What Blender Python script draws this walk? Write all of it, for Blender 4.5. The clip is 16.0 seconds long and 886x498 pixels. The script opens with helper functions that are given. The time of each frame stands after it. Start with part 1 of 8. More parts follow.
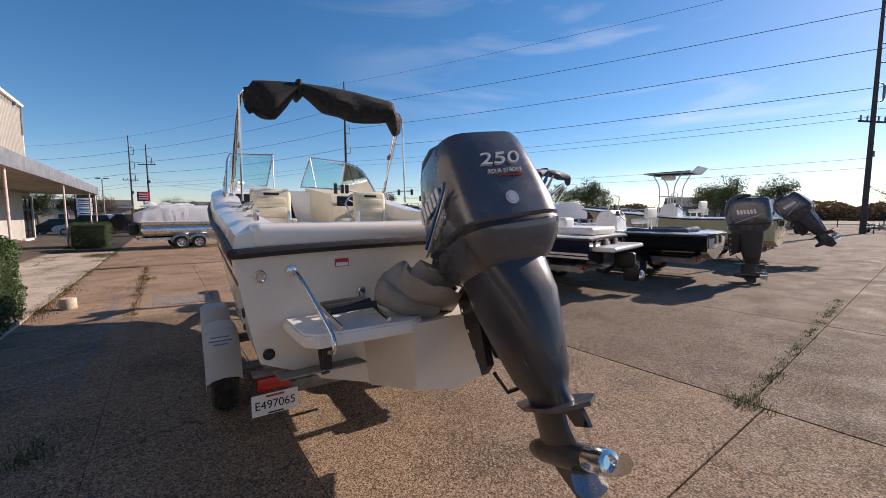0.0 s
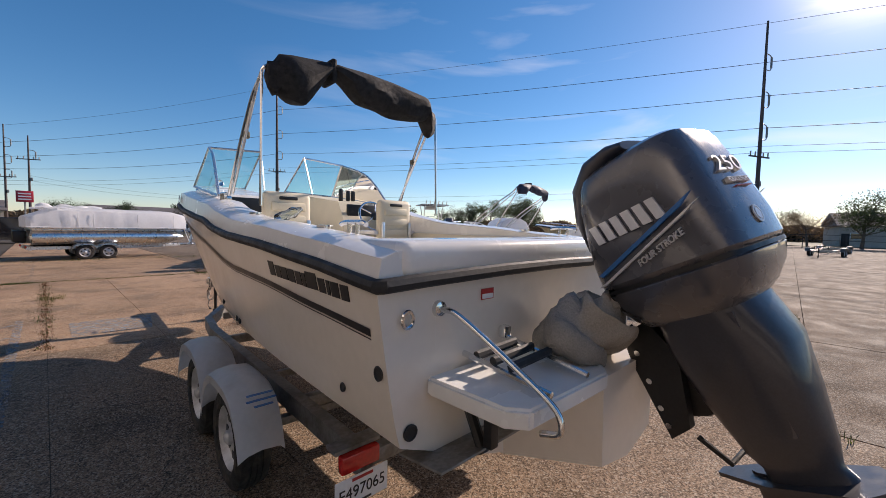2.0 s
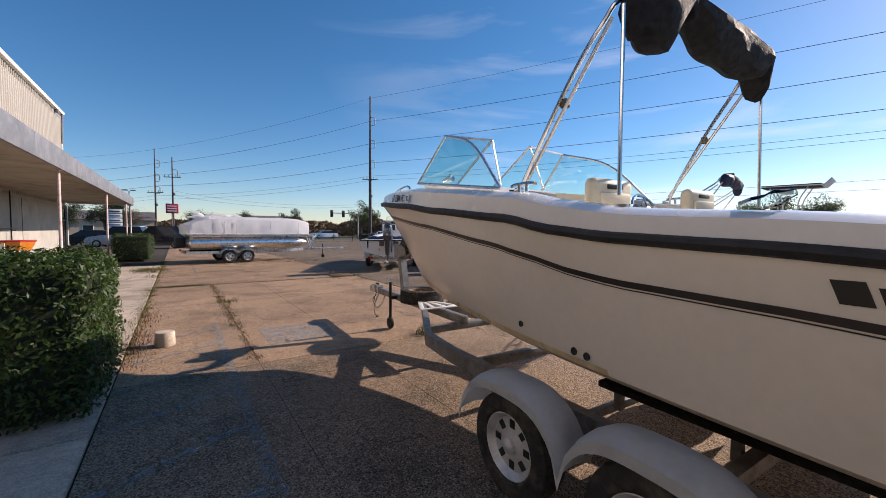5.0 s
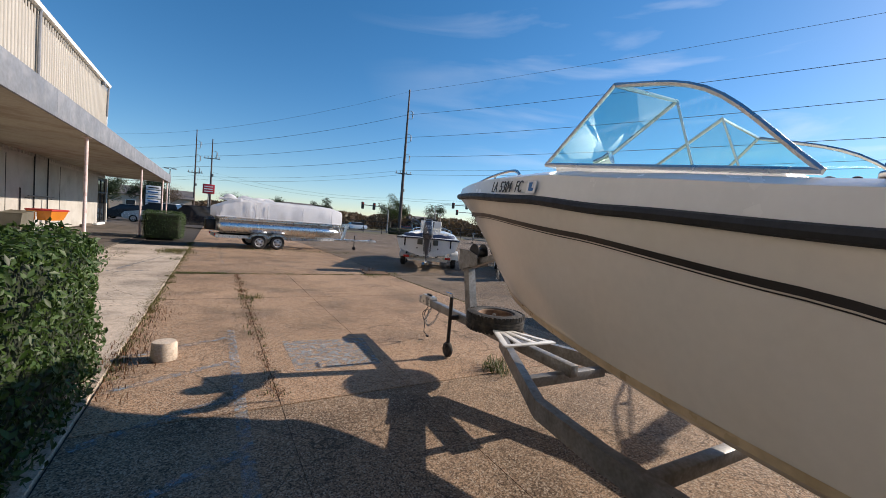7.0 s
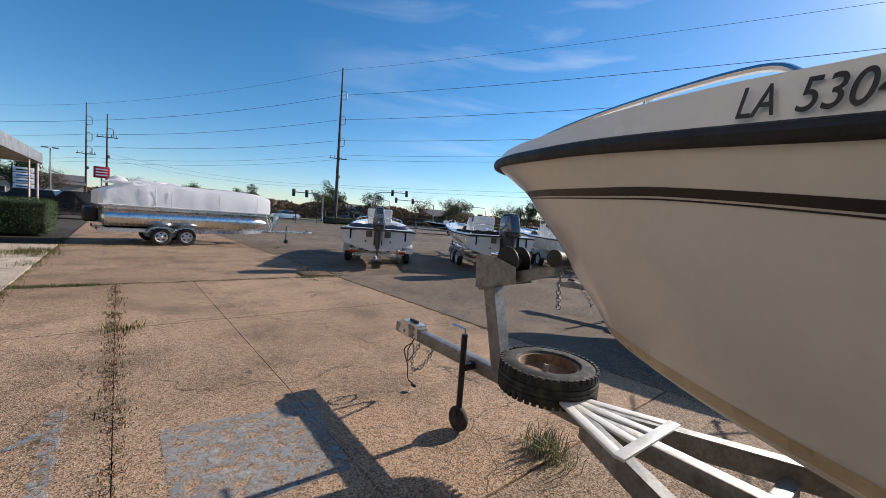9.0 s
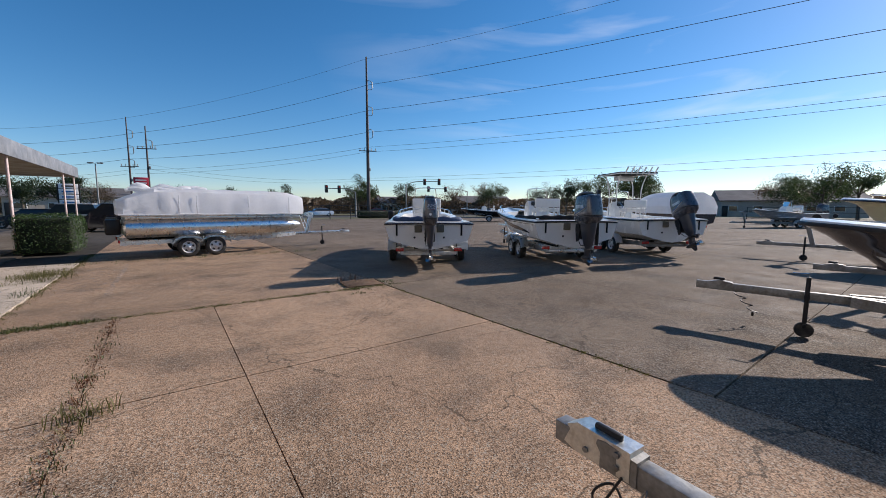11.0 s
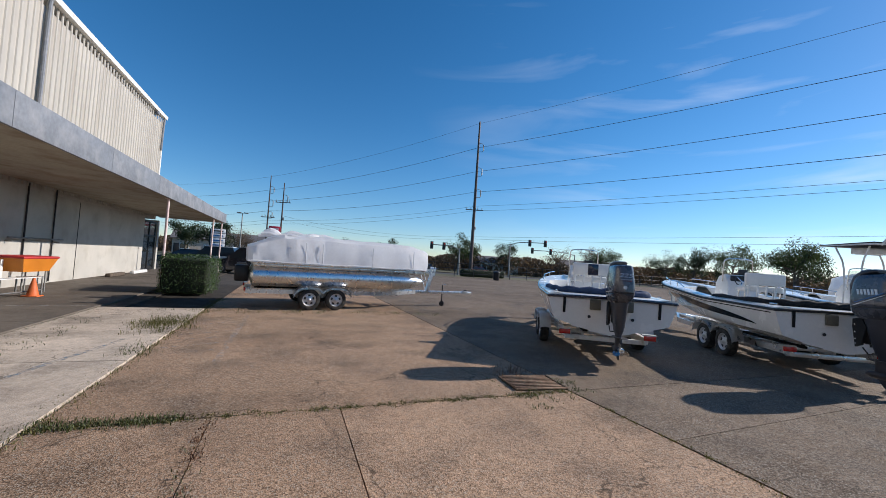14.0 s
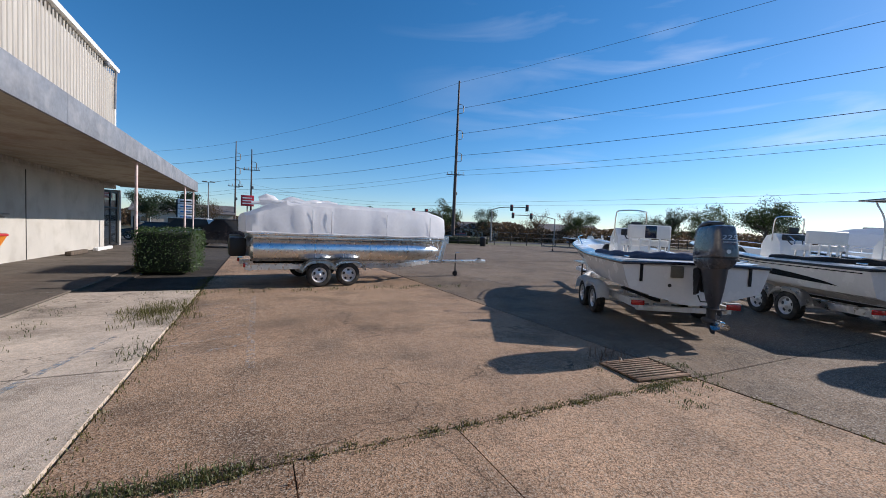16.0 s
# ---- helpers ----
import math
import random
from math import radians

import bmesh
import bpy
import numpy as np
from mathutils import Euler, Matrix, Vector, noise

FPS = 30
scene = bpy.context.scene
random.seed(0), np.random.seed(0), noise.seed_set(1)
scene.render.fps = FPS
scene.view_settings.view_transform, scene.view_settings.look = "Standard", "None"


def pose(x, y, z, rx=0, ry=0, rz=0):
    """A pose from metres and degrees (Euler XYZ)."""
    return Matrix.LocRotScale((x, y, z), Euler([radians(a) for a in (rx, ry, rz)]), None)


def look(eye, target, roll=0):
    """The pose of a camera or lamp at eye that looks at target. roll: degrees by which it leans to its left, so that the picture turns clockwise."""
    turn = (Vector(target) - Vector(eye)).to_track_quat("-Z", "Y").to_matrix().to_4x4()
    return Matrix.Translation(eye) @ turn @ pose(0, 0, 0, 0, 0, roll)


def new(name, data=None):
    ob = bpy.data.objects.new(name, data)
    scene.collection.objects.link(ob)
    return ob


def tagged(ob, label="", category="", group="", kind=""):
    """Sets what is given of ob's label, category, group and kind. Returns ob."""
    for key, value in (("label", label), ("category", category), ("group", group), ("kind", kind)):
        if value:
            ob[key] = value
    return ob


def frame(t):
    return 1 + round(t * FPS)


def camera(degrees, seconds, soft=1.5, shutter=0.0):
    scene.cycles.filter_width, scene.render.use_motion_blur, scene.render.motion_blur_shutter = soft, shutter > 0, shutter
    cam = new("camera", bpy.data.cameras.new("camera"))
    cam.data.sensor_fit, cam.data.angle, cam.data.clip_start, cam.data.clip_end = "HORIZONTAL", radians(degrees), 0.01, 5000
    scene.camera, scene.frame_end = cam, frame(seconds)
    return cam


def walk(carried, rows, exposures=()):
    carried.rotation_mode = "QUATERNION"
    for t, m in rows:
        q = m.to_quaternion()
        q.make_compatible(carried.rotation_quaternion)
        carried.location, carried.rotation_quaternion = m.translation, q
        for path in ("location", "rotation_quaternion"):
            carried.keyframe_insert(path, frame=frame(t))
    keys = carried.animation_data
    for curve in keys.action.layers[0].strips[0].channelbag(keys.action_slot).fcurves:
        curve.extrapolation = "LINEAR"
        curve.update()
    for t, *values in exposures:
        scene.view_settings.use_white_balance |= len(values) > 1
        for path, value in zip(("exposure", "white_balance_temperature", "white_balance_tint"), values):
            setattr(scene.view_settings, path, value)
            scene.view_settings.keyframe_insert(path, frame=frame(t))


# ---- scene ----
cam = camera(98.0, 16.0, soft=0.7)
EXPOSURE = 0.3
PATH = [
    (0, (-0.446, 1.103, 1.746), (0.722, 2.717, 1.566), -0.2),
    (0.5, (-0.488, 1.400, 1.746), (0.733, 2.970, 1.543), -1.7),
    (1, (-0.645, 1.706, 1.743), (0.622, 3.248, 1.617), 0.7),
    (1.5, (-0.837, 2.006, 1.753), (0.522, 3.470, 1.642), 1.8),
    (2, (-0.967, 2.334, 1.749), (0.470, 3.720, 1.637), 1.2),
    (2.5, (-1.140, 2.657, 1.761), (0.380, 3.957, 1.709), 1.2),
    (3, (-1.320, 2.963, 1.751), (0.298, 4.138, 1.718), 1.9),
    (3.5, (-1.422, 3.304, 1.741), (0.221, 4.442, 1.673), 0.5),
    (4, (-1.603, 3.610, 1.741), (-0.097, 4.926, 1.695), 1.3),
    (4.5, (-1.792, 3.872, 1.729), (-0.513, 5.409, 1.680), 1.1),
    (5, (-1.801, 4.241, 1.687), (-0.668, 5.885, 1.590), 0.5),
    (7.5, (-1.397, 6.361, 1.706), (-0.366, 8.072, 1.594), 5.3),
    (8, (-1.200, 6.899, 1.670), (0.003, 8.487, 1.494), 4.4),
    (8.5, (-1.102, 7.464, 1.667), (0.131, 9.030, 1.513), 4.8),
    (9, (-0.967, 7.956, 1.691), (0.325, 9.476, 1.546), 4.3),
    (9.5, (-0.867, 8.457, 1.701), (0.356, 10.033, 1.551), 3.8),
    (12, (0.076, 11.216, 1.689), (1.238, 12.828, 1.461), -0.4),
    (12.5, (0.111, 11.682, 1.695), (1.234, 13.333, 1.574), 1.6),
    (13, (0.002, 12.140, 1.699), (1.019, 13.861, 1.637), 2.8),
    (13.5, (-0.114, 12.614, 1.719), (0.744, 14.421, 1.713), 2.2),
    (14, (-0.367, 13.094, 1.717), (0.367, 14.953, 1.789), 3.9),
    (14.5, (-0.572, 13.516, 1.683), (0.018, 15.427, 1.736), 4.1),
    (15, (-0.777, 13.993, 1.671), (-0.301, 15.935, 1.700), 3.8),
    (15.5, (-1.041, 14.429, 1.650), (-0.380, 16.316, 1.596), 3.3),
    (16, (-1.228, 14.844, 1.629), (-0.359, 16.643, 1.537), 2.4),
]
walk(cam, [(t, look(eye, target, roll)) for t, eye, target, roll in PATH], [(0.0, EXPOSURE - 0.05, 7150, 23), (5.0, EXPOSURE, 7150, 23), (8.0, EXPOSURE + 0.08, 6750, 14), (12.0, EXPOSURE - 0.17, 6400, 17), (14.0, EXPOSURE - 0.12, 6300, 14), (16.0, EXPOSURE - 0.08, 6300, 16)])

# ---- light: low winter sun from the right, clear blue sky ----
SUN_AZ, SUN_EL = 94.0, 27.0          # clockwise from +y, above the horizon
sun_way = Vector((math.sin(radians(SUN_AZ)) * math.cos(radians(SUN_EL)), math.cos(radians(SUN_AZ)) * math.cos(radians(SUN_EL)), math.sin(radians(SUN_EL))))
world = bpy.data.worlds.new("sky")
scene.world = world
world.use_nodes = True
wn, wl = world.node_tree.nodes, world.node_tree.links
sky = wn.new("ShaderNodeTexSky")
sky.sky_type, sky.sun_disc = "NISHITA", False
sky.sun_elevation, sky.sun_rotation = radians(SUN_EL), radians(SUN_AZ)
sky.altitude, sky.air_density, sky.dust_density, sky.ozone_density = 0, 0.9, 0.15, 4.0
# thin cirrus streaks, brightest towards the sun
geo = wn.new("ShaderNodeTexCoord")
mapn = wn.new("ShaderNodeMapping")
mapn.inputs["Scale"].default_value = (1.0, 1.6, 9.0)
mapn.inputs["Rotation"].default_value = (radians(8), radians(-10), radians(20))
cir = wn.new("ShaderNodeTexNoise")
cir.inputs["Scale"].default_value, cir.inputs["Detail"].default_value, cir.inputs["Distortion"].default_value = 1.6, 7, 0.6
cramp = wn.new("ShaderNodeMapRange")
cramp.inputs["From Min"].default_value, cramp.inputs["From Max"].default_value, cramp.inputs["To Max"].default_value = 0.52, 0.8, 0.5
dotn = wn.new("ShaderNodeVectorMath"); dotn.operation = "DOT_PRODUCT"
dotn.inputs[1].default_value = sun_way
near = wn.new("ShaderNodeMapRange")
near.inputs["From Min"].default_value, near.inputs["From Max"].default_value = 0.35, 1.0
mul = wn.new("ShaderNodeMath"); mul.operation = "MULTIPLY"
mixc = wn.new("ShaderNodeMixRGB")
mixc.inputs["Color2"].default_value = (7.5, 8.0, 8.4, 1)
clampd = wn.new("ShaderNodeMath"); clampd.operation = "MAXIMUM"; clampd.inputs[1].default_value = 0.0
glow = wn.new("ShaderNodeMath"); glow.operation = "POWER"; glow.inputs[1].default_value = 350.0
gmix = wn.new("ShaderNodeMixRGB")
gmix.inputs["Color2"].default_value = (24.0, 23.5, 22.5, 1)
wl.new(geo.outputs["Generated"], mapn.inputs["Vector"])
wl.new(mapn.outputs["Vector"], cir.inputs["Vector"])
wl.new(cir.outputs["Fac"], cramp.inputs["Value"])
wl.new(geo.outputs["Generated"], dotn.inputs[0])
wl.new(dotn.outputs["Value"], near.inputs["Value"])
wl.new(dotn.outputs["Value"], clampd.inputs[0])
wl.new(clampd.outputs["Value"], glow.inputs[0])
wl.new(cramp.outputs["Result"], mul.inputs[0])
wl.new(near.outputs["Result"], mul.inputs[1])
wl.new(mul.outputs["Value"], mixc.inputs["Fac"])
tint = wn.new("ShaderNodeHueSaturation")
tint.inputs["Saturation"].default_value = 1.25
tint.inputs["Hue"].default_value = 0.495
wl.new(sky.outputs["Color"], tint.inputs["Color"])
wl.new(tint.outputs["Color"], mixc.inputs["Color1"])
wl.new(mixc.outputs["Color"], gmix.inputs["Color1"])
wl.new(glow.outputs["Value"], gmix.inputs["Fac"])
wl.new(gmix.outputs["Color"], wn["Background"].inputs["Color"])
wn["Background"].inputs["Strength"].default_value = 0.115
lamp = bpy.data.lights.new("sun", "SUN")
lamp.energy, lamp.angle, lamp.color = 5.0, radians(0.55), (1.0, 0.93, 0.82)
sun_ob = new("sun", lamp)
sun_ob.matrix_world = look(sun_way * 100, (0, 0, 0))

# ---- materials ----


def ramp_noise(nt, scale, detail, vec, lo, hi, a, b):
    n = nt.nodes.new("ShaderNodeTexNoise")
    n.inputs["Scale"].default_value, n.inputs["Detail"].default_value = scale, detail
    nt.links.new(vec, n.inputs["Vector"])
    r = nt.nodes.new("ShaderNodeMapRange")
    r.inputs["From Min"].default_value, r.inputs["From Max"].default_value = lo, hi
    r.inputs["To Min"].default_value, r.inputs["To Max"].default_value = a, b
    nt.links.new(n.outputs["Fac"], r.inputs["Value"])
    return r.outputs["Result"]


def mat(name, base, rough=0.5, metal=0.0, var=0.12, big=1.5, fine=60.0, bump=0.08, dirt=None, dirt_amount=0.0, coat=0.0, worldspace=False, rand=0.0, stretch=None):
    """Colour varied at two scales, dirt in patches, fine relief, roughness that follows."""
    m = bpy.data.materials.new(name)
    m.use_nodes = True
    nt = m.node_tree
    b = nt.nodes["Principled BSDF"]
    L = nt.links.new
    if worldspace:
        vec = nt.nodes.new("ShaderNodeNewGeometry").outputs["Position"]
    else:
        vec = nt.nodes.new("ShaderNodeTexCoord").outputs["Object"]
    if stretch:
        mp = nt.nodes.new("ShaderNodeMapping")
        mp.inputs["Scale"].default_value = stretch
        L(vec, mp.inputs["Vector"])
        vec = mp.outputs["Vector"]
    v1 = ramp_noise(nt, big, 4, vec, 0.3, 0.7, 1 - var, 1 + var)
    v2 = ramp_noise(nt, fine, 3, vec, 0.3, 0.7, 1 - var * 0.8, 1 + var * 0.8)
    mm = nt.nodes.new("ShaderNodeMath"); mm.operation = "MULTIPLY"
    L(v1, mm.inputs[0]); L(v2, mm.inputs[1])
    last = mm.outputs["Value"]
    if rand:
        oi = nt.nodes.new("ShaderNodeObjectInfo")
        rr = nt.nodes.new("ShaderNodeMapRange")
        rr.inputs["To Min"].default_value, rr.inputs["To Max"].default_value = 1 - rand, 1 + rand
        L(oi.outputs["Random"], rr.inputs["Value"])
        m2 = nt.nodes.new("ShaderNodeMath"); m2.operation = "MULTIPLY"
        L(last, m2.inputs[0]); L(rr.outputs["Result"], m2.inputs[1])
        last = m2.outputs["Value"]
    vm = nt.nodes.new("ShaderNodeVectorMath"); vm.operation = "SCALE"
    vm.inputs[0].default_value = base
    L(last, vm.inputs["Scale"])
    col = vm.outputs["Vector"]
    if dirt:
        f = ramp_noise(nt, big * 2.3, 8, vec, 0.48, 0.72, 0.0, dirt_amount)
        mx = nt.nodes.new("ShaderNodeMixRGB")
        mx.inputs["Color2"].default_value = (*dirt, 1)
        L(f, mx.inputs["Fac"]); L(col, mx.inputs["Color1"])
        col = mx.outputs["Color"]
    L(col, b.inputs["Base Color"])
    b.inputs["Metallic"].default_value = metal
    rv = ramp_noise(nt, big * 4, 5, vec, 0.3, 0.7, max(0.02, rough * 0.8), min(1, rough * 1.2))
    L(rv, b.inputs["Roughness"])
    b.inputs["Coat Weight"].default_value = coat
    if bump:
        bp = nt.nodes.new("ShaderNodeBump")
        bp.inputs["Strength"].default_value, bp.inputs["Distance"].default_value = bump, 0.01
        n = nt.nodes.new("ShaderNodeTexNoise")
        n.inputs["Scale"].default_value, n.inputs["Detail"].default_value = fine, 4
        L(vec, n.inputs["Vector"]); L(n.outputs["Fac"], bp.inputs["Height"]); L(bp.outputs["Normal"], b.inputs["Normal"])
    return m


def glass_mat(name, tint_colour, clear=0.75, rough=0.02):
    m = bpy.data.materials.new(name)
    m.use_nodes = True
    nt = m.node_tree
    nt.nodes.clear()
    out = nt.nodes.new("ShaderNodeOutputMaterial")
    tr = nt.nodes.new("ShaderNodeBsdfTransparent"); tr.inputs["Color"].default_value = (*tint_colour, 1)
    gl = nt.nodes.new("ShaderNodeBsdfGlossy"); gl.inputs["Roughness"].default_value = rough
    fr = nt.nodes.new("ShaderNodeFresnel"); fr.inputs["IOR"].default_value = 1.5
    mx = nt.nodes.new("ShaderNodeMixShader")
    nt.links.new(fr.outputs["Fac"], mx.inputs["Fac"]); nt.links.new(tr.outputs["BSDF"], mx.inputs[1]); nt.links.new(gl.outputs["BSDF"], mx.inputs[2])
    nt.links.new(mx.outputs["Shader"], out.inputs["Surface"])
    return m


def paint_mat(name, base, keep):
    """Road paint worn away in flakes; the bare ground shows through."""
    m = mat(name, base, 0.8, var=0.2, big=3, fine=40, bump=0.1, worldspace=True)
    nt = m.node_tree
    vec = nt.nodes.new("ShaderNodeNewGeometry").outputs["Position"]
    f = ramp_noise(nt, 14, 12, vec, keep - 0.08, keep + 0.16, 0.6, 0.0)
    nt.links.new(f, nt.nodes["Principled BSDF"].inputs["Alpha"])
    return m


def see_through(nt, b, colour, share):
    """Thin leaves and plastic film pass part of the light on."""
    tl = nt.nodes.new("ShaderNodeBsdfTranslucent")
    mx = nt.nodes.new("ShaderNodeMixShader")
    mx.inputs["Fac"].default_value = share
    nt.links.new(colour, tl.inputs["Color"])
    nt.links.new(b.outputs["BSDF"], mx.inputs[1])
    nt.links.new(tl.outputs["BSDF"], mx.inputs[2])
    nt.links.new(mx.outputs["Shader"], nt.nodes["Material Output"].inputs["Surface"])


def leaf_mat(name, base, var=0.35):
    m = bpy.data.materials.new(name)
    m.use_nodes = True
    nt = m.node_tree
    b = nt.nodes["Principled BSDF"]
    g = nt.nodes.new("ShaderNodeNewGeometry")
    r = nt.nodes.new("ShaderNodeMapRange")
    r.inputs["To Min"].default_value, r.inputs["To Max"].default_value = 1 - var, 1 + var
    nt.links.new(g.outputs["Random Per Island"], r.inputs["Value"])
    vm = nt.nodes.new("ShaderNodeVectorMath"); vm.operation = "SCALE"
    vm.inputs[0].default_value = base
    nt.links.new(r.outputs["Result"], vm.inputs["Scale"])
    nt.links.new(vm.outputs["Vector"], b.inputs["Base Color"])
    b.inputs["Roughness"].default_value = 0.5
    see_through(nt, b, vm.outputs["Vector"], 0.4)
    return m


def concrete_mat(name, base, pebble, fleck, rand=0.06, rough=0.95):
    """Exposed-aggregate concrete: pebbles, stains at metre scale, tyre and drip marks."""
    m = mat(name, base, rough, var=0.16, big=0.45, fine=9, bump=0.0, dirt=(0.05, 0.04, 0.032), dirt_amount=0.6, worldspace=True, rand=rand)
    nt = m.node_tree
    b = nt.nodes["Principled BSDF"]
    L = nt.links.new
    vec = nt.nodes.new("ShaderNodeNewGeometry").outputs["Position"]
    vo = nt.nodes.new("ShaderNodeTexVoronoi")
    vo.inputs["Scale"].default_value = 105
    L(vec, vo.inputs["Vector"])
    b.inputs["Specular IOR Level"].default_value = 0.2
    old = b.inputs["Base Color"].links[0].from_socket
    sp = nt.nodes.new("ShaderNodeSeparateColor")
    L(vo.outputs["Color"], sp.inputs["Color"])
    rg = nt.nodes.new("ShaderNodeMapRange")
    rg.inputs["To Min"].default_value, rg.inputs["To Max"].default_value = 1 - pebble, 1 + pebble
    L(sp.outputs[0], rg.inputs["Value"])
    vm = nt.nodes.new("ShaderNodeVectorMath"); vm.operation = "SCALE"
    L(old, vm.inputs[0]); L(rg.outputs["Result"], vm.inputs["Scale"])
    th = nt.nodes.new("ShaderNodeMath"); th.operation = "GREATER_THAN"; th.inputs[1].default_value = 0.86
    L(sp.outputs[1], th.inputs[0])
    fl = nt.nodes.new("ShaderNodeMath"); fl.operation = "MULTIPLY"; fl.inputs[1].default_value = 0.7
    L(th.outputs["Value"], fl.inputs[0])
    mx = nt.nodes.new("ShaderNodeMixRGB"); mx.inputs["Color2"].default_value = (*fleck, 1)
    L(fl.outputs["Value"], mx.inputs["Fac"]); L(vm.outputs["Vector"], mx.inputs["Color1"])
    # coarse mottling
    mo = ramp_noise(nt, 26, 3, vec, 0.35, 0.65, 0.0, 0.3)
    mm = nt.nodes.new("ShaderNodeMixRGB"); mm.blend_type = "MULTIPLY"; mm.inputs["Color2"].default_value = (0.5, 0.47, 0.44, 1)
    L(mo, mm.inputs["Fac"]); L(mx.outputs["Color"], mm.inputs["Color1"])
    mx = mm
    # broad dark stains
    st = ramp_noise(nt, 0.22, 6, vec, 0.45, 0.68, 0.0, 0.55)
    mx2 = nt.nodes.new("ShaderNodeMixRGB"); mx2.blend_type = "MULTIPLY"; mx2.inputs["Color2"].default_value = (0.45, 0.42, 0.4, 1)
    L(st, mx2.inputs["Fac"]); L(mx.outputs["Color"], mx2.inputs["Color1"])
    # hairline cracks
    cv = nt.nodes.new("ShaderNodeTexVoronoi"); cv.feature = "DISTANCE_TO_EDGE"; cv.inputs["Scale"].default_value = 0.33
    nz = nt.nodes.new("ShaderNodeTexNoise"); nz.inputs["Scale"].default_value = 1.3; nz.inputs["Detail"].default_value = 6
    L(vec, nz.inputs["Vector"])
    av = nt.nodes.new("ShaderNodeVectorMath"); av.operation = "ADD"
    L(vec, av.inputs[0]); L(nz.outputs["Color"], av.inputs[1])
    L(av.outputs["Vector"], cv.inputs["Vector"])
    lt = nt.nodes.new("ShaderNodeMath"); lt.operation = "LESS_THAN"; lt.inputs[1].default_value = 0.0022
    L(cv.outputs["Distance"], lt.inputs[0])
    hf = nt.nodes.new("ShaderNodeMath"); hf.operation = "MULTIPLY"; hf.inputs[1].default_value = 0.6
    L(lt.outputs["Value"], hf.inputs[0])
    mx3 = nt.nodes.new("ShaderNodeMixRGB"); mx3.inputs["Color2"].default_value = (0.035, 0.028, 0.02, 1)
    L(hf.outputs["Value"], mx3.inputs["Fac"]); L(mx2.outputs["Color"], mx3.inputs["Color1"])
    L(mx3.outputs["Color"], b.inputs["Base Color"])
    bp = nt.nodes.new("ShaderNodeBump"); bp.inputs["Strength"].default_value, bp.inputs["Distance"].default_value = 0.5, 0.005
    L(vo.outputs["Distance"], bp.inputs["Height"]); L(bp.outputs["Normal"], b.inputs["Normal"])
    return m


CONC = concrete_mat("aggregate_concrete", (0.37, 0.243, 0.155), 0.65, (0.5, 0.43, 0.34), 0.1)
CONC_OLD = concrete_mat("dark_aggregate_concrete", (0.25, 0.175, 0.118), 0.7, (0.5, 0.43, 0.34), 0.1)
CONC_BAY = concrete_mat("stained_grey_concrete", (0.175, 0.128, 0.09), 0.7, (0.42, 0.38, 0.32), 0.12)
CONC_GREY = concrete_mat("grey_concrete", (0.58, 0.48, 0.38), 0.2, (0.6, 0.55, 0.48), 0.06)
# covered floor: canopy shade is put into this much darker base colour
CONC_SHADED = concrete_mat("worn_shaded_walk", (0.16, 0.135, 0.11), 0.2, (0.2, 0.18, 0.16), 0.04)
SOIL = mat("joint_soil", (0.05, 0.04, 0.03), 0.95, var=0.4, big=2, fine=30, bump=0.4, worldspace=True)
ASPHALT = mat("asphalt", (0.055, 0.053, 0.05), 0.9, var=0.25, big=0.2, fine=25, bump=0.3, worldspace=True)
GRASSG = mat("verge", (0.11, 0.1, 0.045), 0.95, var=0.4, big=0.2, fine=4, bump=0.4, worldspace=True)
GEL = mat("cream_gelcoat", (0.76, 0.7, 0.62), 0.22, var=0.025, big=0.7, fine=18, bump=0.01, dirt=(0.45, 0.4, 0.3), dirt_amount=0.12, coat=0.35)
STAIN = mat("stained_gelcoat", (0.6, 0.47, 0.3), 0.3, var=0.12, big=3, fine=18, bump=0.01, dirt=(0.4, 0.28, 0.15), dirt_amount=0.5, coat=0.3)
GELW = mat("white_gelcoat", (0.8, 0.79, 0.76), 0.25, var=0.025, big=0.9, fine=20, bump=0.01, dirt=(0.5, 0.47, 0.4), dirt_amount=0.12, coat=0.3)
GELC = mat("pale_cream_hull", (0.72, 0.63, 0.38), 0.25, var=0.03, big=0.7, fine=18, bump=0.01, coat=0.3)
NAVY = mat("navy_hull", (0.012, 0.016, 0.035), 0.15, var=0.1, big=0.8, fine=20, bump=0.01, coat=0.5)
BLACKG = mat("black_hull", (0.012, 0.012, 0.013), 0.15, var=0.1, big=0.8, fine=20, bump=0.01, coat=0.5)
RUBBER = mat("black_rubber", (0.02, 0.02, 0.021), 0.6, var=0.25, big=3, fine=50, bump=0.15)
TYRE = mat("tyre_rubber", (0.022, 0.021, 0.02), 0.85, var=0.3, big=6, fine=90, bump=0.3, dirt=(0.12, 0.1, 0.075), dirt_amount=0.5)
STRIPE = mat("dark_stripe", (0.028, 0.022, 0.02), 0.4, var=0.1, bump=0.02)
STEEL = mat("polished_steel", (0.75, 0.75, 0.74), 0.16, 1.0, var=0.05, fine=40, bump=0.01)
ALU = mat("aluminium", (0.72, 0.73, 0.74), 0.3, 1.0, var=0.08, big=2, fine=40, bump=0.03)
RIM = mat("bright_wheel_rim", (0.6, 0.6, 0.6), 0.35, 0.35, var=0.08, big=6, fine=50, bump=0.03, dirt=(0.2, 0.17, 0.13), dirt_amount=0.3)
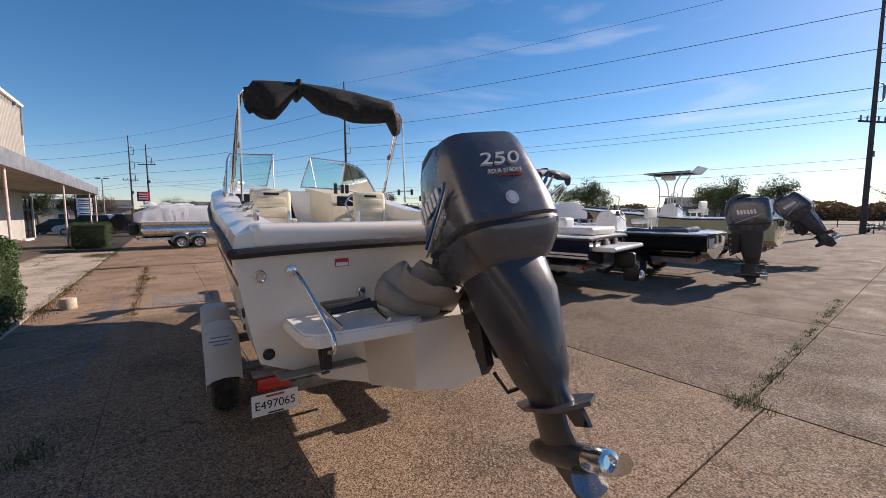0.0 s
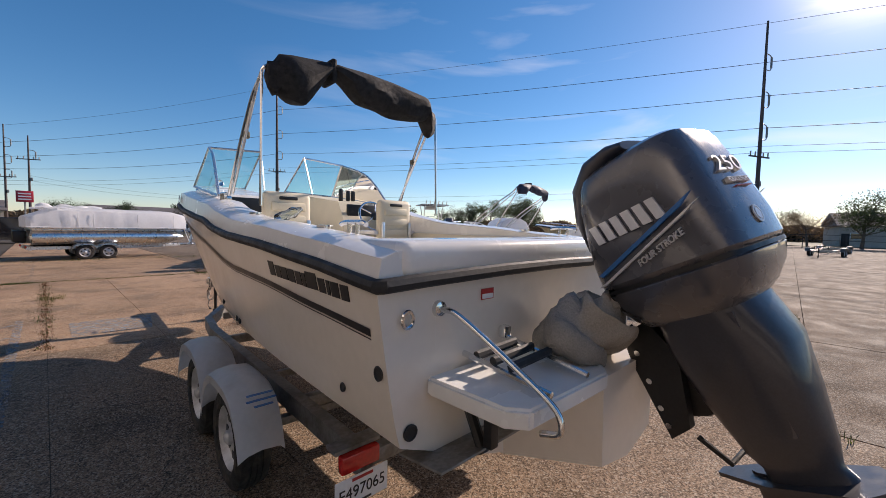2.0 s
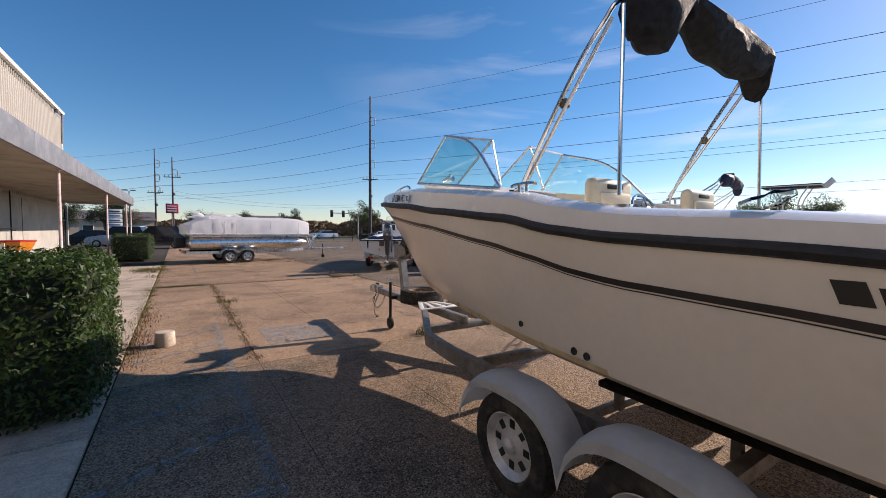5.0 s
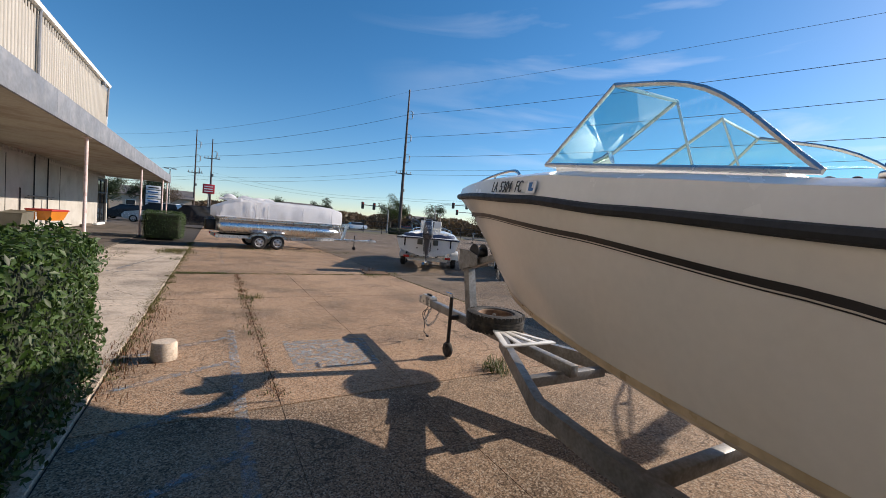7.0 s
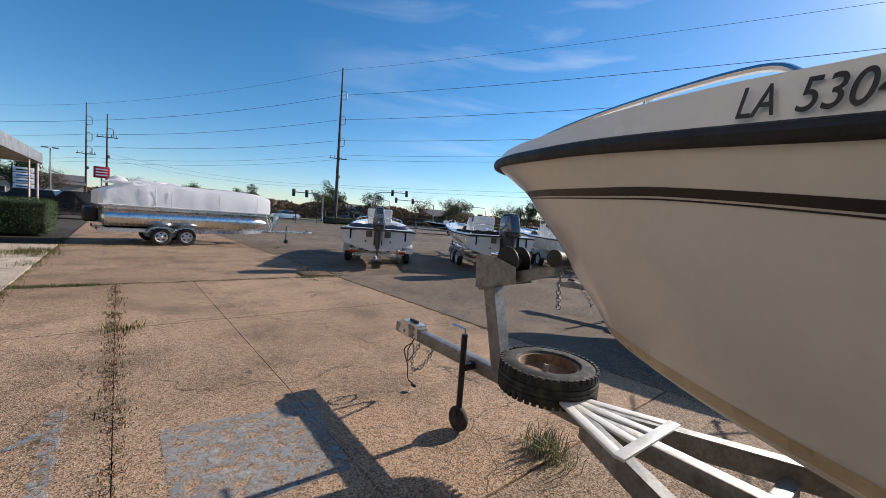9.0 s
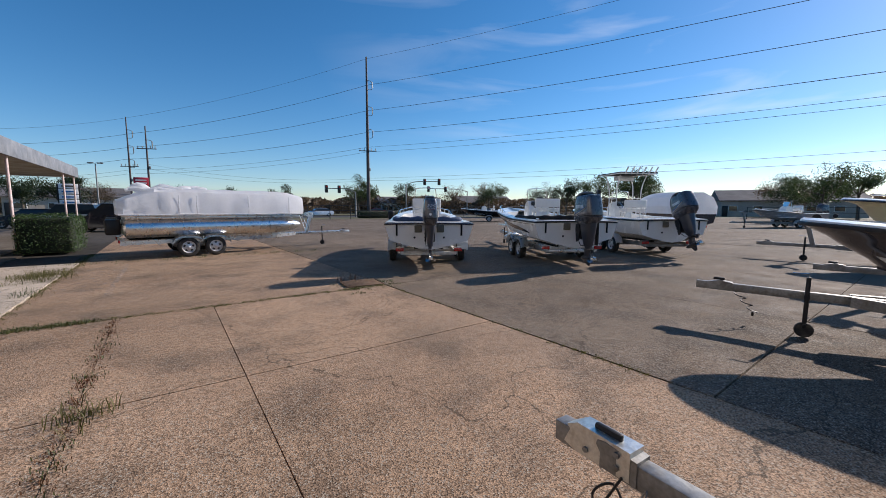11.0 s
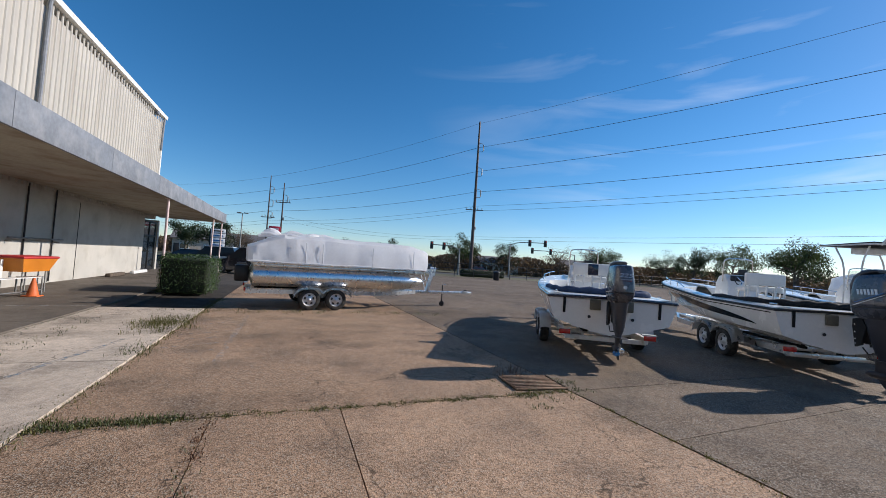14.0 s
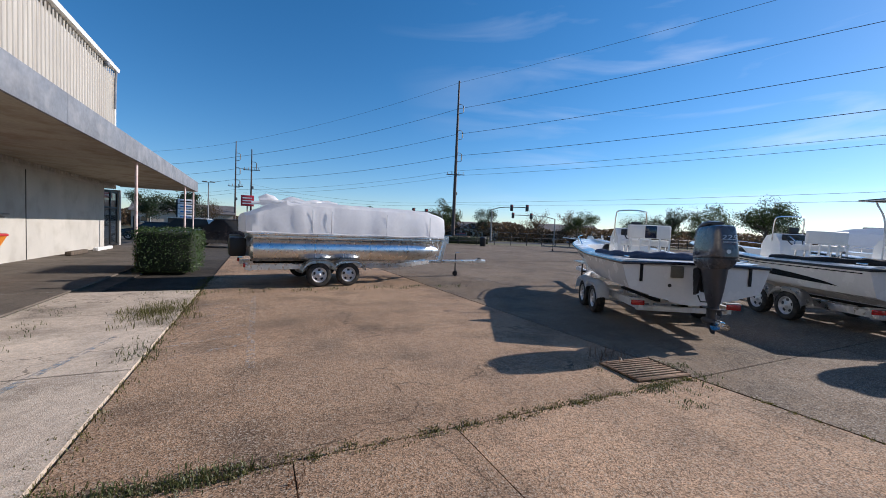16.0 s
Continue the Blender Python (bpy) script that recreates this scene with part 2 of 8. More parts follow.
RUSTRIM = mat("rusty_brown_rim", (0.16, 0.095, 0.06), 0.8, 0.15, var=0.3, big=8, fine=60, bump=0.2, dirt=(0.28, 0.2, 0.14), dirt_amount=0.6)
ZINC = mat("zinc_plate", (0.68, 0.68, 0.64), 0.35, 0.8, var=0.12, big=9, fine=60, bump=0.05, dirt=(0.3, 0.25, 0.18), dirt_amount=0.4)
GALV = mat("galvanised_steel", (0.27, 0.27, 0.265), 0.55, 0.75, var=0.2, big=5, fine=45, bump=0.08, dirt=(0.12, 0.09, 0.06), dirt_amount=0.5)
PAINTED = mat("white_steel_paint", (0.74, 0.74, 0.72), 0.4, var=0.06, big=3, fine=30, bump=0.04, dirt=(0.3, 0.24, 0.18), dirt_amount=0.35)
FEND = mat("white_fender_plastic", (0.78, 0.79, 0.79), 0.35, var=0.04, big=2, fine=30, bump=0.02, dirt=(0.35, 0.32, 0.27), dirt_amount=0.3, coat=0.2)
MOTOR = mat("graphite_cowling", (0.075, 0.077, 0.09), 0.27, 0.2, var=0.07, big=2, fine=160, bump=0.01, coat=0.7)
MOTORD = mat("dark_motor_leg", (0.042, 0.044, 0.054), 0.4, 0.15, var=0.12, big=4, fine=90, bump=0.03, coat=0.3)
BRACKET = mat("black_bracket", (0.015, 0.015, 0.016), 0.45, 0.2, var=0.3, big=5, fine=60, bump=0.1)
SILVER = mat("silver_letters", (0.62, 0.62, 0.63), 0.35, 0.4, var=0.04, bump=0)
WHITE = mat("white_letters", (0.8, 0.8, 0.8), 0.5, var=0.05, bump=0)
LETTER = mat("dark_letters", (0.02, 0.018, 0.017), 0.45, var=0.05, bump=0)
REDL = mat("red_paint", (0.45, 0.03, 0.03), 0.4, var=0.1, bump=0.02)
REDLAMP = mat("red_lens", (0.5, 0.015, 0.012), 0.12, var=0.15, bump=0.02, coat=0.6)
BLUEP = mat("blue_decal", (0.02, 0.13, 0.35), 0.4, var=0.1, bump=0)
CANVAS = mat("black_canvas", (0.006, 0.006, 0.007), 0.85, var=0.35, big=6, fine=70, bump=0.3)
CANVASB = mat("navy_canvas", (0.012, 0.02, 0.05), 0.7, var=0.3, big=6, fine=70, bump=0.3)
CANVASG = mat("grey_canvas", (0.28, 0.26, 0.23), 0.85, var=0.18, big=5, fine=120, bump=0.4)
BLUECOV = mat("blue_canvas", (0.035, 0.06, 0.12), 0.85, var=0.2, big=5, fine=90, bump=0.3)
VINYL = mat("cream_vinyl", (0.7, 0.63, 0.48), 0.5, var=0.05, big=4, fine=70, bump=0.1)
VINYLW = mat("white_vinyl", (0.76, 0.74, 0.7), 0.5, var=0.05, big=4, fine=70, bump=0.08)
DASH = mat("black_dash", (0.015, 0.015, 0.016), 0.4, var=0.2, bump=0.05)
SHRINK = mat("white_shrink_wrap", (0.88, 0.88, 0.89), 0.38, var=0.03, big=2, fine=14, bump=0.25, coat=0.15)
see_through(SHRINK.node_tree, SHRINK.node_tree.nodes["Principled BSDF"], SHRINK.node_tree.nodes["Principled BSDF"].inputs["Base Color"].links[0].from_socket, 0.5)
WRAPTAPE = mat("wrap_tape", (0.74, 0.74, 0.76), 0.25, var=0.03, bump=0.1)
WS = glass_mat("tinted_screen", (0.58, 0.84, 0.84))
CLEAR = glass_mat("clear_screen", (0.85, 0.9, 0.9))
STUCCO = mat("painted_stucco", (0.44, 0.42, 0.38), 0.9, var=0.1, big=0.8, fine=50, bump=0.25, dirt=(0.25, 0.22, 0.18), dirt_amount=0.35)
SIDING = mat("metal_siding", (0.46, 0.43, 0.38), 0.45, 0.1, var=0.08, big=0.6, fine=8, bump=0.05, dirt=(0.26, 0.21, 0.16), dirt_amount=0.6, stretch=(1, 1, 0.12))
FASCIA = mat("weathered_fascia", (0.17, 0.185, 0.21), 0.7, 0.0, var=0.16, big=1.2, fine=12, bump=0.1, dirt=(0.34, 0.34, 0.35), dirt_amount=0.4)
SOFFIT = mat("stained_soffit", (0.36, 0.32, 0.25), 0.85, var=0.12, big=0.7, fine=12, bump=0.1, dirt=(0.2, 0.14, 0.08), dirt_amount=0.7)
POSTP = mat("pinkish_post_paint", (0.62, 0.5, 0.47), 0.55, var=0.12, big=3, fine=25, bump=0.1, dirt=(0.3, 0.1, 0.06), dirt_amount=0.6)
WOODP = mat("pole_wood", (0.1, 0.075, 0.055), 0.9, var=0.3, big=2, fine=20, bump=0.3, stretch=(3, 3, 0.3))
POLEST = mat("weathering_steel_pole", (0.09, 0.07, 0.065), 0.7, 0.3, var=0.2, big=1, fine=8, bump=0.1)
WIRE = mat("wire", (0.08, 0.09, 0.1), 0.6, 0.3, var=0.05, bump=0)
BARK = mat("bark", (0.1, 0.08, 0.06), 0.9, var=0.3, big=3, fine=20, bump=0.4)
LEAF_H = leaf_mat("hedge_leaf", (0.045, 0.085, 0.018), 0.5)
# near-black green: the shade between leaves, put into the colour
LEAF_SHADE = mat("hedge_shade", (0.012, 0.02, 0.006), 0.9, var=0.4, big=8, fine=30, bump=0.5)
LEAF_T = leaf_mat("tree_leaf", (0.05, 0.075, 0.02), 0.45)
LEAF_B = leaf_mat("brown_leaf", (0.12, 0.075, 0.035), 0.4)
LEAF_D = leaf_mat("dark_leaf", (0.03, 0.05, 0.018), 0.4)
WEED = leaf_mat("weed_blade", (0.13, 0.12, 0.035), 0.5)
WEEDG = leaf_mat("green_weed", (0.085, 0.1, 0.03), 0.5)
WEEDR = leaf_mat("dry_red_weed", (0.16, 0.075, 0.035), 0.5)
PBLUE = paint_mat("worn_blue_paint", (0.3, 0.34, 0.36), 0.47)
PBLUE2 = paint_mat("very_worn_blue_paint", (0.24, 0.31, 0.36), 0.43)
PWHITE = paint_mat("worn_white_paint", (0.5, 0.48, 0.44), 0.37)
PLASTIC_R = mat("red_plastic", (0.45, 0.03, 0.03), 0.45, var=0.15, bump=0.05)
PLASTIC_Y = mat("orange_plastic", (0.6, 0.2, 0.02), 0.45, var=0.15, bump=0.05)
BAG = mat("black_bag", (0.012, 0.012, 0.013), 0.28, var=0.2, big=6, fine=25, bump=0.5)
TAN = mat("tan_plastic", (0.13, 0.12, 0.09), 0.6, var=0.15, bump=0.1)
CARS = [mat(n, c, 0.25, 0.3, var=0.05, bump=0, coat=0.6) for n, c in (("car_white", (0.7, 0.7, 0.7)), ("car_dark", (0.03, 0.03, 0.035)), ("car_red", (0.3, 0.03, 0.03)), ("car_silver", (0.4, 0.42, 0.45)), ("car_blue", (0.04, 0.1, 0.25)))]
CARGLASS = mat("car_glass", (0.02, 0.025, 0.03), 0.08, var=0.1, bump=0, coat=0.5)
BRICKW = mat("far_wall", (0.45, 0.38, 0.32), 0.85, var=0.15, big=0.5, fine=6, bump=0.1)
ROOFM = mat("far_roof", (0.13, 0.12, 0.12), 0.85, var=0.2, big=0.6, fine=8, bump=0.2)
SIGNR = mat("red_sign", (0.5, 0.03, 0.05), 0.4, var=0.08, bump=0)
BLACKM = mat("black_metal", (0.02, 0.02, 0.022), 0.5, 0.3, var=0.2, bump=0.05)
CONEO = mat("cone_orange", (0.6, 0.13, 0.03), 0.6, var=0.15, bump=0.05)

# ---- mesh helpers ----


def thing(name, m=None, label="", category="", group="", kind=""):
    ob = new(name)
    ob.matrix_basis = m or Matrix()
    return tagged(ob, label, category, group, kind)


def mesh_of(name, bm, material, sharp=38):
    bmesh.ops.recalc_face_normals(bm, faces=bm.faces)
    me = bpy.data.meshes.new(name)
    bm.to_mesh(me)
    bm.free()
    me.materials.append(material)
    me.polygons.foreach_set("use_smooth", [True] * len(me.polygons))
    me.set_sharp_from_angle(angle=radians(sharp))
    return me


def part(name, bm, material, parent=None, label="", sharp=38):
    ob = new(name, bm if isinstance(bm, bpy.types.Mesh) else mesh_of(name, bm, material, sharp))
    ob.parent = parent
    return tagged(ob, label)


def B():
    return bmesh.new()


def V(*a):
    return Vector(a)


def box(bm, c, s, bev=0.0, m=None, seg=2):
    r = bmesh.ops.create_cube(bm, size=1, matrix=(m or Matrix()) @ Matrix.Translation(c) @ Matrix.Diagonal((*s, 1)))
    if bev:
        es = list({e for v in r["verts"] for e in v.link_edges})
        bmesh.ops.bevel(bm, geom=es, offset=bev, segments=seg, affect="EDGES", profile=0.5)
    return bm


def loft(bm, rings, closed=True, caps=True):
    vs = [[bm.verts.new(p) for p in r] for r in rings]
    n = len(vs[0])
    for a, b in zip(vs, vs[1:]):
        for i in range(n if closed else n - 1):
            j = (i + 1) % n
            try:
                bm.faces.new((a[i], a[j], b[j], b[i]))
            except ValueError:
                pass
    if caps and closed:
        bm.faces.new(vs[0][::-1]); bm.faces.new(vs[-1])
    return bm


def smooth_path(pts, n=6):
    """Catmull-Rom through the points."""
    P = [Vector(p) for p in pts]
    P = [2 * P[0] - P[1]] + P + [2 * P[-1] - P[-2]]
    out = []
    for i in range(1, len(P) - 2):
        a, b, c, d = P[i - 1:i + 3]
        for k in range(n):
            t = k / n
            out.append(0.5 * ((2 * b) + (c - a) * t + (2 * a - 5 * b + 4 * c - d) * t * t + (3 * b - a - 3 * c + d) * t ** 3))
    return out + [P[-2]]


def tube(bm, pts, r, n=8, closed=False):
    P = [Vector(p) for p in pts]
    rings, up = [], None
    for i, p in enumerate(P):
        a = P[i - 1] if (i or closed) else p
        b = P[(i + 1) % len(P)] if (i < len(P) - 1 or closed) else p
        t = (b - a).normalized()
        if up is None:
            up = t.orthogonal().normalized()
        up = (up - t * up.dot(t)).normalized()
        side = t.cross(up)
        rr = r[i] if isinstance(r, (list, tuple)) else r
        rings.append([p + (up * math.cos(k * math.tau / n) + side * math.sin(k * math.tau / n)) * rr for k in range(n)])
    if closed:
        rings.append(rings[0])
    return loft(bm, rings, True, not closed)


def lathe(bm, prof, n=24, m=None, axis="z", caps=True):
    m = m or Matrix()
    rings = []
    for r, z in prof:
        ring = []
        for k in range(n):
            a = k * math.tau / n
            c, s = r * math.cos(a), r * math.sin(a)
            ring.append(m @ (Vector((c, s, z)) if axis == "z" else Vector((z, c, s)) if axis == "x" else Vector((c, z, s))))
        rings.append(ring)
    return loft(bm, rings, True, caps)


def text_part(name, words, size, m, material, parent, label="", shear=0.0, extrude=0.002, align="CENTER", fit=None):
    cu = bpy.data.curves.new(name, "FONT")
    cu.body, cu.size, cu.shear, cu.extrude, cu.align_x, cu.align_y = words, size, shear, extrude, align, "CENTER"
    tmp = new(name, cu)
    bpy.context.view_layer.update()
    me = bpy.data.meshes.new_from_object(tmp.evaluated_get(bpy.context.evaluated_depsgraph_get()))
    bpy.data.objects.remove(tmp)
    if fit and len(me.vertices):
        xs = [v.co.x for v in me.vertices]
        k = fit / max(1e-6, max(xs) - min(xs))
        me.transform(Matrix.Diagonal((k, 1, 1, 1)))
    me.transform(m)
    me.materials.clear(); me.materials.append(material)
    ob = new(name, me)
    ob.parent = parent
    return tagged(ob, label)


def frame_m(o, x, y):
    """A frame with its origin at o, x along the words and y up them."""
    x = Vector(x).normalized(); z = x.cross(Vector(y)).normalized(); y = z.cross(x)
    m = Matrix((x, y, z)).transposed().to_4x4()
    m.translation = o
    return m


def clip_poly(poly, a, b, c):
    """The piece of a flat polygon where a*x + b*y <= c."""
    out = []
    for i, p in enumerate(poly):
        q = poly[(i + 1) % len(poly)]
        dp, dq = a * p[0] + b * p[1] - c, a * q[0] + b * q[1] - c
        if dp <= 0:
            out.append(p)
        if dp * dq < 0:
            t = dp / (dp - dq)
            out.append((p[0] + (q[0] - p[0]) * t, p[1] + (q[1] - p[1]) * t))
    return out


def prism(bm, poly, z0, z1):
    return loft(bm, [[(x, y, z0) for x, y in poly], [(x, y, z1) for x, y in poly]])

# ---- the setting: ground and building ----
g = B()
for q in ([(-400, -400), (900, -400), (900, 1400), (-400, 1400)],):
    g.faces.new([g.verts.new((x, y, -0.03)) for x, y in q])
tagged(part("ground", g, SOIL, sharp=180), "bare soil and concrete ground reaching the horizon", "ground", kind="structure")

BX, FX = -8.4, -4.65          # wall plane, canopy front
SLAB_Z = 0.06
WALL_END, UP_END, CAN_END = 40.5, 42.0, 43.0
EAVE = 9.7


def building():
    w = B()
    box(w, (BX - 0.15, (WALL_END - 30) / 2, 1.75), (0.3, WALL_END + 30, 3.5))
    wall = tagged(part("wall_storefront", w, STUCCO), "long pale painted storefront wall with a sunlit lower band", "wall", kind="structure")
    # vertical control joints, conduits and a pipe rail
    for y in (23.4, 27.0, 33.0):
        part("wall_joint", box(B(), (BX + 0.006, y, 1.6), (0.014, 0.03, 3.1)), DASH, wall)
    for y, z0, z1 in ((28.2, 1.0, 1.9), (29.6, 0.9, 3.4), (31.2, 0.1, 3.4)):
        part("conduit", tube(B(), [(BX + 0.04, y, z0), (BX + 0.04, y, z1)], 0.025), BLACKM, wall)
    part("pipe_rail", tube(B(), [(BX + 0.16, 28.6, 1.6), (BX + 0.16, 31.6, 1.6)], 0.03), GALV, wall)
    for y in (28.8, 31.4):
        part("rail_bracket", tube(B(), [(BX, y, 1.5), (BX + 0.16, y, 1.5)], 0.02), GALV, wall)
    # the end return, with a dark glazed entrance
    e = B(); box(e, (BX - 4, WALL_END + 2.6, 1.6), (8, 0.3, 3.2))
    tagged(part("wall_entrance", e, STUCCO), "storefront wall behind the recessed entrance", "wall", kind="structure")
    door = thing("door_1", pose(BX - 0.1, WALL_END + 1.2, SLAB_Z), "dark aluminium and glass storefront door in recess", "door", kind="structure")
    f = B()
    for y in (-1.1, 0.0, 1.1):
        box(f, (0, y, 1.5), (0.09, 0.09, 3.0), 0.008)
    for z in (0.06, 2.1, 2.96):
        box(f, (0, 0, z), (0.08, 2.2, 0.1), 0.008)
    part("door_frame", f, BLACKM, door)
    for y in (-0.55, 0.55):
        part("pane", box(B(), (0, y, 1.08), (0.012, 1.0, 1.94)), CARGLASS, door)
        part("pane", box(B(), (0, y, 2.53), (0.012, 1.0, 0.76)), CARGLASS, door)
    # upper storey in ribbed metal
    u = B()
    box(u, (BX - 6, (UP_END - 34) / 2, 6.2), (12, UP_END + 34, 6.0))
    up = tagged(part("wall_upper", u, SIDING), "upper storey clad in weathered ribbed metal siding", "wall", kind="structure")
    shape = [(0, -0.045), (0.035, -0.028), (0.035, 0.028), (0, 0.045)]
    seen_from = UP_END - 40
    rib = loft(B(), [[(a, b, 3.3) for a, b in shape], [(a, b, EAVE - 0.12) for a, b in shape]])
    rib_me = mesh_of("rib", rib, SIDING)
    y = UP_END - 0.1
    while y > seen_from:
        o = part("rib", rib_me, SIDING, up); o.location = (BX, y, 0)
        y -= 0.3
    rest = B()
    while y > -30:
        loft(rest, [[(BX + a, y + b, 3.3) for a, b in shape], [(BX + a, y + b, EAVE - 0.12) for a, b in shape]])
        y -= 0.3
    tagged(part("rib_row", rest, SIDING, up), kind="stuff")
    part("corner_trim", box(B(), (BX + 0.02, UP_END - 0.02, 6.2), (0.12, 0.14, 6.0), 0.01), PAINTED, up)
    gut = B()
    prof = [(0.0, 0), (0.16, 0.02), (0.2, 0.2), (0.16, 0.2), (0.14, 0.05), (0.0, 0.05)]
    loft(gut, [[(BX + 0.03 + a, yy, EAVE - 0.2 + b) for a, b in prof] for yy in (-32, UP_END + 0.1)])
    part("gutter", gut, PAINTED, up, "white box gutter along the eave")
    part("gutter_strap", box(B(), (BX + 0.12, UP_END - 1.6, EAVE - 0.28), (0.2, 0.2, 0.22), 0.02), FASCIA, up)
    for yy in (UP_END - 0.25, UP_END - 12.5):
        part("downspout", tube(B(), smooth_path([(BX + 0.15, yy, EAVE - 0.2), (BX + 0.12, yy, EAVE - 0.9), (BX + 0.1, yy, EAVE - 2.2 if yy > 40 else 3.7)], 4), 0.06), FASCIA, up)
    r = B()
    loft(r, [[(BX + 0.1, yy, EAVE), (BX - 6, yy, EAVE + 1.0), (BX - 12, yy, EAVE), (BX - 12, yy, EAVE - 0.1), (BX - 6, yy, EAVE + 0.9), (BX + 0.1, yy, EAVE - 0.06)] for yy in (-32, UP_END + 0.15)])
    tagged(part("roof", r, PAINTED), "low-pitched metal roof of the shop", "roof", kind="structure")
    # canopy
    c = B(); box(c, ((BX + FX) / 2, (CAN_END - 30) / 2, 3.68), (FX - BX - 0.02, CAN_END + 30, 0.5))
    tagged(part("canopy", c, SOFFIT), "flat walkway canopy with a stained plaster soffit", "canopy", kind="structure")
    y0 = -30.0
    while y0 < CAN_END:
        y1 = min(y0 + 3.66, CAN_END)
        o = part("fascia", box(B(), (FX + 0.03, (y0 + y1) / 2, 3.7), (0.06, y1 - y0 - 0.012, 0.6), 0.006), FASCIA)
        tagged(o, "weathered grey-blue sheet metal canopy fascia", "fascia", kind="structure")
        y0 = y1
    o = part("fascia", box(B(), ((BX + FX) / 2, CAN_END + 0.03, 3.7), (FX - BX, 0.06, 0.6), 0.006), PAINTED)
    tagged(o, "pale end board of the walkway canopy", "fascia", kind="structure")
    for y in (20.7, 30.4, 39.6, 42.6):
        post = thing("canopy_post", pose(FX - 0.12, y, SLAB_Z), "slim round steel post with peeling pinkish paint", "post", "posts of the walkway canopy")
        part("shaft", lathe(B(), [(0.05, 0), (0.05, 0.3), (0.046, 0.31), (0.046, 3.36)], 14), POSTP, post)
        part("base_plate", box(B(), (0, 0, 0.012), (0.2, 0.2, 0.024), 0.005), POSTP, post)
        part("cap_plate", box(B(), (0, 0, 3.36), (0.2, 0.2, 0.02), 0.004), POSTP, post)


building()


def leaf_cloud(bm, spots, size, rng, flat=0.0):
    """Small folded leaves at the given places."""
    for p, nrm in spots:
        d = (nrm + Vector((rng.uniform(-1, 1), rng.uniform(-1, 1), rng.uniform(-1, 1))) * 0.9).normalized()
        a = d.orthogonal().normalized()
        a.rotate(Matrix.Rotation(rng.uniform(0, 6.28), 3, d))
        b = d.cross(a)
        s = size * rng.uniform(0.6, 1.3)
        l, w = a * s, b * s * 0.42
        v = [bm.verts.new(q) for q in (p - l, p + w + d * s * 0.12, p + l, p - w + d * s * 0.12)]
        bm.faces.new((v[0], v[1], v[2])); bm.faces.new((v[0], v[2], v[3]))


def hedge(x0, x1, y0, y1, h, n, seed, label):
    rng = random.Random(seed)
    ob = thing("hedge", pose((x0 + x1) / 2, (y0 + y1) / 2, 0), label, "hedge", "clipped hedges by the walk")
    sx, sy = (x1 - x0) / 2, (y1 - y0) / 2

    def surf():
        f = rng.random()
        tot = 2 * h * (sx + sy) * 2 + 4 * sx * sy
        if f < 4 * sx * sy / tot:
            p, nr = Vector((rng.uniform(-sx, sx), rng.uniform(-sy, sy), h)), Vector((0, 0, 1))
        elif rng.random() < sx / (sx + sy):
            s = rng.choice((-1, 1)); p, nr = Vector((rng.uniform(-sx, sx), s * sy, rng.uniform(0.06, h))), Vector((0, s, 0.2))
        else:
            s = rng.choice((-1, 1)); p, nr = Vector((s * sx, rng.uniform(-sy, sy), rng.uniform(0.06, h))), Vector((s, 0, 0.2))
        # rounded corners and lumps
        r = 0.22
        q = Vector((max(-sx + r, min(sx - r, p.x)), max(-sy + r, min(sy - r, p.y)), min(h - r, p.z)))
        d = p - q
        if d.length > r:
            p = q + d.normalized() * r
        w = noise.noise(p * 2.1 + Vector((seed, 0, 0))) * 0.09 + noise.noise(p * 6.0) * 0.05
        return p + nr * (w + rng.uniform(-0.09, 0.03)), nr
    # solid core whose near-black colour paints the shade behind the leaves
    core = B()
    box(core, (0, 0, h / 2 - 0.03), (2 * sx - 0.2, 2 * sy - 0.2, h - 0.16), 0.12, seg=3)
    part("shade_core", core, LEAF_SHADE, ob)
    lv = B()
    leaf_cloud(lv, [surf() for _ in range(n)], 0.03, rng)
    part("foliage", lv, LEAF_H, ob, "dense small green leaves", sharp=180)
    return ob


hedge(-4.3, -2.42, 8.6, 10.6, 1.42, 19000, 3, "clipped green box hedge beside the concrete walk")
hedge(-4.5, -2.9, 28.6, 30.9, 1.36, 6000, 5, "dark green clipped hedge near the covered pontoon boat")

# ---- parts that several boats share ----


def lerp_table(tab, s):
    for (a, va), (b, vb) in zip(tab, tab[1:]):
        if s <= b:
            t = (s - a) / (b - a)
            t = t * t * (3 - 2 * t) * 0.35 + t * 0.65
            return va + (vb - va) * t
    return tab[-1][1]


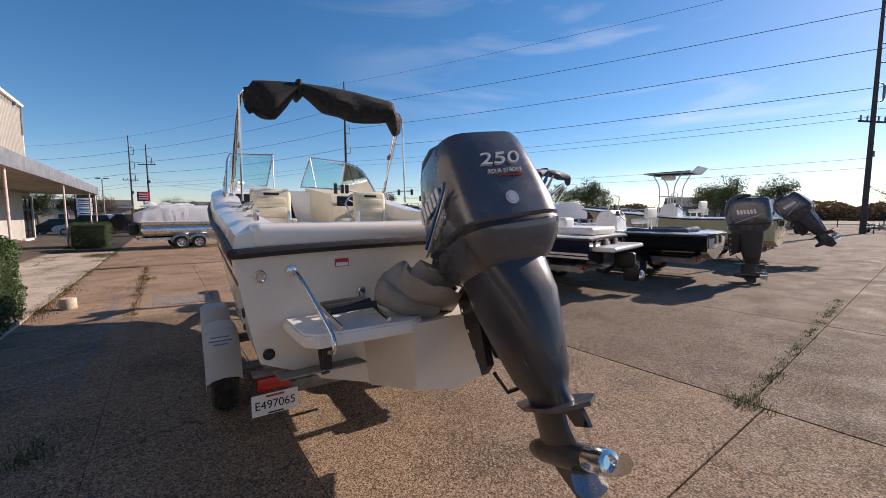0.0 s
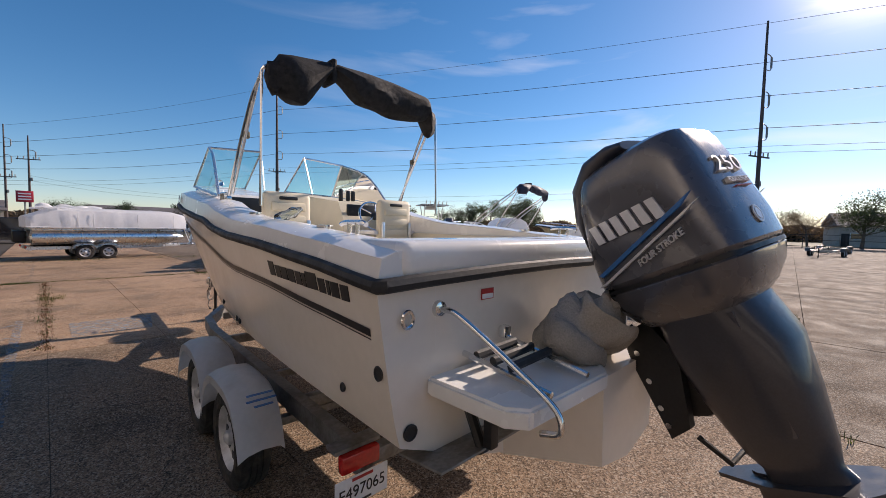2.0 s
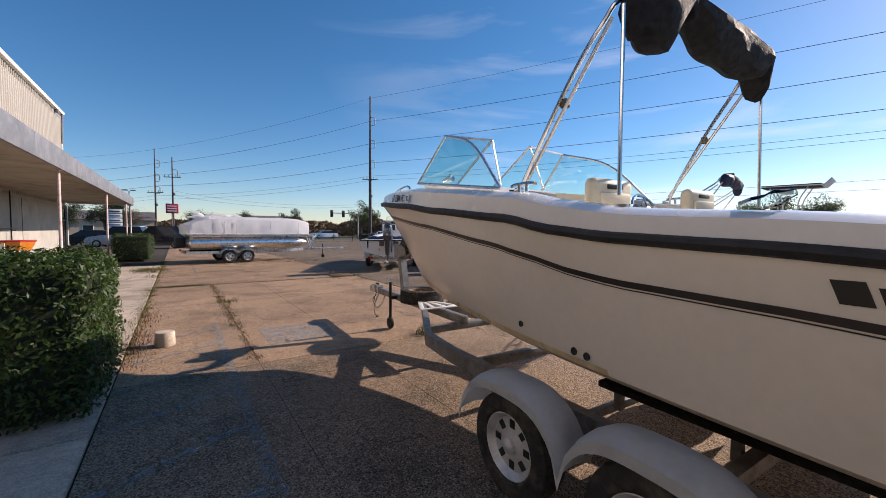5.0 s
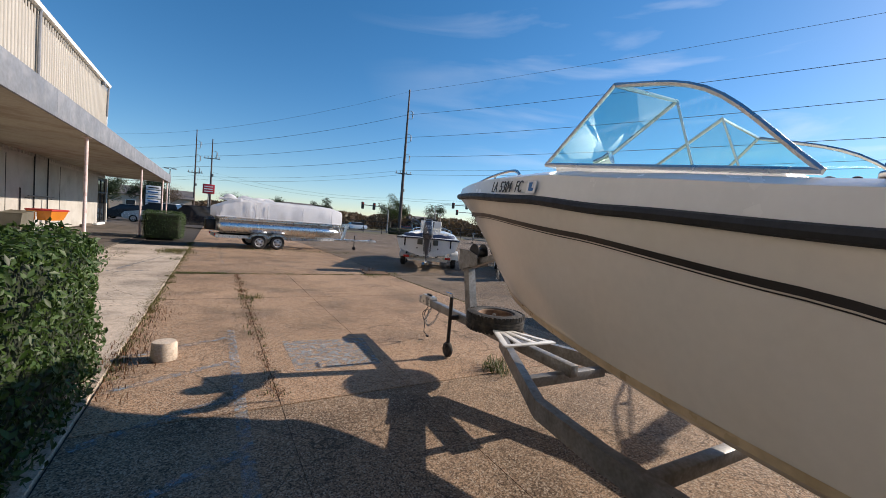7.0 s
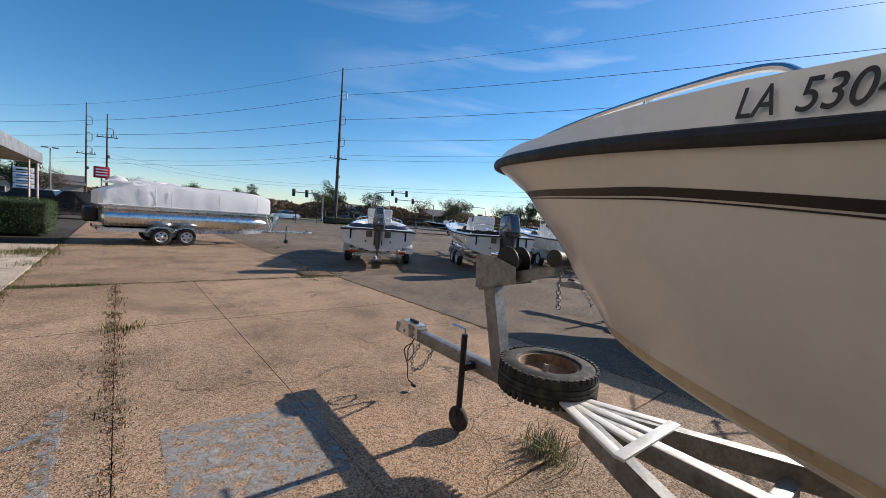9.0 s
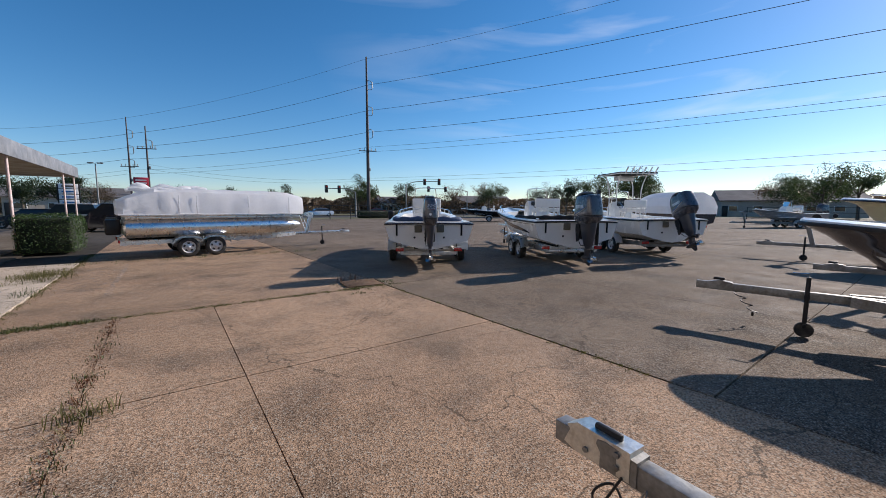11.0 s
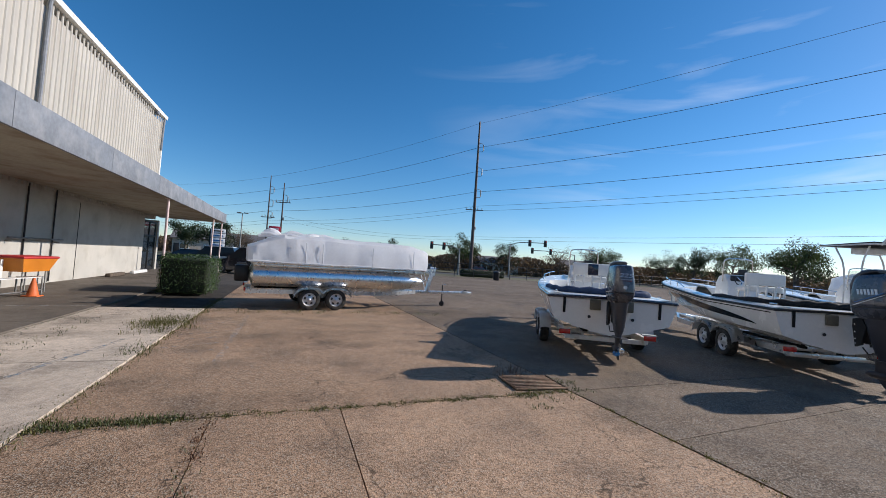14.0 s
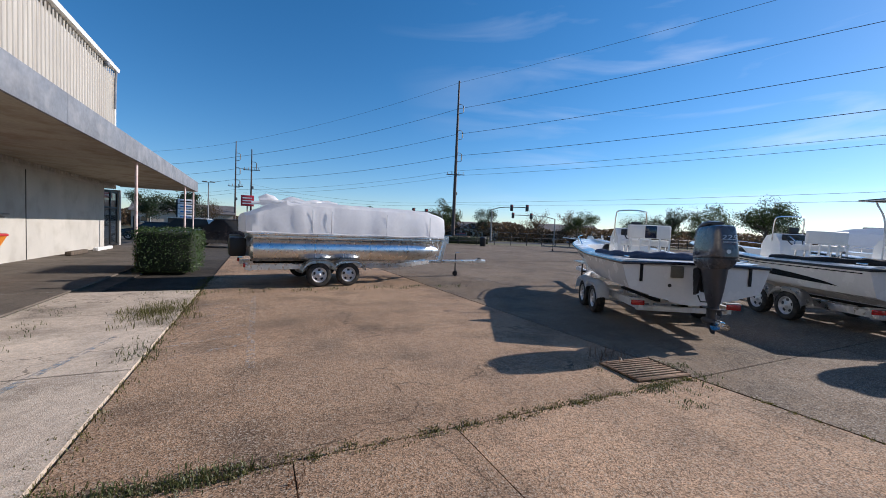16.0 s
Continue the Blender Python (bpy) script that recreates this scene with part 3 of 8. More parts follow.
class Hull:
    """Lines of a planing hull in local metres: y from the transom to the bow, z up, x to starboard."""

    def __init__(self, L, B_, sheer, keel_z, chine_z, stem, full=4.5, q=1.7, chine_in=0.9):
        self.L, self.B, self.sheer, self.kz, self.cz, self.stem, self.full, self.q, self.ci = L, B_, sheer, keel_z, chine_z, stem, full, q, chine_in

    def stem_y(self, z):
        return lerp_table(self.stem, z)

    def sheer_z(self, y):
        return lerp_table(self.sheer, y)

    def half(self, s, f=1.0):
        return (max(0.0, 1 - s ** (self.full * f))) ** (1 / self.q)

    def at(self, s, u):
        """Port-side point (x negative) at fraction s along and u up the topsides: 0 chine, 1 sheer."""
        zs_bow, zc_bow = self.sheer[-1][1], self.stem[1][0]
        ysh = s * self.L
        z_s = self.sheer_z(ysh)
        z_c = self.cz + (zc_bow - self.cz) * s ** 3.2
        z = z_c + (z_s - z_c) * u
        yst = self.stem_y(zc_bow + (zs_bow - zc_bow) * u)
        y = s * yst
        b0 = self.B * (self.ci + (1 - self.ci) * u ** 0.8)
        f = 0.55 + 0.45 * u ** 1.1
        b = b0 * self.half(s, f)
        return Vector((-b, y, z))

    def keel(self, s):
        return Vector((0, s * self.stem_y(self.stem[0][0] + (self.stem[1][0] - self.stem[0][0]) * s ** 5), self.kz + (self.stem[1][0] - self.kz) * s ** 6))

    def shell(self, steps=44, lev=9):
        bm = B()
        rings = []
        for i in range(steps + 1):
            s = i / steps
            s = 1 - (1 - s) ** 1.35
            port = [self.at(s, 1 - k / lev) for k in range(lev + 1)]
            k = self.keel(s)
            c = port[-1]
            bot = [c + (k - c) * t + Vector((0, 0, -0.02 * math.sin(math.pi * t))) for t in (0.06, 0.3, 0.32, 0.62, 0.64)]
            bot[2].z -= 0.018; bot[4].z -= 0.018
            side = port + bot
            star = [Vector((-p.x, p.y, p.z)) for p in side[::-1]]
            rings.append(side + [k] + star)
        loft(bm, rings, False, False)
        # transom
        bm.verts.ensure_lookup_table()
        bm.faces.new([bm.verts[i] for i in range(len(rings[0]))])
        bmesh.ops.remove_doubles(bm, verts=bm.verts, dist=0.0005)
        return bm

    def band(self, lo, hi, out=0.004, a=0.0, b=1.0, steps=40, sides=(1, -1), thick=0.0):
        """A strip that lies on the topsides between two heights, each a function of s giving u."""
        bm = B()
        for sd in sides:
            rows = []
            for i in range(steps + 1):
                s = a + (b - a) * (1 - (1 - i / steps) ** 1.3)
                row = []
                for u in (lo(s), hi(s)):
                    p = self.at(s, u)
                    q = self.at(min(1, s + 0.004), u) - self.at(max(0, s - 0.004), u)
                    w = self.at(s, min(1, u + 0.02)) - self.at(s, max(0, u - 0.02))
                    n = w.cross(q).normalized()
                    if n.x > 0:
                        n = -n
                    p = p + n * out
                    row.append(Vector((p.x * sd, p.y, p.z)))
                rows.append(row)
            loft(bm, rows, False, False)
        return bm

    def rail(self, r=0.035, dz=0.0, tall=1.5, a=0.0, steps=46, stern=True):
        """The rubber rub rail along the sheer and across the transom."""
        bm = B()
        path = []
        for i in range(steps + 1):
            s = a + (1 - a) * (1 - (1 - i / steps) ** 1.4)
            path.append(self.at(s, 1.0) + Vector((0, 0, dz)))
        P = path + [Vector((-p.x, p.y, p.z)) for p in path[-2::-1]]
        if stern:
            P = P + [Vector((x * P[0].x, -0.02 - 0.03 * (1 - x * x), P[0].z + 0.03 * (1 - x * x))) for x in (-0.98, -0.8, -0.4, 0, 0.4, 0.8, 0.98)]
        rings = []
        n = len(P)
        for i, p in enumerate(P):
            t = (P[(i + 1) % n] - P[i - 1]) if (stern or 0 < i < n - 1) else (P[1] - P[0] if i == 0 else P[-1] - P[-2])
            t.z *= 0.3
            t.normalize()
            o = Vector((t.y, -t.x, 0)) * -1
            ring = []
            for k in range(8):
                a2 = k * math.tau / 8
                ring.append(p + o * (math.cos(a2) * r) + Vector((0, 0, 1)) * (math.sin(a2) * r * tall))
            rings.append(ring)
        if stern:
            rings.append(rings[0])
        loft(bm, rings, True, not stern)
        return bm

    def cap(self, rise, width, inner_drop=0.35, a=0.0, steps=44, fore=0.62):
        """The deck moulding: up from the sheer, over the gunwale and down inside; forward of fore it closes into a foredeck."""
        bm = B()
        rings = []
        for i in range(steps + 1):
            s = 1 - (1 - (a + (1 - a) * i / steps)) ** 1.35 if a == 0 else a + (1 - a) * i / steps
            p = self.at(s, 1.0)
            h = rise(p.y)
            bb = -p.x
            inn = max(0.0, bb - min(0.08 + 0.05 * max(0, s - 0.35) / 0.4, bb * 0.45))
            w = width
            if s > fore:
                w = width + (bb - width) * min(1, ((s - fore) / 0.1)) ** 0.7
            i2 = max(0.0, inn - w)
            drop = inner_drop if s <= fore + 0.06 else -0.05 * min(1, inn)
            rings.append([p + Vector((0.004, 0, 0)), Vector((-max(bb - 0.022, inn), p.y * 0.999, p.z + h * 0.82)), Vector((-inn, p.y * 0.996, p.z + h)), Vector((-(inn + i2) / 2, p.y * 0.993, p.z + h + 0.012)), Vector((-i2, p.y * 0.99, p.z + h)), Vector((-max(0, i2 - 0.015), p.y * 0.99, p.z + h - drop))])
        if a == 0:
            z0 = self.sheer_z(0)
            rings.insert(0, [Vector((q.x, q.y, min(q.z, z0))) for q in rings[0]])
        loft(bm, rings, False, False)
        loft(bm, [[Vector((-q.x, q.y, q.z)) for q in r] for r in rings], False, False)
        bmesh.ops.remove_doubles(bm, verts=bm.verts, dist=0.0005)
        return bm


def outboard(m, scale=1.0, tilt=0.0, steer=0.0, number="250", label="", sub="FOUR STROKE", bars=True, cowl_w=0.3, lean=0.0, cs=1.0, cl=1.0):
    """Four-stroke outboard: z up from the tilt pivot, aft is -y."""
    ob = thing("outboard_motor", m @ pose(0, 0, 0, 0, lean, steer) @ pose(0, 0, 0, tilt) @ Matrix.Scale(scale, 4), label, "outboard motor")
    # cowling: rounded rings, leaning aft
    def ring(z, w, l0, l1, n=28, p=3.0, dz=0.0):
        if z > -0.05:
            w, l0, l1, z = w * cs, l0 * cs * cl, l1 * cs * cl, z if z < 0.06 else 0.06 + (z - 0.06) * cs
        out = []
        for k in range(n):
            a = k * math.tau / n
            c, s = math.cos(a), math.sin(a)
            x = w * abs(c) ** (2 / p) * (1 if c >= 0 else -1)
            yy = abs(s) ** (2 / p) * (1 if s >= 0 else -1)
            y = (l1 if yy > 0 else -l0) * abs(yy)
            out.append(Vector((x, -0.34 + y, z + dz * (-yy))))
        return out
    W = cowl_w
    upper = loft(B(), [ring(0.30, W * 0.97, .47, .40, p=4.2), ring(0.33, W * 1.02, .495, .42, p=4.4), ring(0.45, W * 1.0, .495, .42, p=4.6), ring(0.62, W * 0.94, .475, .4, p=4.6), ring(0.78, W * 0.88, .455, .37, p=4.6), ring(0.88, W * 0.83, .44, .33, p=4.6), ring(0.925, W * 0.79, .425, .29, p=4.4), ring(0.945, W * 0.72, .39, .24, p=4.0), ring(0.95, W * 0.5, .27, .16, p=3.4)])
    cowl = part("cowling", upper, MOTOR, ob, "glossy graphite grey cowling", 32)
    # intake scoop: a shell up the fore edge and over the top, open aft
    scoop = []
    for y, z, w, th, ny, nz in ((0.075, 0.42, 0.3, 0.02, 1, 0), (0.07, 0.56, 0.62, 0.05, 1, 0.1), (0.035, 0.74, 0.72, 0.07, 0.95, 0.3), (-0.04, 0.89, 0.74, 0.08, 0.7, 0.7), (-0.17, 0.985, 0.72, 0.075, 0.25, 0.97), (-0.33, 1.015, 0.66, 0.05, 0.0, 1), (-0.43, 1.01, 0.55, 0.03, -0.1, 1)):
        c = Vector((0, -0.34 + (y + 0.34) * cs * cl, 0.06 + (z - 0.06) * cs))
        nrm = Vector((0, ny, nz)).normalized()
        ring_pts = []
        for k in range(16):
            a = k * math.tau / 16
            ca, sa = math.cos(a), math.sin(a)
            ring_pts.append(c + Vector((W * cs * w * abs(ca) ** 0.6 * (1 if ca > 0 else -1), 0, 0)) + nrm * (th * cs * abs(sa) ** 0.8 * (1 if sa > 0 else -1)))
        scoop.append(ring_pts)
    part("air_intake", loft(B(), scoop), MOTORD, cowl, "raised dark air intake scoop", 50)
    part("intake_slot", box(B(), (0, -0.34 + cs * 0.24, 0.06 + cs * 0.9), (W * 0.9 * cs, 0.08, 0.03), 0.01), BRACKET, cowl)
    part("lower_pan", loft(B(), [ring(0.065, W * 0.66, .3, .3, p=3.4), ring(0.12, W * 0.82, .38, .36, p=3.8), ring(0.2, W * 0.95, .45, .4, p=4.2), ring(0.275, W * 1.0, .485, .415, p=4.4), ring(0.295, W * 0.97, .47, .4, p=4.2)]), MOTOR, ob, "glossy lower cowling", 32)
    part("cowl_seam", loft(B(), [ring(0.285, W * 1.005, .488, .416, p=4.4), ring(0.305, W * 1.005, .488, .416, p=4.4)], caps=False), BRACKET, ob)
    leg = loft(B(), [ring(0.09, W * 0.7, .33, .24, p=3.2), ring(-0.12, W * 0.6, .31, .2, p=3.1), ring(-0.35, W * 0.5, .28, .16, p=2.9), ring(-0.58, W * 0.38, .24, .1, p=2.5), ring(-0.66, W * 0.26, .22, .07, p=2.2), ring(-0.72, W * 0.24, .25, .07, p=2.2)])
    part("midsection", leg, MOTORD, ob, sharp=60)
    for sx in (-1, 1):
        part("side_panel", loft(B(), [[Vector((sx * (W * a * 1.15 + 0.01), -0.34 + y + dy, z)) for y, z, a in ((-.2, 0.06, .5), (0.06, 0.06, .52), (0.02, -0.5, .33), (-.17, -0.5, .3))] for dy in (0,)] + [[Vector((sx * (W * a * 1.15 - 0.02), -0.34 + y, z)) for y, z, a in ((-.2, 0.06, .5), (0.06, 0.06, .52), (0.02, -0.5, .33), (-.17, -0.5, .3))]]), MOTOR, ob)
    cav = B()
    loft(cav, [[(-0.03, -0.05, z), (-0.13, -0.3, z), (-0.14, -0.62, z), (0, -0.74, z), (0.14, -0.62, z), (0.13, -0.3, z), (0.03, -0.05, z)] for z in (-0.735, -0.715)])
    part("cavitation_plate", cav, MOTORD, ob)
    part("trim_tab", loft(B(), [[(-0.012, -0.5, -0.74), (0.012, -0.5, -0.74), (0.012, -0.66, -0.74), (-0.012, -0.66, -0.74)], [(-0.01, -0.56, -0.84), (0.01, -0.56, -0.84), (0.01, -0.68, -0.84), (-0.01, -0.68, -0.84)]]), MOTORD, ob)
    def strut(z, y0, y1, w):
        return [Vector((w * math.cos(a) ** 1 * 1, (y0 + y1) / 2 + (y1 - y0) / 2 * math.sin(a), z)) for a in [k * math.tau / 14 for k in range(14)]]
    part("lower_unit", loft(B(), [strut(-0.7, -0.5, -0.2, 0.055), strut(-0.85, -0.48, -0.19, 0.05), strut(-0.95, -0.5, -0.17, 0.05)]), MOTORD, ob)
    part("gearcase", lathe(B(), [(0.001, -0.02), (0.03, -0.03), (0.055, -0.08), (0.072, -0.18), (0.075, -0.4), (0.066, -0.55), (0.06, -0.56)], 18, pose(0, 0, -1.0), "y"), MOTORD, ob)
    part("skeg", loft(B(), [[(-0.014, -0.2, -1.04), (0.014, -0.2, -1.04), (0.01, -0.5, -1.04), (-0.01, -0.5, -1.04)], [(-0.006, -0.36, -1.24), (0.006, -0.36, -1.24), (0.005, -0.48, -1.24), (-0.005, -0.48, -1.24)]]), MOTORD, ob)
    hub = part("propeller", lathe(B(), [(0.055, -0.555), (0.065, -0.58), (0.066, -0.68), (0.06, -0.72), (0.04, -0.725), (0.035, -0.7), (0.001, -0.7)], 18, pose(0, 0, -1.0), "y"), STEEL, ob, "polished steel propeller")
    for k in range(3):
        bl = B()
        rows = []
        for j in range(7):
            r = 0.05 + 0.145 * j / 6
            wd = 0.085 * math.sin(math.pi * (0.25 + 0.68 * j / 6)) + 0.01
            tw = radians(58 - 26 * j / 6)
            rows.append([Vector((r * math.sin(k * math.tau / 3 + dx * math.cos(tw) / max(r, .1)), -0.63 - 0.02 * j / 6 + dx * math.sin(tw), -1.0 + r * math.cos(k * math.tau / 3 + dx * math.cos(tw) / max(r, .1)))) for dx in (-wd, -wd / 2, 0, wd / 2, wd)])
        loft(bl, rows, False, False)
        bmesh.ops.solidify(bl, geom=bl.faces, thickness=0.007)
        part("blade", bl, STEEL, hub)
    # clamp and swivel bracket
    for sx in (-1, 1):
        br = B()
        loft(br, [[(sx * 0.15 + e, 0.05, 0.06), (sx * 0.15 + e, -0.12, 0.1), (sx * 0.15 + e, -0.2, -0.1), (sx * 0.15 + e, -0.1, -0.45), (sx * 0.15 + e, 0.02, -0.5), (sx * 0.15 + e, 0.06, -0.1)] for e in (-0.025, 0.025)])
        bk = part("clamp_bracket", br, BRACKET, ob)
        for z in (-0.05, -0.2, -0.34, -0.43):
            part("bolt", lathe(B(), [(0.016, -0.008), (0.016, 0.008)], 8, pose(sx * 0.18, 0.0, z), "x"), STEEL, bk)
    part("swivel_bracket", box(B(), (0, -0.12, -0.18), (0.2, 0.16, 0.5), 0.04), BRACKET, ob)
    part("trim_ram", tube(B(), [(0, -0.02, -0.42), (0, -0.16, 0.0)], 0.035, 12), BRACKET, ob)
    part("tilt_lever", tube(B(), [(-0.14, -0.1, -0.5), (-0.14, -0.2, -0.62), (0.1, -0.2, -0.62)], 0.014), BRACKET, ob)
    part("grip", box(B(), (0, -0.565, 0.12), (0.11, 0.04, 0.035), 0.015), BRACKET, ob)
    # lettering on the aft face and sides
    if number:
        ay = lambda y: -0.34 + (y + 0.34) * cs * cl
        az = lambda z: 0.06 + (z - 0.06) * cs
        text_part("number", number, 0.13 * cs, frame_m((0, ay(-0.806), az(0.7)), (1, 0, 0), (0, 0.19, 1)), SILVER, cowl, "raised silver power number", 0.25, 0.012, fit=0.3 * cs)
        text_part("caption", sub, 0.04 * cs, frame_m((0.01, ay(-0.822), az(0.61)), (1, 0, 0), (0, 0.14, 1)), SILVER, cowl, shear=0.2, extrude=0.01, fit=0.24 * cs)
        part("red_line", box(B(), (0.04, ay(-0.826), az(0.58)), (0.17 * cs, 0.012, 0.004)), REDL, cowl)
        part("round_emblem", lathe(B(), [(0.042, 0.0), (0.042, 0.006), (0.034, 0.006), (0.034, 0.003), (0.026, 0.003), (0.026, 0.007), (0.001, 0.007)], 20, frame_m((-0.01, ay(-0.836), az(0.43)), (1, 0, 0), (0, 0.02, 1)), "z"), SILVER, cowl)
    if bars:
        for sx in (-1, 1):
            for k in range(6):
                part("side_mark", loft(B(), [[Vector((sx * cs * (W * 1.0 + e - 0.025 * abs(y + 0.34) - (z - 0.5) * 0.12), -0.34 + cs * (y + 0.34 + (z - 0.5) * 0.25), 0.06 + cs * (z - 0.06))) for y, z in ((-0.18 - k * 0.066, 0.55), (-0.225 - k * 0.066, 0.55), (-0.225 - k * 0.066, 0.655), (-0.18 - k * 0.066, 0.655))] for e in (0.0, 0.012)]), SILVER, cowl)
            if number:
                text_part("side_caption", "FOUR STROKE", 0.045 * cs, frame_m((sx * cs * (W * 1.03 + 0.004), -0.34 - 0.12 * cs, 0.06 + 0.36 * cs), (0, sx, -0.28 * sx), (0, 0.28, 1)), SILVER, cowl, shear=0.2, extrude=0.006, fit=0.26 * cs)
            part("side_stripe", loft(B(), [[Vector((sx * cs * (W * 1.03 + e), -0.34 + cs * (y + 0.34), 0.06 + cs * (z - 0.06))) for y, z in ((-0.08, 0.34), (-0.12, 0.34), (-0.62, 0.52), (-0.7, 0.56))] for e in (-0.01, 0.006)]), SILVER, cowl)
            part("side_stripe", loft(B(), [[Vector((sx * cs * (W * 1.02 + e), -0.34 + cs * (y + 0.34), 0.06 + cs * (z - 0.06))) for y, z in ((-0.1, 0.4), (-0.12, 0.385), (-0.62, 0.56), (-0.68, 0.6))] for e in (-0.01, 0.005)]), BLUEP, cowl)
    return ob


def wheel(m, r=0.33, w=0.2, parent=None, spokes=8, rim_mat=None, name="wheel"):
    """A wheel whose axle lies along x; the outside is -x."""
    prof = [(0.001, -w * .3), (r * .2, -w * .3), (r * .26, -w * .24), (r * .5, -w * .22), (r * .55, -w * .34), (r * .6, -w * .44), (r * .63, -w * .42), (r * .6, 0), (r * .61, w * .42), (r * .58, w * .4), (r * .54, w * .08), (r * .2, w * .02), (.001, w * .02)]
    rim = lathe(B(), prof, 28, None, "x")
    me = mesh_of(name, rim, rim_mat or RIM)
    ob = new(name, me)
    ob.parent = parent
    ob.matrix_basis = m
    tp = [(r * .6, -w * .4), (r * .66, -w * .5), (r * .84, -w * .52), (r * .96, -w * .42), (r * .985, -w * .3), (r * .985, -w * .2), (r * .965, -w * .19), (r * .965, -w * .15), (r, -w * .14), (r, -w * .03), (r * .98, -w * .02), (r * .98, w * .02), (r, w * .03), (r, w * .14), (r * .965, w * .15), (r * .965, w * .19), (r * .985, w * .2), (r * .985, w * .3), (r * .96, w * .42), (r * .84, w * .52), (r * .66, w * .5), (r * .6, w * .4)]
    part("tyre", lathe(B(), tp, 36, None, "x", False), TYRE, ob)
    for k in range(spokes):
        a = k * math.tau / spokes
        sp = box(B(), (-w * .225, 0, r * .39), (0.012, r * (1.1 / spokes), r * .17), 0.004, pose(0, 0, 0, math.degrees(a)), 1)
        part("rim_slot", sp, DASH, ob)
    part("hub_cap", lathe(B(), [(r * .15, -w * .15), (r * .14, -w * .42), (r * .08, -w * .5), (.001, -w * .51)], 16, None, "x"), rim_mat or RIM, ob)
    return ob


def fender(y0, y1, x0, x1, ztop, zlow, r, centres, parent, material, thick=0.012):
    """A moulded fender with an arch over each wheel, dipping between them."""
    bm = B()
    n = 40
    prof = []
    for i in range(n + 1):
        y = y0 + (y1 - y0) * i / n
        z = zlow
        for c in centres:
            d = abs(y - c)
            if d < r:
                z = max(z, zlow + (ztop - zlow) * (1 - (d / r) ** 3.2) ** 0.62)
        prof.append((y, z))
    rings = []
    for y, z in prof:
        rings.append([(x0, y, z - 0.09), (x0 - 0.004, y, z - 0.03), (x0 + 0.05, y, z), ((x0 + x1) / 2, y, z + 0.012), (x1 - 0.03, y, z), (x1, y, z - 0.03)])
    loft(bm, rings, False, False)
    bmesh.ops.solidify(bm, geom=bm.faces, thickness=thick)
    return part("fender", bm, material, parent)


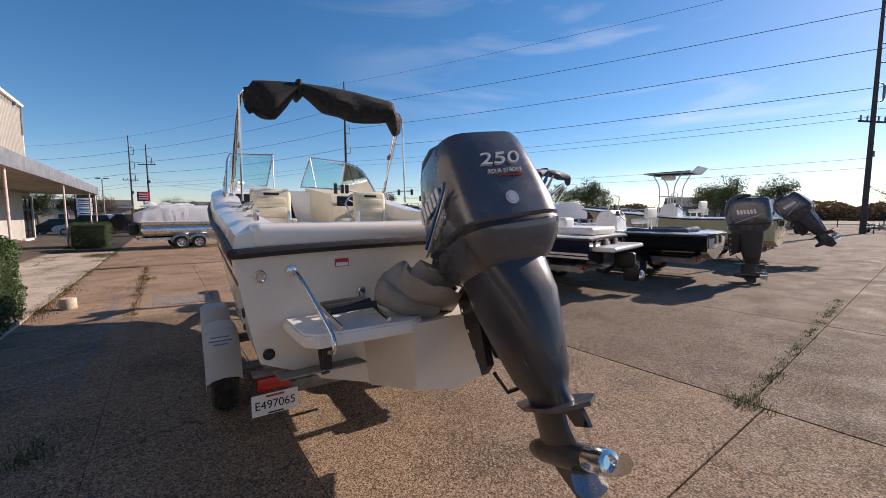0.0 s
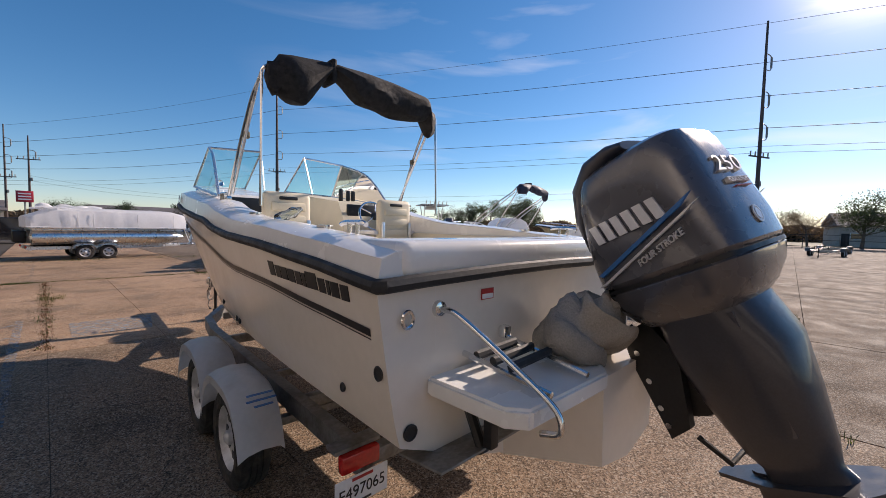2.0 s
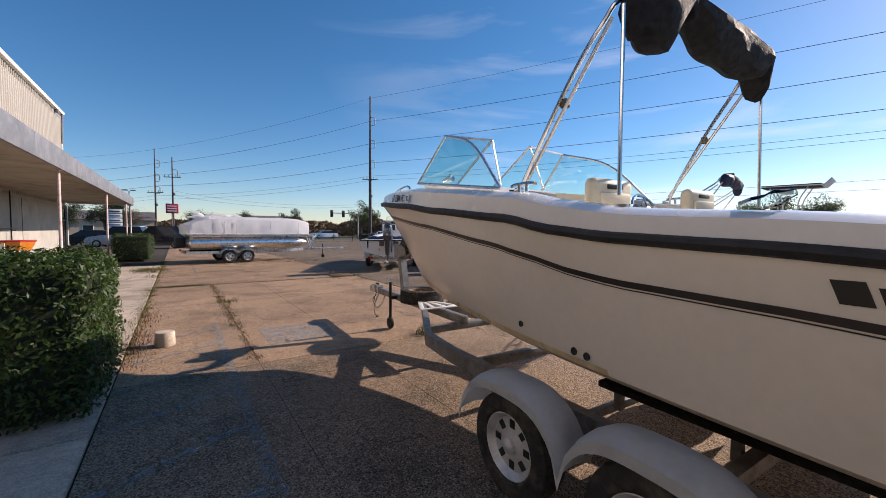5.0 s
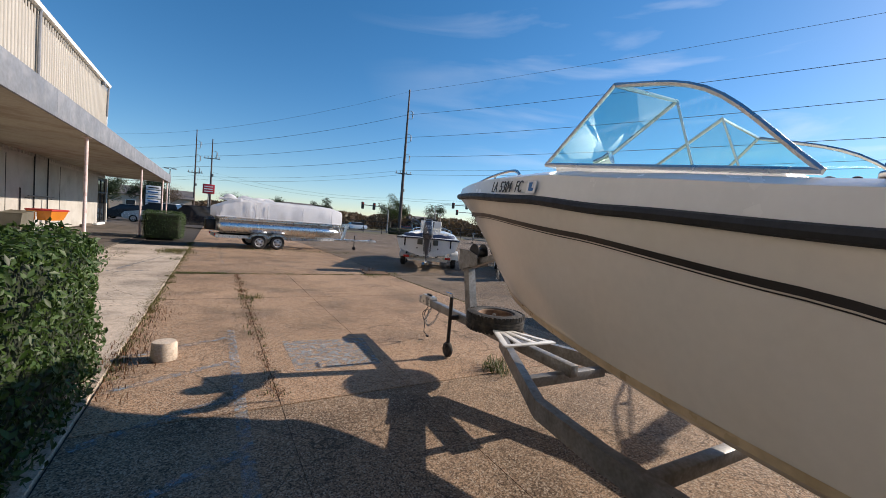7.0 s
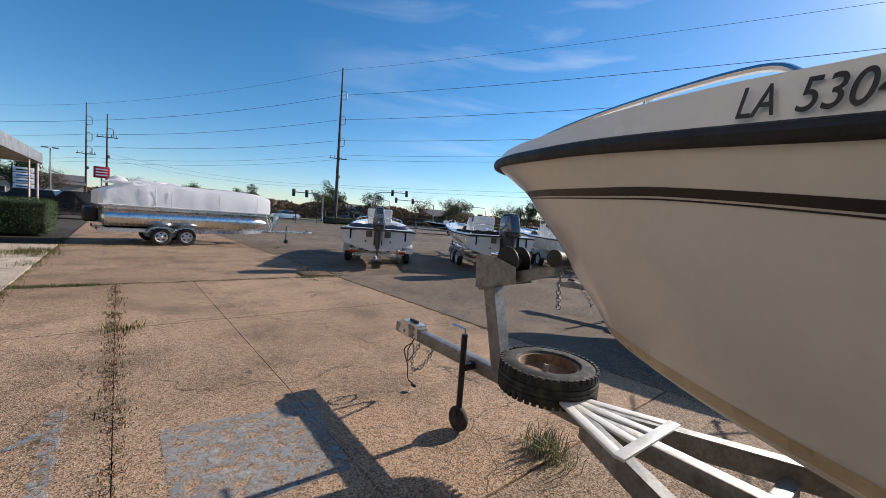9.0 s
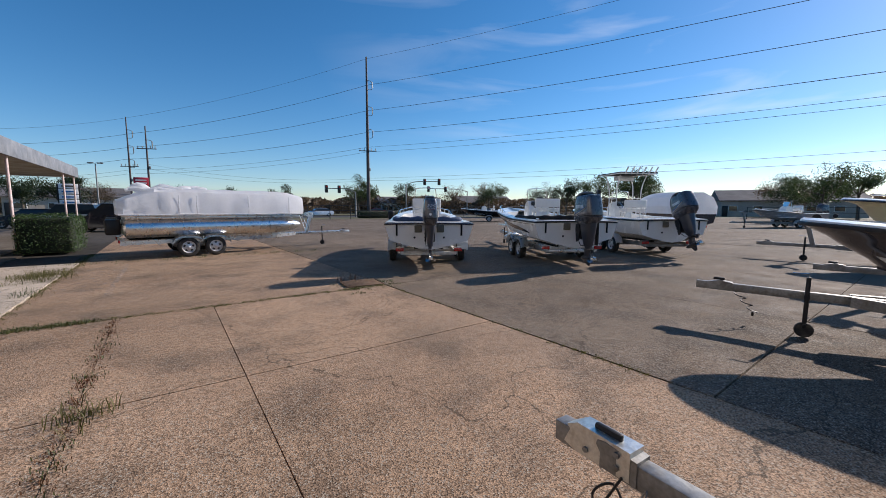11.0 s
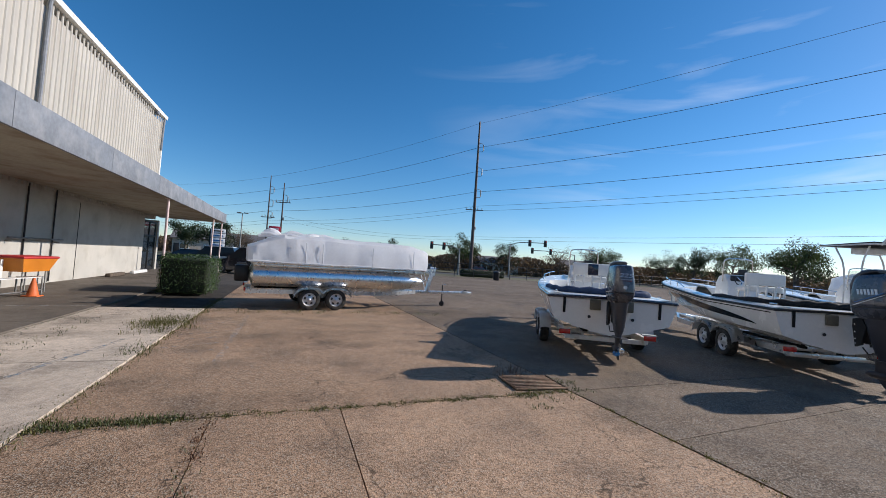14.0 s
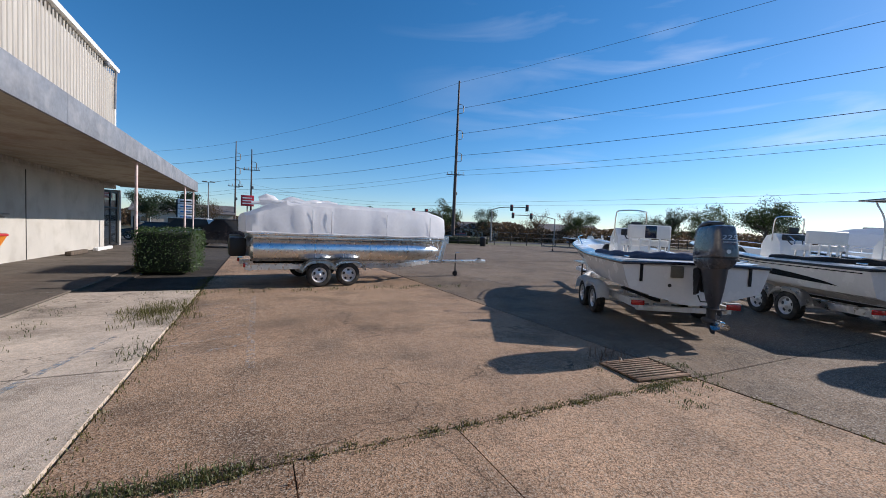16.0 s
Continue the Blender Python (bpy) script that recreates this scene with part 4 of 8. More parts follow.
def trailer(m, L=7.0, half=0.95, axles=(1.5, 2.4), tongue=2.3, rail_z=0.46, r=0.33, fmat=None, frame_mat=None, plate="", label="", spokes=8, group="", rim_mat=None, winch=True, round_f=False, winch_fwd=0.0):
    """Boat trailer: y forward from its tail, wheels at the axles."""
    fm = frame_mat or GALV
    ob = thing("boat_trailer", m, label, "boat trailer", group)
    rw = half - 0.3
    for sx in (-1, 1):
        f = B()
        path = [Vector((sx * rw, 0, rail_z)), Vector((sx * rw, L - tongue - 1.6, rail_z)), Vector((sx * rw * 0.92, L - tongue - 1.0, rail_z)), Vector((sx * 0.09, L - tongue + 0.35, rail_z + 0.03))]
        rings = []
        for i, p in enumerate(path):
            rings.append([p + Vector((dx, 0, dz)) for dx, dz in ((-0.04, -0.065), (0.04, -0.065), (0.04, 0.065), (-0.04, 0.065))])
        loft(f, rings)
        part("side_rail", f, fm, ob)
    part("tongue", box(B(), (0, L - tongue / 2 - 0.15, rail_z + 0.03), (0.09, tongue + 0.9, 0.11), 0.008), fm, ob)
    for y in (0.12, 1.0, L * 0.42, L - tongue - 0.5):
        part("cross_member", box(B(), (0, y, rail_z - 0.05), ((2 * rw + 0.06) * (0.56 if y > L - tongue - 0.6 else 1), 0.08, 0.09), 0.008), fm, ob)
    for sx in (-1, 1):
        part("bunk", box(B(), (sx * 0.36, L * 0.15, rail_z + 0.08), (0.1, L * 0.24, 0.05), 0.012), CANVAS, ob)
        for y in (0.5, L * 0.15, L * 0.25):
            part("bunk_bracket", box(B(), (sx * 0.36, y, rail_z + 0.0), (0.05, 0.05, 0.14)), fm, ob)
    for y in axles:
        part("axle", box(B(), (0, y, r), (2 * half - 0.1, 0.06, 0.06), 0.008), fm, ob)
        for sx in (-1, 1):
            wheel(pose(sx * (half + 0.02), y, r, 0, 0, 0 if sx < 0 else 180), r, 0.2, ob, spokes, rim_mat)
    ym = sum(axles) / len(axles)
    for sx in (-1, 1):
        x0, x1 = half - 0.1, half + 0.16
        fn = fender(axles[0] - 0.46, axles[-1] + 0.46, -x1 if sx < 0 else x1, -x0 if sx < 0 else x0, r * 2.26, r * 1.25 if not round_f else r * 1.4, 0.45 if not round_f else 0.46, axles, ob, fmat or FEND)
        part("fender_bracket", box(B(), (sx * (rw + 0.12), ym, rail_z), (0.3, 0.05, 0.05)), fm, ob)
        lamp_b = part("tail_lamp", box(B(), (sx * (rw + 0.06), -0.02, rail_z + 0.06), (0.22, 0.05, 0.09), 0.01), REDLAMP, ob, "red rectangular tail lamp")
        part("lamp_bracket", box(B(), (sx * (rw + 0.06), 0.04, rail_z + 0.12), (0.26, 0.1, 0.02)), fm, ob)
    if plate:
        pl = part("number_plate", box(B(), (-rw - 0.06, -0.05, rail_z - 0.075), (0.305, 0.006, 0.152), 0.002), WHITE, ob, "white number plate with dark characters")
        text_part("plate_number", plate, 0.085, frame_m((-rw - 0.06, -0.055, rail_z - 0.08), (1, 0, 0), (0, 0, 1)), LETTER, pl, fit=0.26, extrude=0.001)
        part("plate_script", box(B(), (-rw - 0.06, -0.0545, rail_z - 0.016), (0.12, 0.003, 0.014)), REDL, pl)
        part("plate_caption", box(B(), (-rw - 0.06, -0.0545, rail_z - 0.138), (0.1, 0.003, 0.01)), LETTER, pl)
    if winch:
        wy = L - tongue + 0.75 + winch_fwd
        part("winch_post", loft(B(), [[(x, wy + dy + 0.12, rail_z + 0.05) for x, dy in ((-.05, -.06), (.05, -.06), (.05, .06), (-.05, .06))], [(x, wy + dy + 0.3, rail_z + 0.75) for x, dy in ((-.05, -.06), (.05, -.06), (.05, .06), (-.05, .06))]]), fm, ob)
        part("winch_arm", loft(B(), [[(x, wy + 0.42, rail_z + 0.7 + dz) for x, dz in ((-.04, -.05), (.04, -.05), (.04, .05), (-.04, .05))], [(x, wy - 0.3, rail_z + 0.92 + dz) for x, dz in ((-.035, -.035), (.035, -.035), (.035, .035), (-.035, .035))]]), fm, ob)
        for sx in (-1, 1):
            part("winch_plate", loft(B(), [[(sx * 0.085 + e, wy + y, rail_z + z) for y, z in ((-0.02, 0.78), (0.4, 0.68), (0.42, 0.95), (0.2, 0.95), (0.0, 0.9))] for e in (-0.004, 0.004)]), fm, ob)
        dr = part("winch", lathe(B(), [(0.11, -0.07), (0.11, -0.06), (0.06, -0.055), (0.06, 0.055), (0.11, 0.06), (0.11, 0.07)], 18, pose(0, wy + 0.1, rail_z + 0.93), "x"), BLACKM, ob)
        part("crank", tube(B(), [(0.08, wy + 0.1, rail_z + 0.93), (0.12, wy + 0.1, rail_z + 0.93), (0.12, wy + 0.45, rail_z + 0.95), (0.24, wy + 0.45, rail_z + 0.95)], 0.012), STEEL, dr)
        part("bow_stop", lathe(B(), [(0.02, -0.09), (0.06, -0.08), (0.045, 0), (0.06, 0.08), (0.02, 0.09)], 14, pose(0, wy - 0.32, rail_z + 1.0), "x"), RUBBER, ob)
    part("coupler", loft(B(), [[(-.05, L - 0.15, rail_z - .02), (.05, L - 0.15, rail_z - .02), (.05, L - 0.15, rail_z + .1), (-.05, L - 0.15, rail_z + .1)], [(-.06, L + 0.0, rail_z - .01), (.06, L + 0.0, rail_z - .01), (.06, L + 0.0, rail_z + .12), (-.06, L + 0.0, rail_z + .12)], [(-.04, L + 0.2, rail_z - .01), (.04, L + 0.2, rail_z - .01), (.03, L + 0.2, rail_z + .08), (-.03, L + 0.2, rail_z + .08)]]), fm, ob)
    part("latch", box(B(), (0, L + 0.02, rail_z + 0.14), (0.03, 0.14, 0.04), 0.01), BLACKM, ob)
    jy = L - 0.95
    jk = part("jack", tube(B(), [(-0.16, jy, rail_z - 0.34), (-0.16, jy, rail_z + 0.3)], 0.025, 12), BLACKM, ob, "dark swivel jack with a small wheel")
    part("jack_arm", box(B(), (-0.08, jy, rail_z + 0.03), (0.16, 0.06, 0.06), 0.008), BLACKM, jk)
    part("jack_handle", tube(B(), [(-0.16, jy, rail_z + 0.3), (-0.16, jy, rail_z + 0.34), (-0.16, jy + 0.16, rail_z + 0.34)], 0.009), STEEL, jk)
    part("jack_wheel", lathe(B(), [(0.03, -0.03), (0.09, -0.028), (0.1, -0.015), (0.1, 0.015), (0.09, 0.028), (0.03, 0.03)], 20, pose(-0.16, jy, 0.1), "x"), TYRE, jk)
    part("jack_fork", box(B(), (-0.16, jy, 0.15), (0.09, 0.04, 0.06), 0.008), BLACKM, jk)
    return ob


def steps_chain(parent, pts, r=0.012, name="safety_chain"):
    """A chain of little links hung along the points."""
    P = smooth_path(pts, 5)
    bm = B()
    for i, (a, b) in enumerate(zip(P, P[1:])):
        c, d = (a + b) / 2, (b - a)
        if d.length < 1e-4:
            continue
        t = d.normalized()
        o = t.orthogonal().normalized()
        if i % 2:
            o = t.cross(o)
        k = d.length * 0.75
        tube(bm, [c + t * k * math.cos(w) + o * r * 1.3 * math.sin(w) for w in [j * math.tau / 8 for j in range(8)]], r * 0.35, 5, True)
    return part(name, bm, GALV, parent)


# ---- the near boat ----
NEAR = pose(1.0, 3.38, 0, 0, 0, -2.8)      # middle of the near boat's transom, bow towards +y
SHEER = [(0, 1.535), (0.65, 1.585), (1.5, 1.635), (2.15, 1.66), (2.6, 1.70), (3.0, 1.77), (4.1, 1.855), (4.9, 1.935), (6.2, 2.02), (7.33, 2.09)]
main = Hull(7.33, 1.16, SHEER, 0.5, 0.9, [(0.5, 5.3), (1.18, 6.35), (1.53, 6.66), (1.89, 7.0), (2.09, 7.33)], 4.6, 1.75, 0.9)


def rise(y):
    return lerp_table([(0, 0.12), (0.7, 0.12), (2.0, 0.135), (2.5, 0.16), (3.2, 0.175), (4.4, 0.2), (5.4, 0.18), (6.6, 0.1), (7.33, 0.045)], y)


def main_boat():
    b = thing("motor_boat", NEAR @ Matrix.Diagonal((1, 0.89, 1, 1)), "cream dual-console motor boat with dark rub rail on a tandem trailer", "boat")
    part("hull", main.shell(60, 10), GEL, b, "cream gelcoat hull", 40)
    part("rub_rail", main.rail(0.025, 0.0, 1.15, steps=60), RUBBER, b, "thick black rubber rub rail")
    part("deck_cap", main.cap(rise, 0.2, 0.55, steps=60, fore=0.6), GELW, b, "off-white deck moulding", 45)

    def u_of(z):
        return lambda s: max(0.05, min(0.98, (z(s * 7.33) - (0.9 + 0.28 * s ** 3.2)) / (main.sheer_z(s * 7.33) - (0.9 + 0.28 * s ** 3.2))))
    zline = lambda y: lerp_table([(0, 1.35), (0.6, 1.375), (1.5, 1.42), (2.2, 1.44), (2.5, 1.465), (3.0, 1.54), (3.4, 1.6), (4.6, 1.73), (6.0, 1.85), (7.33, 1.9)], y)
    part("hull_stripe", main.band(u_of(lambda y: zline(y) - 0.019), u_of(lambda y: zline(y) + 0.013), 0.003, 0.012, 0.985, 60), STRIPE, b, "dark brown pinstripe")
    part("hull_pinstripe", main.band(u_of(lambda y: zline(y) - 0.032), u_of(lambda y: zline(y) - 0.026), 0.003, 0.012, 0.985, 60), STRIPE, b)
    part("chine_stain", main.band(lambda s: 0.0, lambda s: 0.035 + 0.03 * s, 0.002, 0.35, 0.97, 50), STAIN, b, "brown water stain along the chine")
    # maker's name as plain dark blocks on both sides
    for sd in (-1, 1):
        xs = [(0.0, .1), (.115, .085), (.205, .1), (.31, .1), (.42, .08), (.505, .045), (.555, .14), (.7, .08), (.79, .035), (.835, .085), (.93, .08)]
        for x, w in xs:
            y = 1.28 - 1.04 * x if sd < 0 else 0.22 + 1.04 * x
            yw = -w if sd < 0 else w
            s0, s1 = y / 7.33, (y + yw * 0.95) / 7.33
            rows = []
            for s in (s0, s1):
                zc = 0.9 + 0.28 * s ** 3.2
                z0 = 1.44 + 0.02 * y
                z1 = z0 + 0.064 * (1.2 if x in (0.0, .555) else 1)
                pr = []
                for z in (z0, z1):
                    u = (z - zc) / (main.sheer_z(s * 7.33) - zc)
                    p = main.at(s, u)
                    pr.append(Vector((-p.x * sd if sd > 0 else p.x, p.y, p.z)))
                rows.append(pr)
            q = [rows[0][0], rows[1][0], rows[1][1], rows[0][1]]
            part("name_block", loft(B(), [[p + Vector((sd * 0.001, 0, 0)) for p in q], [p + Vector((sd * 0.004, 0, 0)) for p in q]]), LETTER, b)
    # drains in the port side and the transom
    def disc(p, n, r, rim=True):
        up = Vector((0, 0, 1)) if abs(n.z) < 0.9 else Vector((0, 1, 0))
        fm = frame_m(p, up.cross(n), up)
        part("drain_fitting", lathe(B(), [(r * 1.18, 0.0), (r * 1.18, 0.008), (r, 0.01), (r * 0.9, 0.004), (r * 0.8, 0.003), (0.001, 0.003)], 18, fm), RUBBER, b)
    for y, z, r in ((0.06, 1.195, 0.025), (0.45, 1.03, 0.018), (2.55, 0.985, 0.02), (2.66, 0.99, 0.02), (3.2, 1.05, 0.018)):
        s = y / 6.9
        zc = 0.9 + 0.28 * s ** 3.2
        p = main.at(s, (z - zc) / (main.sheer_z(s * 7.33) - zc))
        disc(Vector((p.x - 0.002, p.y, p.z)), Vector((-1, 0, -0.1)).normalized(), r)
    for x, z, r in ((-1.0, 0.95, 0.028), (1.0, 0.95, 0.028)):
        disc(Vector((x, -0.004, z)), Vector((0, -1, 0)), r)
    part("warning_sticker", box(B(), (-0.56, -0.006, 1.45), (0.085, 0.003, 0.05)), REDL, b)
    part("sticker_text", box(B(), (-0.56, -0.008, 1.44), (0.075, 0.003, 0.022)), WHITE, b)
    for sx in (-1, 1):
        part("tow_eye", tube(B(), [(sx * 1.03 + 0.025 * math.cos(a), -0.02, 1.40 + 0.032 * math.sin(a)) for a in [k * math.tau / 14 for k in range(14)]], 0.008, 6, True), STEEL, b)
    # aft deck and cockpit
    d = B()
    box(d, (0, 0.2, 1.62), (2.12, 0.44, 0.15), 0.05, seg=3)
    part("aft_deck", d, GELW, b)
    part("cockpit_sole", box(B(), (0, 1.85, 1.1), (1.6, 3.1, 0.04)), GELW, b)
    for sx in (-1, 1):
        part("cockpit_liner", box(B(), (sx * 0.84, 1.85, 1.4), (0.03, 2.9, 0.56), 0.01), VINYL, b)
    part("bait_lid", box(B(), (0.25, 0.2, 1.69), (0.5, 0.24, 0.02), 0.008), GELW, b)
    part("deck_plate", lathe(B(), [(0.07, 0), (0.07, 0.012), (0.055, 0.014), (0.001, 0.01)], 18, pose(-0.62, 0.25, 1.683)), STEEL, b)
    for x, y in ((-0.97, 0.55), (0.97, 0.55), (-1.0, 3.0), (1.0, 3.0)):
        z = main.sheer_z(y) + rise(y) + 0.01
        cl = part("cleat", tube(B(), smooth_path([(x, y - 0.13, z + 0.045), (x, y - 0.08, z + 0.055), (x, y + 0.08, z + 0.055), (x, y + 0.13, z + 0.045)], 4), 0.012), STEEL, b)
        for dy in (-0.04, 0.04):
            part("cleat_post", tube(B(), [(x, y + dy, z), (x, y + dy, z + 0.055)], 0.012), STEEL, cl)
    for x, y in ((-0.94, 0.95), (0.94, 0.95), (-0.95, 2.2)):
        z = main.sheer_z(y) + rise(y) + 0.012
        part("rod_holder", lathe(B(), [(0.045, 0), (0.045, 0.012), (0.028, 0.014), (0.026, -0.02), (0.001, -0.03)], 16, pose(x, y, z)), STEEL, b)
    # swim platform, boarding ladder and grab rail
    pf = B()
    outline = [(-0.92, 0), (-0.9, -0.42), (-0.84, -0.5), (-0.3, -0.52), (-0.22, -0.46), (-0.2, 0)]
    prism(pf, outline, 1.075, 1.15)
    bmesh.ops.bevel(pf, geom=[e for e in pf.edges], offset=0.012, segments=2, affect="EDGES")
    part("swim_platform", pf, GELW, b, "moulded white swim platform")
    part("platform_strut", box(B(), (-0.72, -0.2, 0.98), (0.05, 0.05, 0.24), 0.008), BLACKM, b)
    lad = part("boarding_ladder", tube(B(), [(-0.45, -0.02, 1.24), (-0.45, -0.5, 1.17)], 0.014), STEEL, b, "folded stainless boarding ladder")
    part("ladder_rail", tube(B(), [(-0.72, -0.02, 1.21), (-0.72, -0.5, 1.165)], 0.014), STEEL, lad)
    for y in (-0.1, -0.2, -0.3):
        part("ladder_tread", tube(B(), [(-0.72, y, 1.215), (-0.45, y, 1.225)], 0.02), RUBBER, lad)
    part("ladder_hinge", box(B(), (-0.45, -0.03, 1.26), (0.05, 0.05, 0.06), 0.01), STEEL, lad)
    part("grab_rail", tube(B(), smooth_path([(-0.86, -0.02, 1.42), (-0.84, -0.12, 1.4), (-0.8, -0.42, 1.24), (-0.78, -0.56, 1.15), (-0.78, -0.58, 1.08), (-0.78, -0.5, 1.05)], 6), 0.0125, 10), STEEL, b, "bent stainless grab rail")
    part("rail_foot", lathe(B(), [(0.035, 0), (0.03, 0.02), (0.015, 0.025)], 14, frame_m((-0.86, 0.0, 1.42), (1, 0, 0), (0, 0, 1))), STEEL, b)
    # motor bracket
    k = B()
    loft(k, [[(x, 0.02, z) for x, z in ((-0.45, 1.1), (0.45, 1.1), (0.4, 0.62), (0, 0.56), (-0.4, 0.62))], [(x, -0.5, z) for x, z in ((-0.3, 1.12), (0.3, 1.12), (0.28, 0.72), (0, 0.66), (-0.28, 0.72))]])
    part("motor_bracket", k, GEL, b, "cream moulded motor bracket")
    part("trim_plane", box(B(), (-0.72, -0.14, 0.81), (0.5, 0.3, 0.012), 0.004, pose(0, 0, 0, -8)), GALV, b)
    part("trim_plane", box(B(), (0.72, -0.14, 0.81), (0.5, 0.3, 0.012), 0.004, pose(0, 0, 0, -8)), GALV, b)
    part("trim_ram", tube(B(), [(-0.72, -0.02, 1.05), (-0.72, -0.16, 0.82)], 0.025), BRACKET, b)
    # grey canvas cover bundled on the bracket
    rng = random.Random(4)
    bu = B()
    rings = []
    for i in [k * 0.4 for k in range(21)]:
        t = i / 8
        r0 = 0.21 * math.sin(math.pi * (0.12 + 0.8 * t)) + 0.03
        rings.append([Vector((-0.05 + math.cos(a) * r0 * (1.15 + 0.2 * math.sin(3 * a + i)) - 0.02 * i, -0.22 + math.sin(a) * r0 * (0.9 + 0.2 * math.cos(4 * a + i * 1.3)) - 0.02 * i, 1.08 + 0.36 * t + 0.03 * math.sin(5 * a + 2 * i))) for a in [k * math.tau / 40 for k in range(40)]])
    loft(bu, rings)
    for v in bu.verts:
        v.co += noise.noise_vector(v.co * 13) * 0.022 + noise.noise_vector(v.co * 34) * 0.009
    part("bundled_cover", bu, CANVASG, b, "rumpled grey canvas cover", 70)
    part("cable", tube(B(), smooth_path([(-0.25, -0.08, 1.2), (-0.2, -0.3, 1.12), (-0.05, -0.42, 1.22), (0, -0.5, 1.3)], 5), 0.012), BRACKET, b)
    # consoles, windscreen and seats
    for sx in (-1, 1):
        co = B()
        zb = 1.5
        loft(co, [[(sx * 0.3, 3.2, zb - 0.35), (sx * 0.8, 3.2, zb - 0.2), (sx * 0.5, 4.3, zb + 0.1), (sx * 0.3, 4.3, zb + 0.1)], [(sx * 0.3, 3.25, 1.8), (sx * 0.94, 3.25, 1.8), (sx * 0.88, 4.8, 1.9), (sx * 0.3, 4.8, 1.9)], [(sx * 0.32, 3.45, 2.03), (sx * 0.93, 3.45, 2.03), (sx * 0.85, 4.85, 2.17), (sx * 0.3, 4.95, 2.19)]])
        part("console", co, GELW if sx < 0 else VINYL, b, "moulded cream console")
        part("console_face", box(B(), (sx * 0.62, 3.32, 1.9), (0.5, 0.03, 0.2), 0.01, pose(0, 0, 0)), DASH, b)
        part("console_hatch", box(B(), (sx * 0.45, 3.195, 1.45), (0.2, 0.02, 0.5), 0.01), DASH if sx < 0 else VINYLW, b)
    wheel_m = pose(0.62, 3.1, 1.86, 62)
    sw = part("steering_wheel", tube(B(), [wheel_m @ Vector((0.19 * math.cos(a), 0.19 * math.sin(a), 0)) for a in [k * math.tau / 28 for k in range(28)]], 0.014, 8, True), STEEL, b, "five-spoke stainless steering wheel")
    for k2 in range(5):
        a = k2 * math.tau / 5
        part("wheel_spoke", tube(B(), [wheel_m @ Vector((0, 0, 0.03)), wheel_m @ Vector((0.19 * math.cos(a), 0.19 * math.sin(a), 0))], 0.009), STEEL, sw)
    part("wheel_hub", lathe(B(), [(0.05, 0.0), (0.05, 0.04), (0.001, 0.05)], 16, wheel_m), DASH, sw)
    for x in (0.45, 0.55, 0.62):
        part("gauge_pod", box(B(), (x, 3.65, 2.12), (0.05, 0.05, 0.13 if x != .45 else 0.16), 0.015), DASH, b)
    part("throttle", tube(B(), [(0.9, 3.15, 1.75), (0.88, 3.1, 1.92)], 0.015), DASH, b)
    for sx in (-1, 1):
        q = sx * 0.58
        st = part("helm_seat", box(B(), (q, 2.8, 1.5), (0.44, 0.42, 0.12), 0.045, seg=3), VINYL, b, "cream vinyl helm seat with ribbed back")
        bk = part("seat_back", box(B(), (q, 2.6, 1.8), (0.42, 0.1, 0.46), 0.045, pose(0, 0, 0), seg=3), VINYL, st)
        for z in (1.68, 1.79, 1.9):
            part("back_rib", box(B(), (q, 2.545, z), (0.3, 0.03, 0.075), 0.014), VINYL, bk)
        part("back_cutout", box(B(), (q, 2.547, 1.975), (0.16, 0.02, 0.03), 0.008), DASH, bk)
        for dx in (-0.24, 0.24):
            part("armrest", box(B(), (q + dx, 2.74, 1.68), (0.055, 0.36, 0.045), 0.016), VINYLW, st)
            part("arm_stay", box(B(), (q + dx * 0.72, 2.53, 1.62), (0.035, 0.03, 0.34), 0.008), ALU, st)
            part("arm_post", box(B(), (q + dx, 2.86, 1.58), (0.03, 0.03, 0.18), 0.008), VINYLW, st)
        part("pedestal", lathe(B(), [(0.12, 1.12), (0.06, 1.15), (0.05, 1.46)], 14, pose(q, 2.8, 0)), ALU, st)
    part("water_bottle", lathe(B(), [(0.035, 0), (0.037, 0.05), (0.03, 0.1), (0.037, 0.13), (0.02, 0.17), (0.014, 0.2)], 12, pose(-0.98, 1.6, 1.78, 70, 0, 30)), CLEAR, b)
    # framed windscreen in two wings, each a side pane and a front pane
    for sx in (-1, 1):
        A = Vector((sx * 0.97, 3.3, 2.0)); Bq = Vector((sx * 0.9, 4.9, 2.18)); C = Vector((sx * 0.83, 4.42, 2.6)); D = Vector((sx * 0.27, 5.15, 2.22)); E = Vector((sx * 0.27, 4.4, 2.63)); Mid = Vector((sx * 0.91, 3.8, 2.41))
        ws = part("windscreen", tube(B(), smooth_path([A, Mid, C], 6) + [E, D, Bq, A], 0.014, 6, True), ALU, b, "aluminium-framed tinted windscreen")
        part("screen_post", tube(B(), [Bq, C], 0.013), ALU, ws)
        pa = smooth_path([A, Mid, C], 6)
        g1 = B(); vs = [g1.verts.new(p) for p in pa + [Bq]]; g1.faces.new(vs)
        o = part("pane", g1, WS, ws); o.visible_shadow = False
        g2 = B(); g2.faces.new([g2.verts.new(p) for p in (Bq, C, E, D)])
        o = part("pane", g2, WS, ws); o.visible_shadow = False
        part("screen_stay", tube(B(), [E, Vector((sx * 0.3, 4.2, 2.15))], 0.009), ALU, ws)
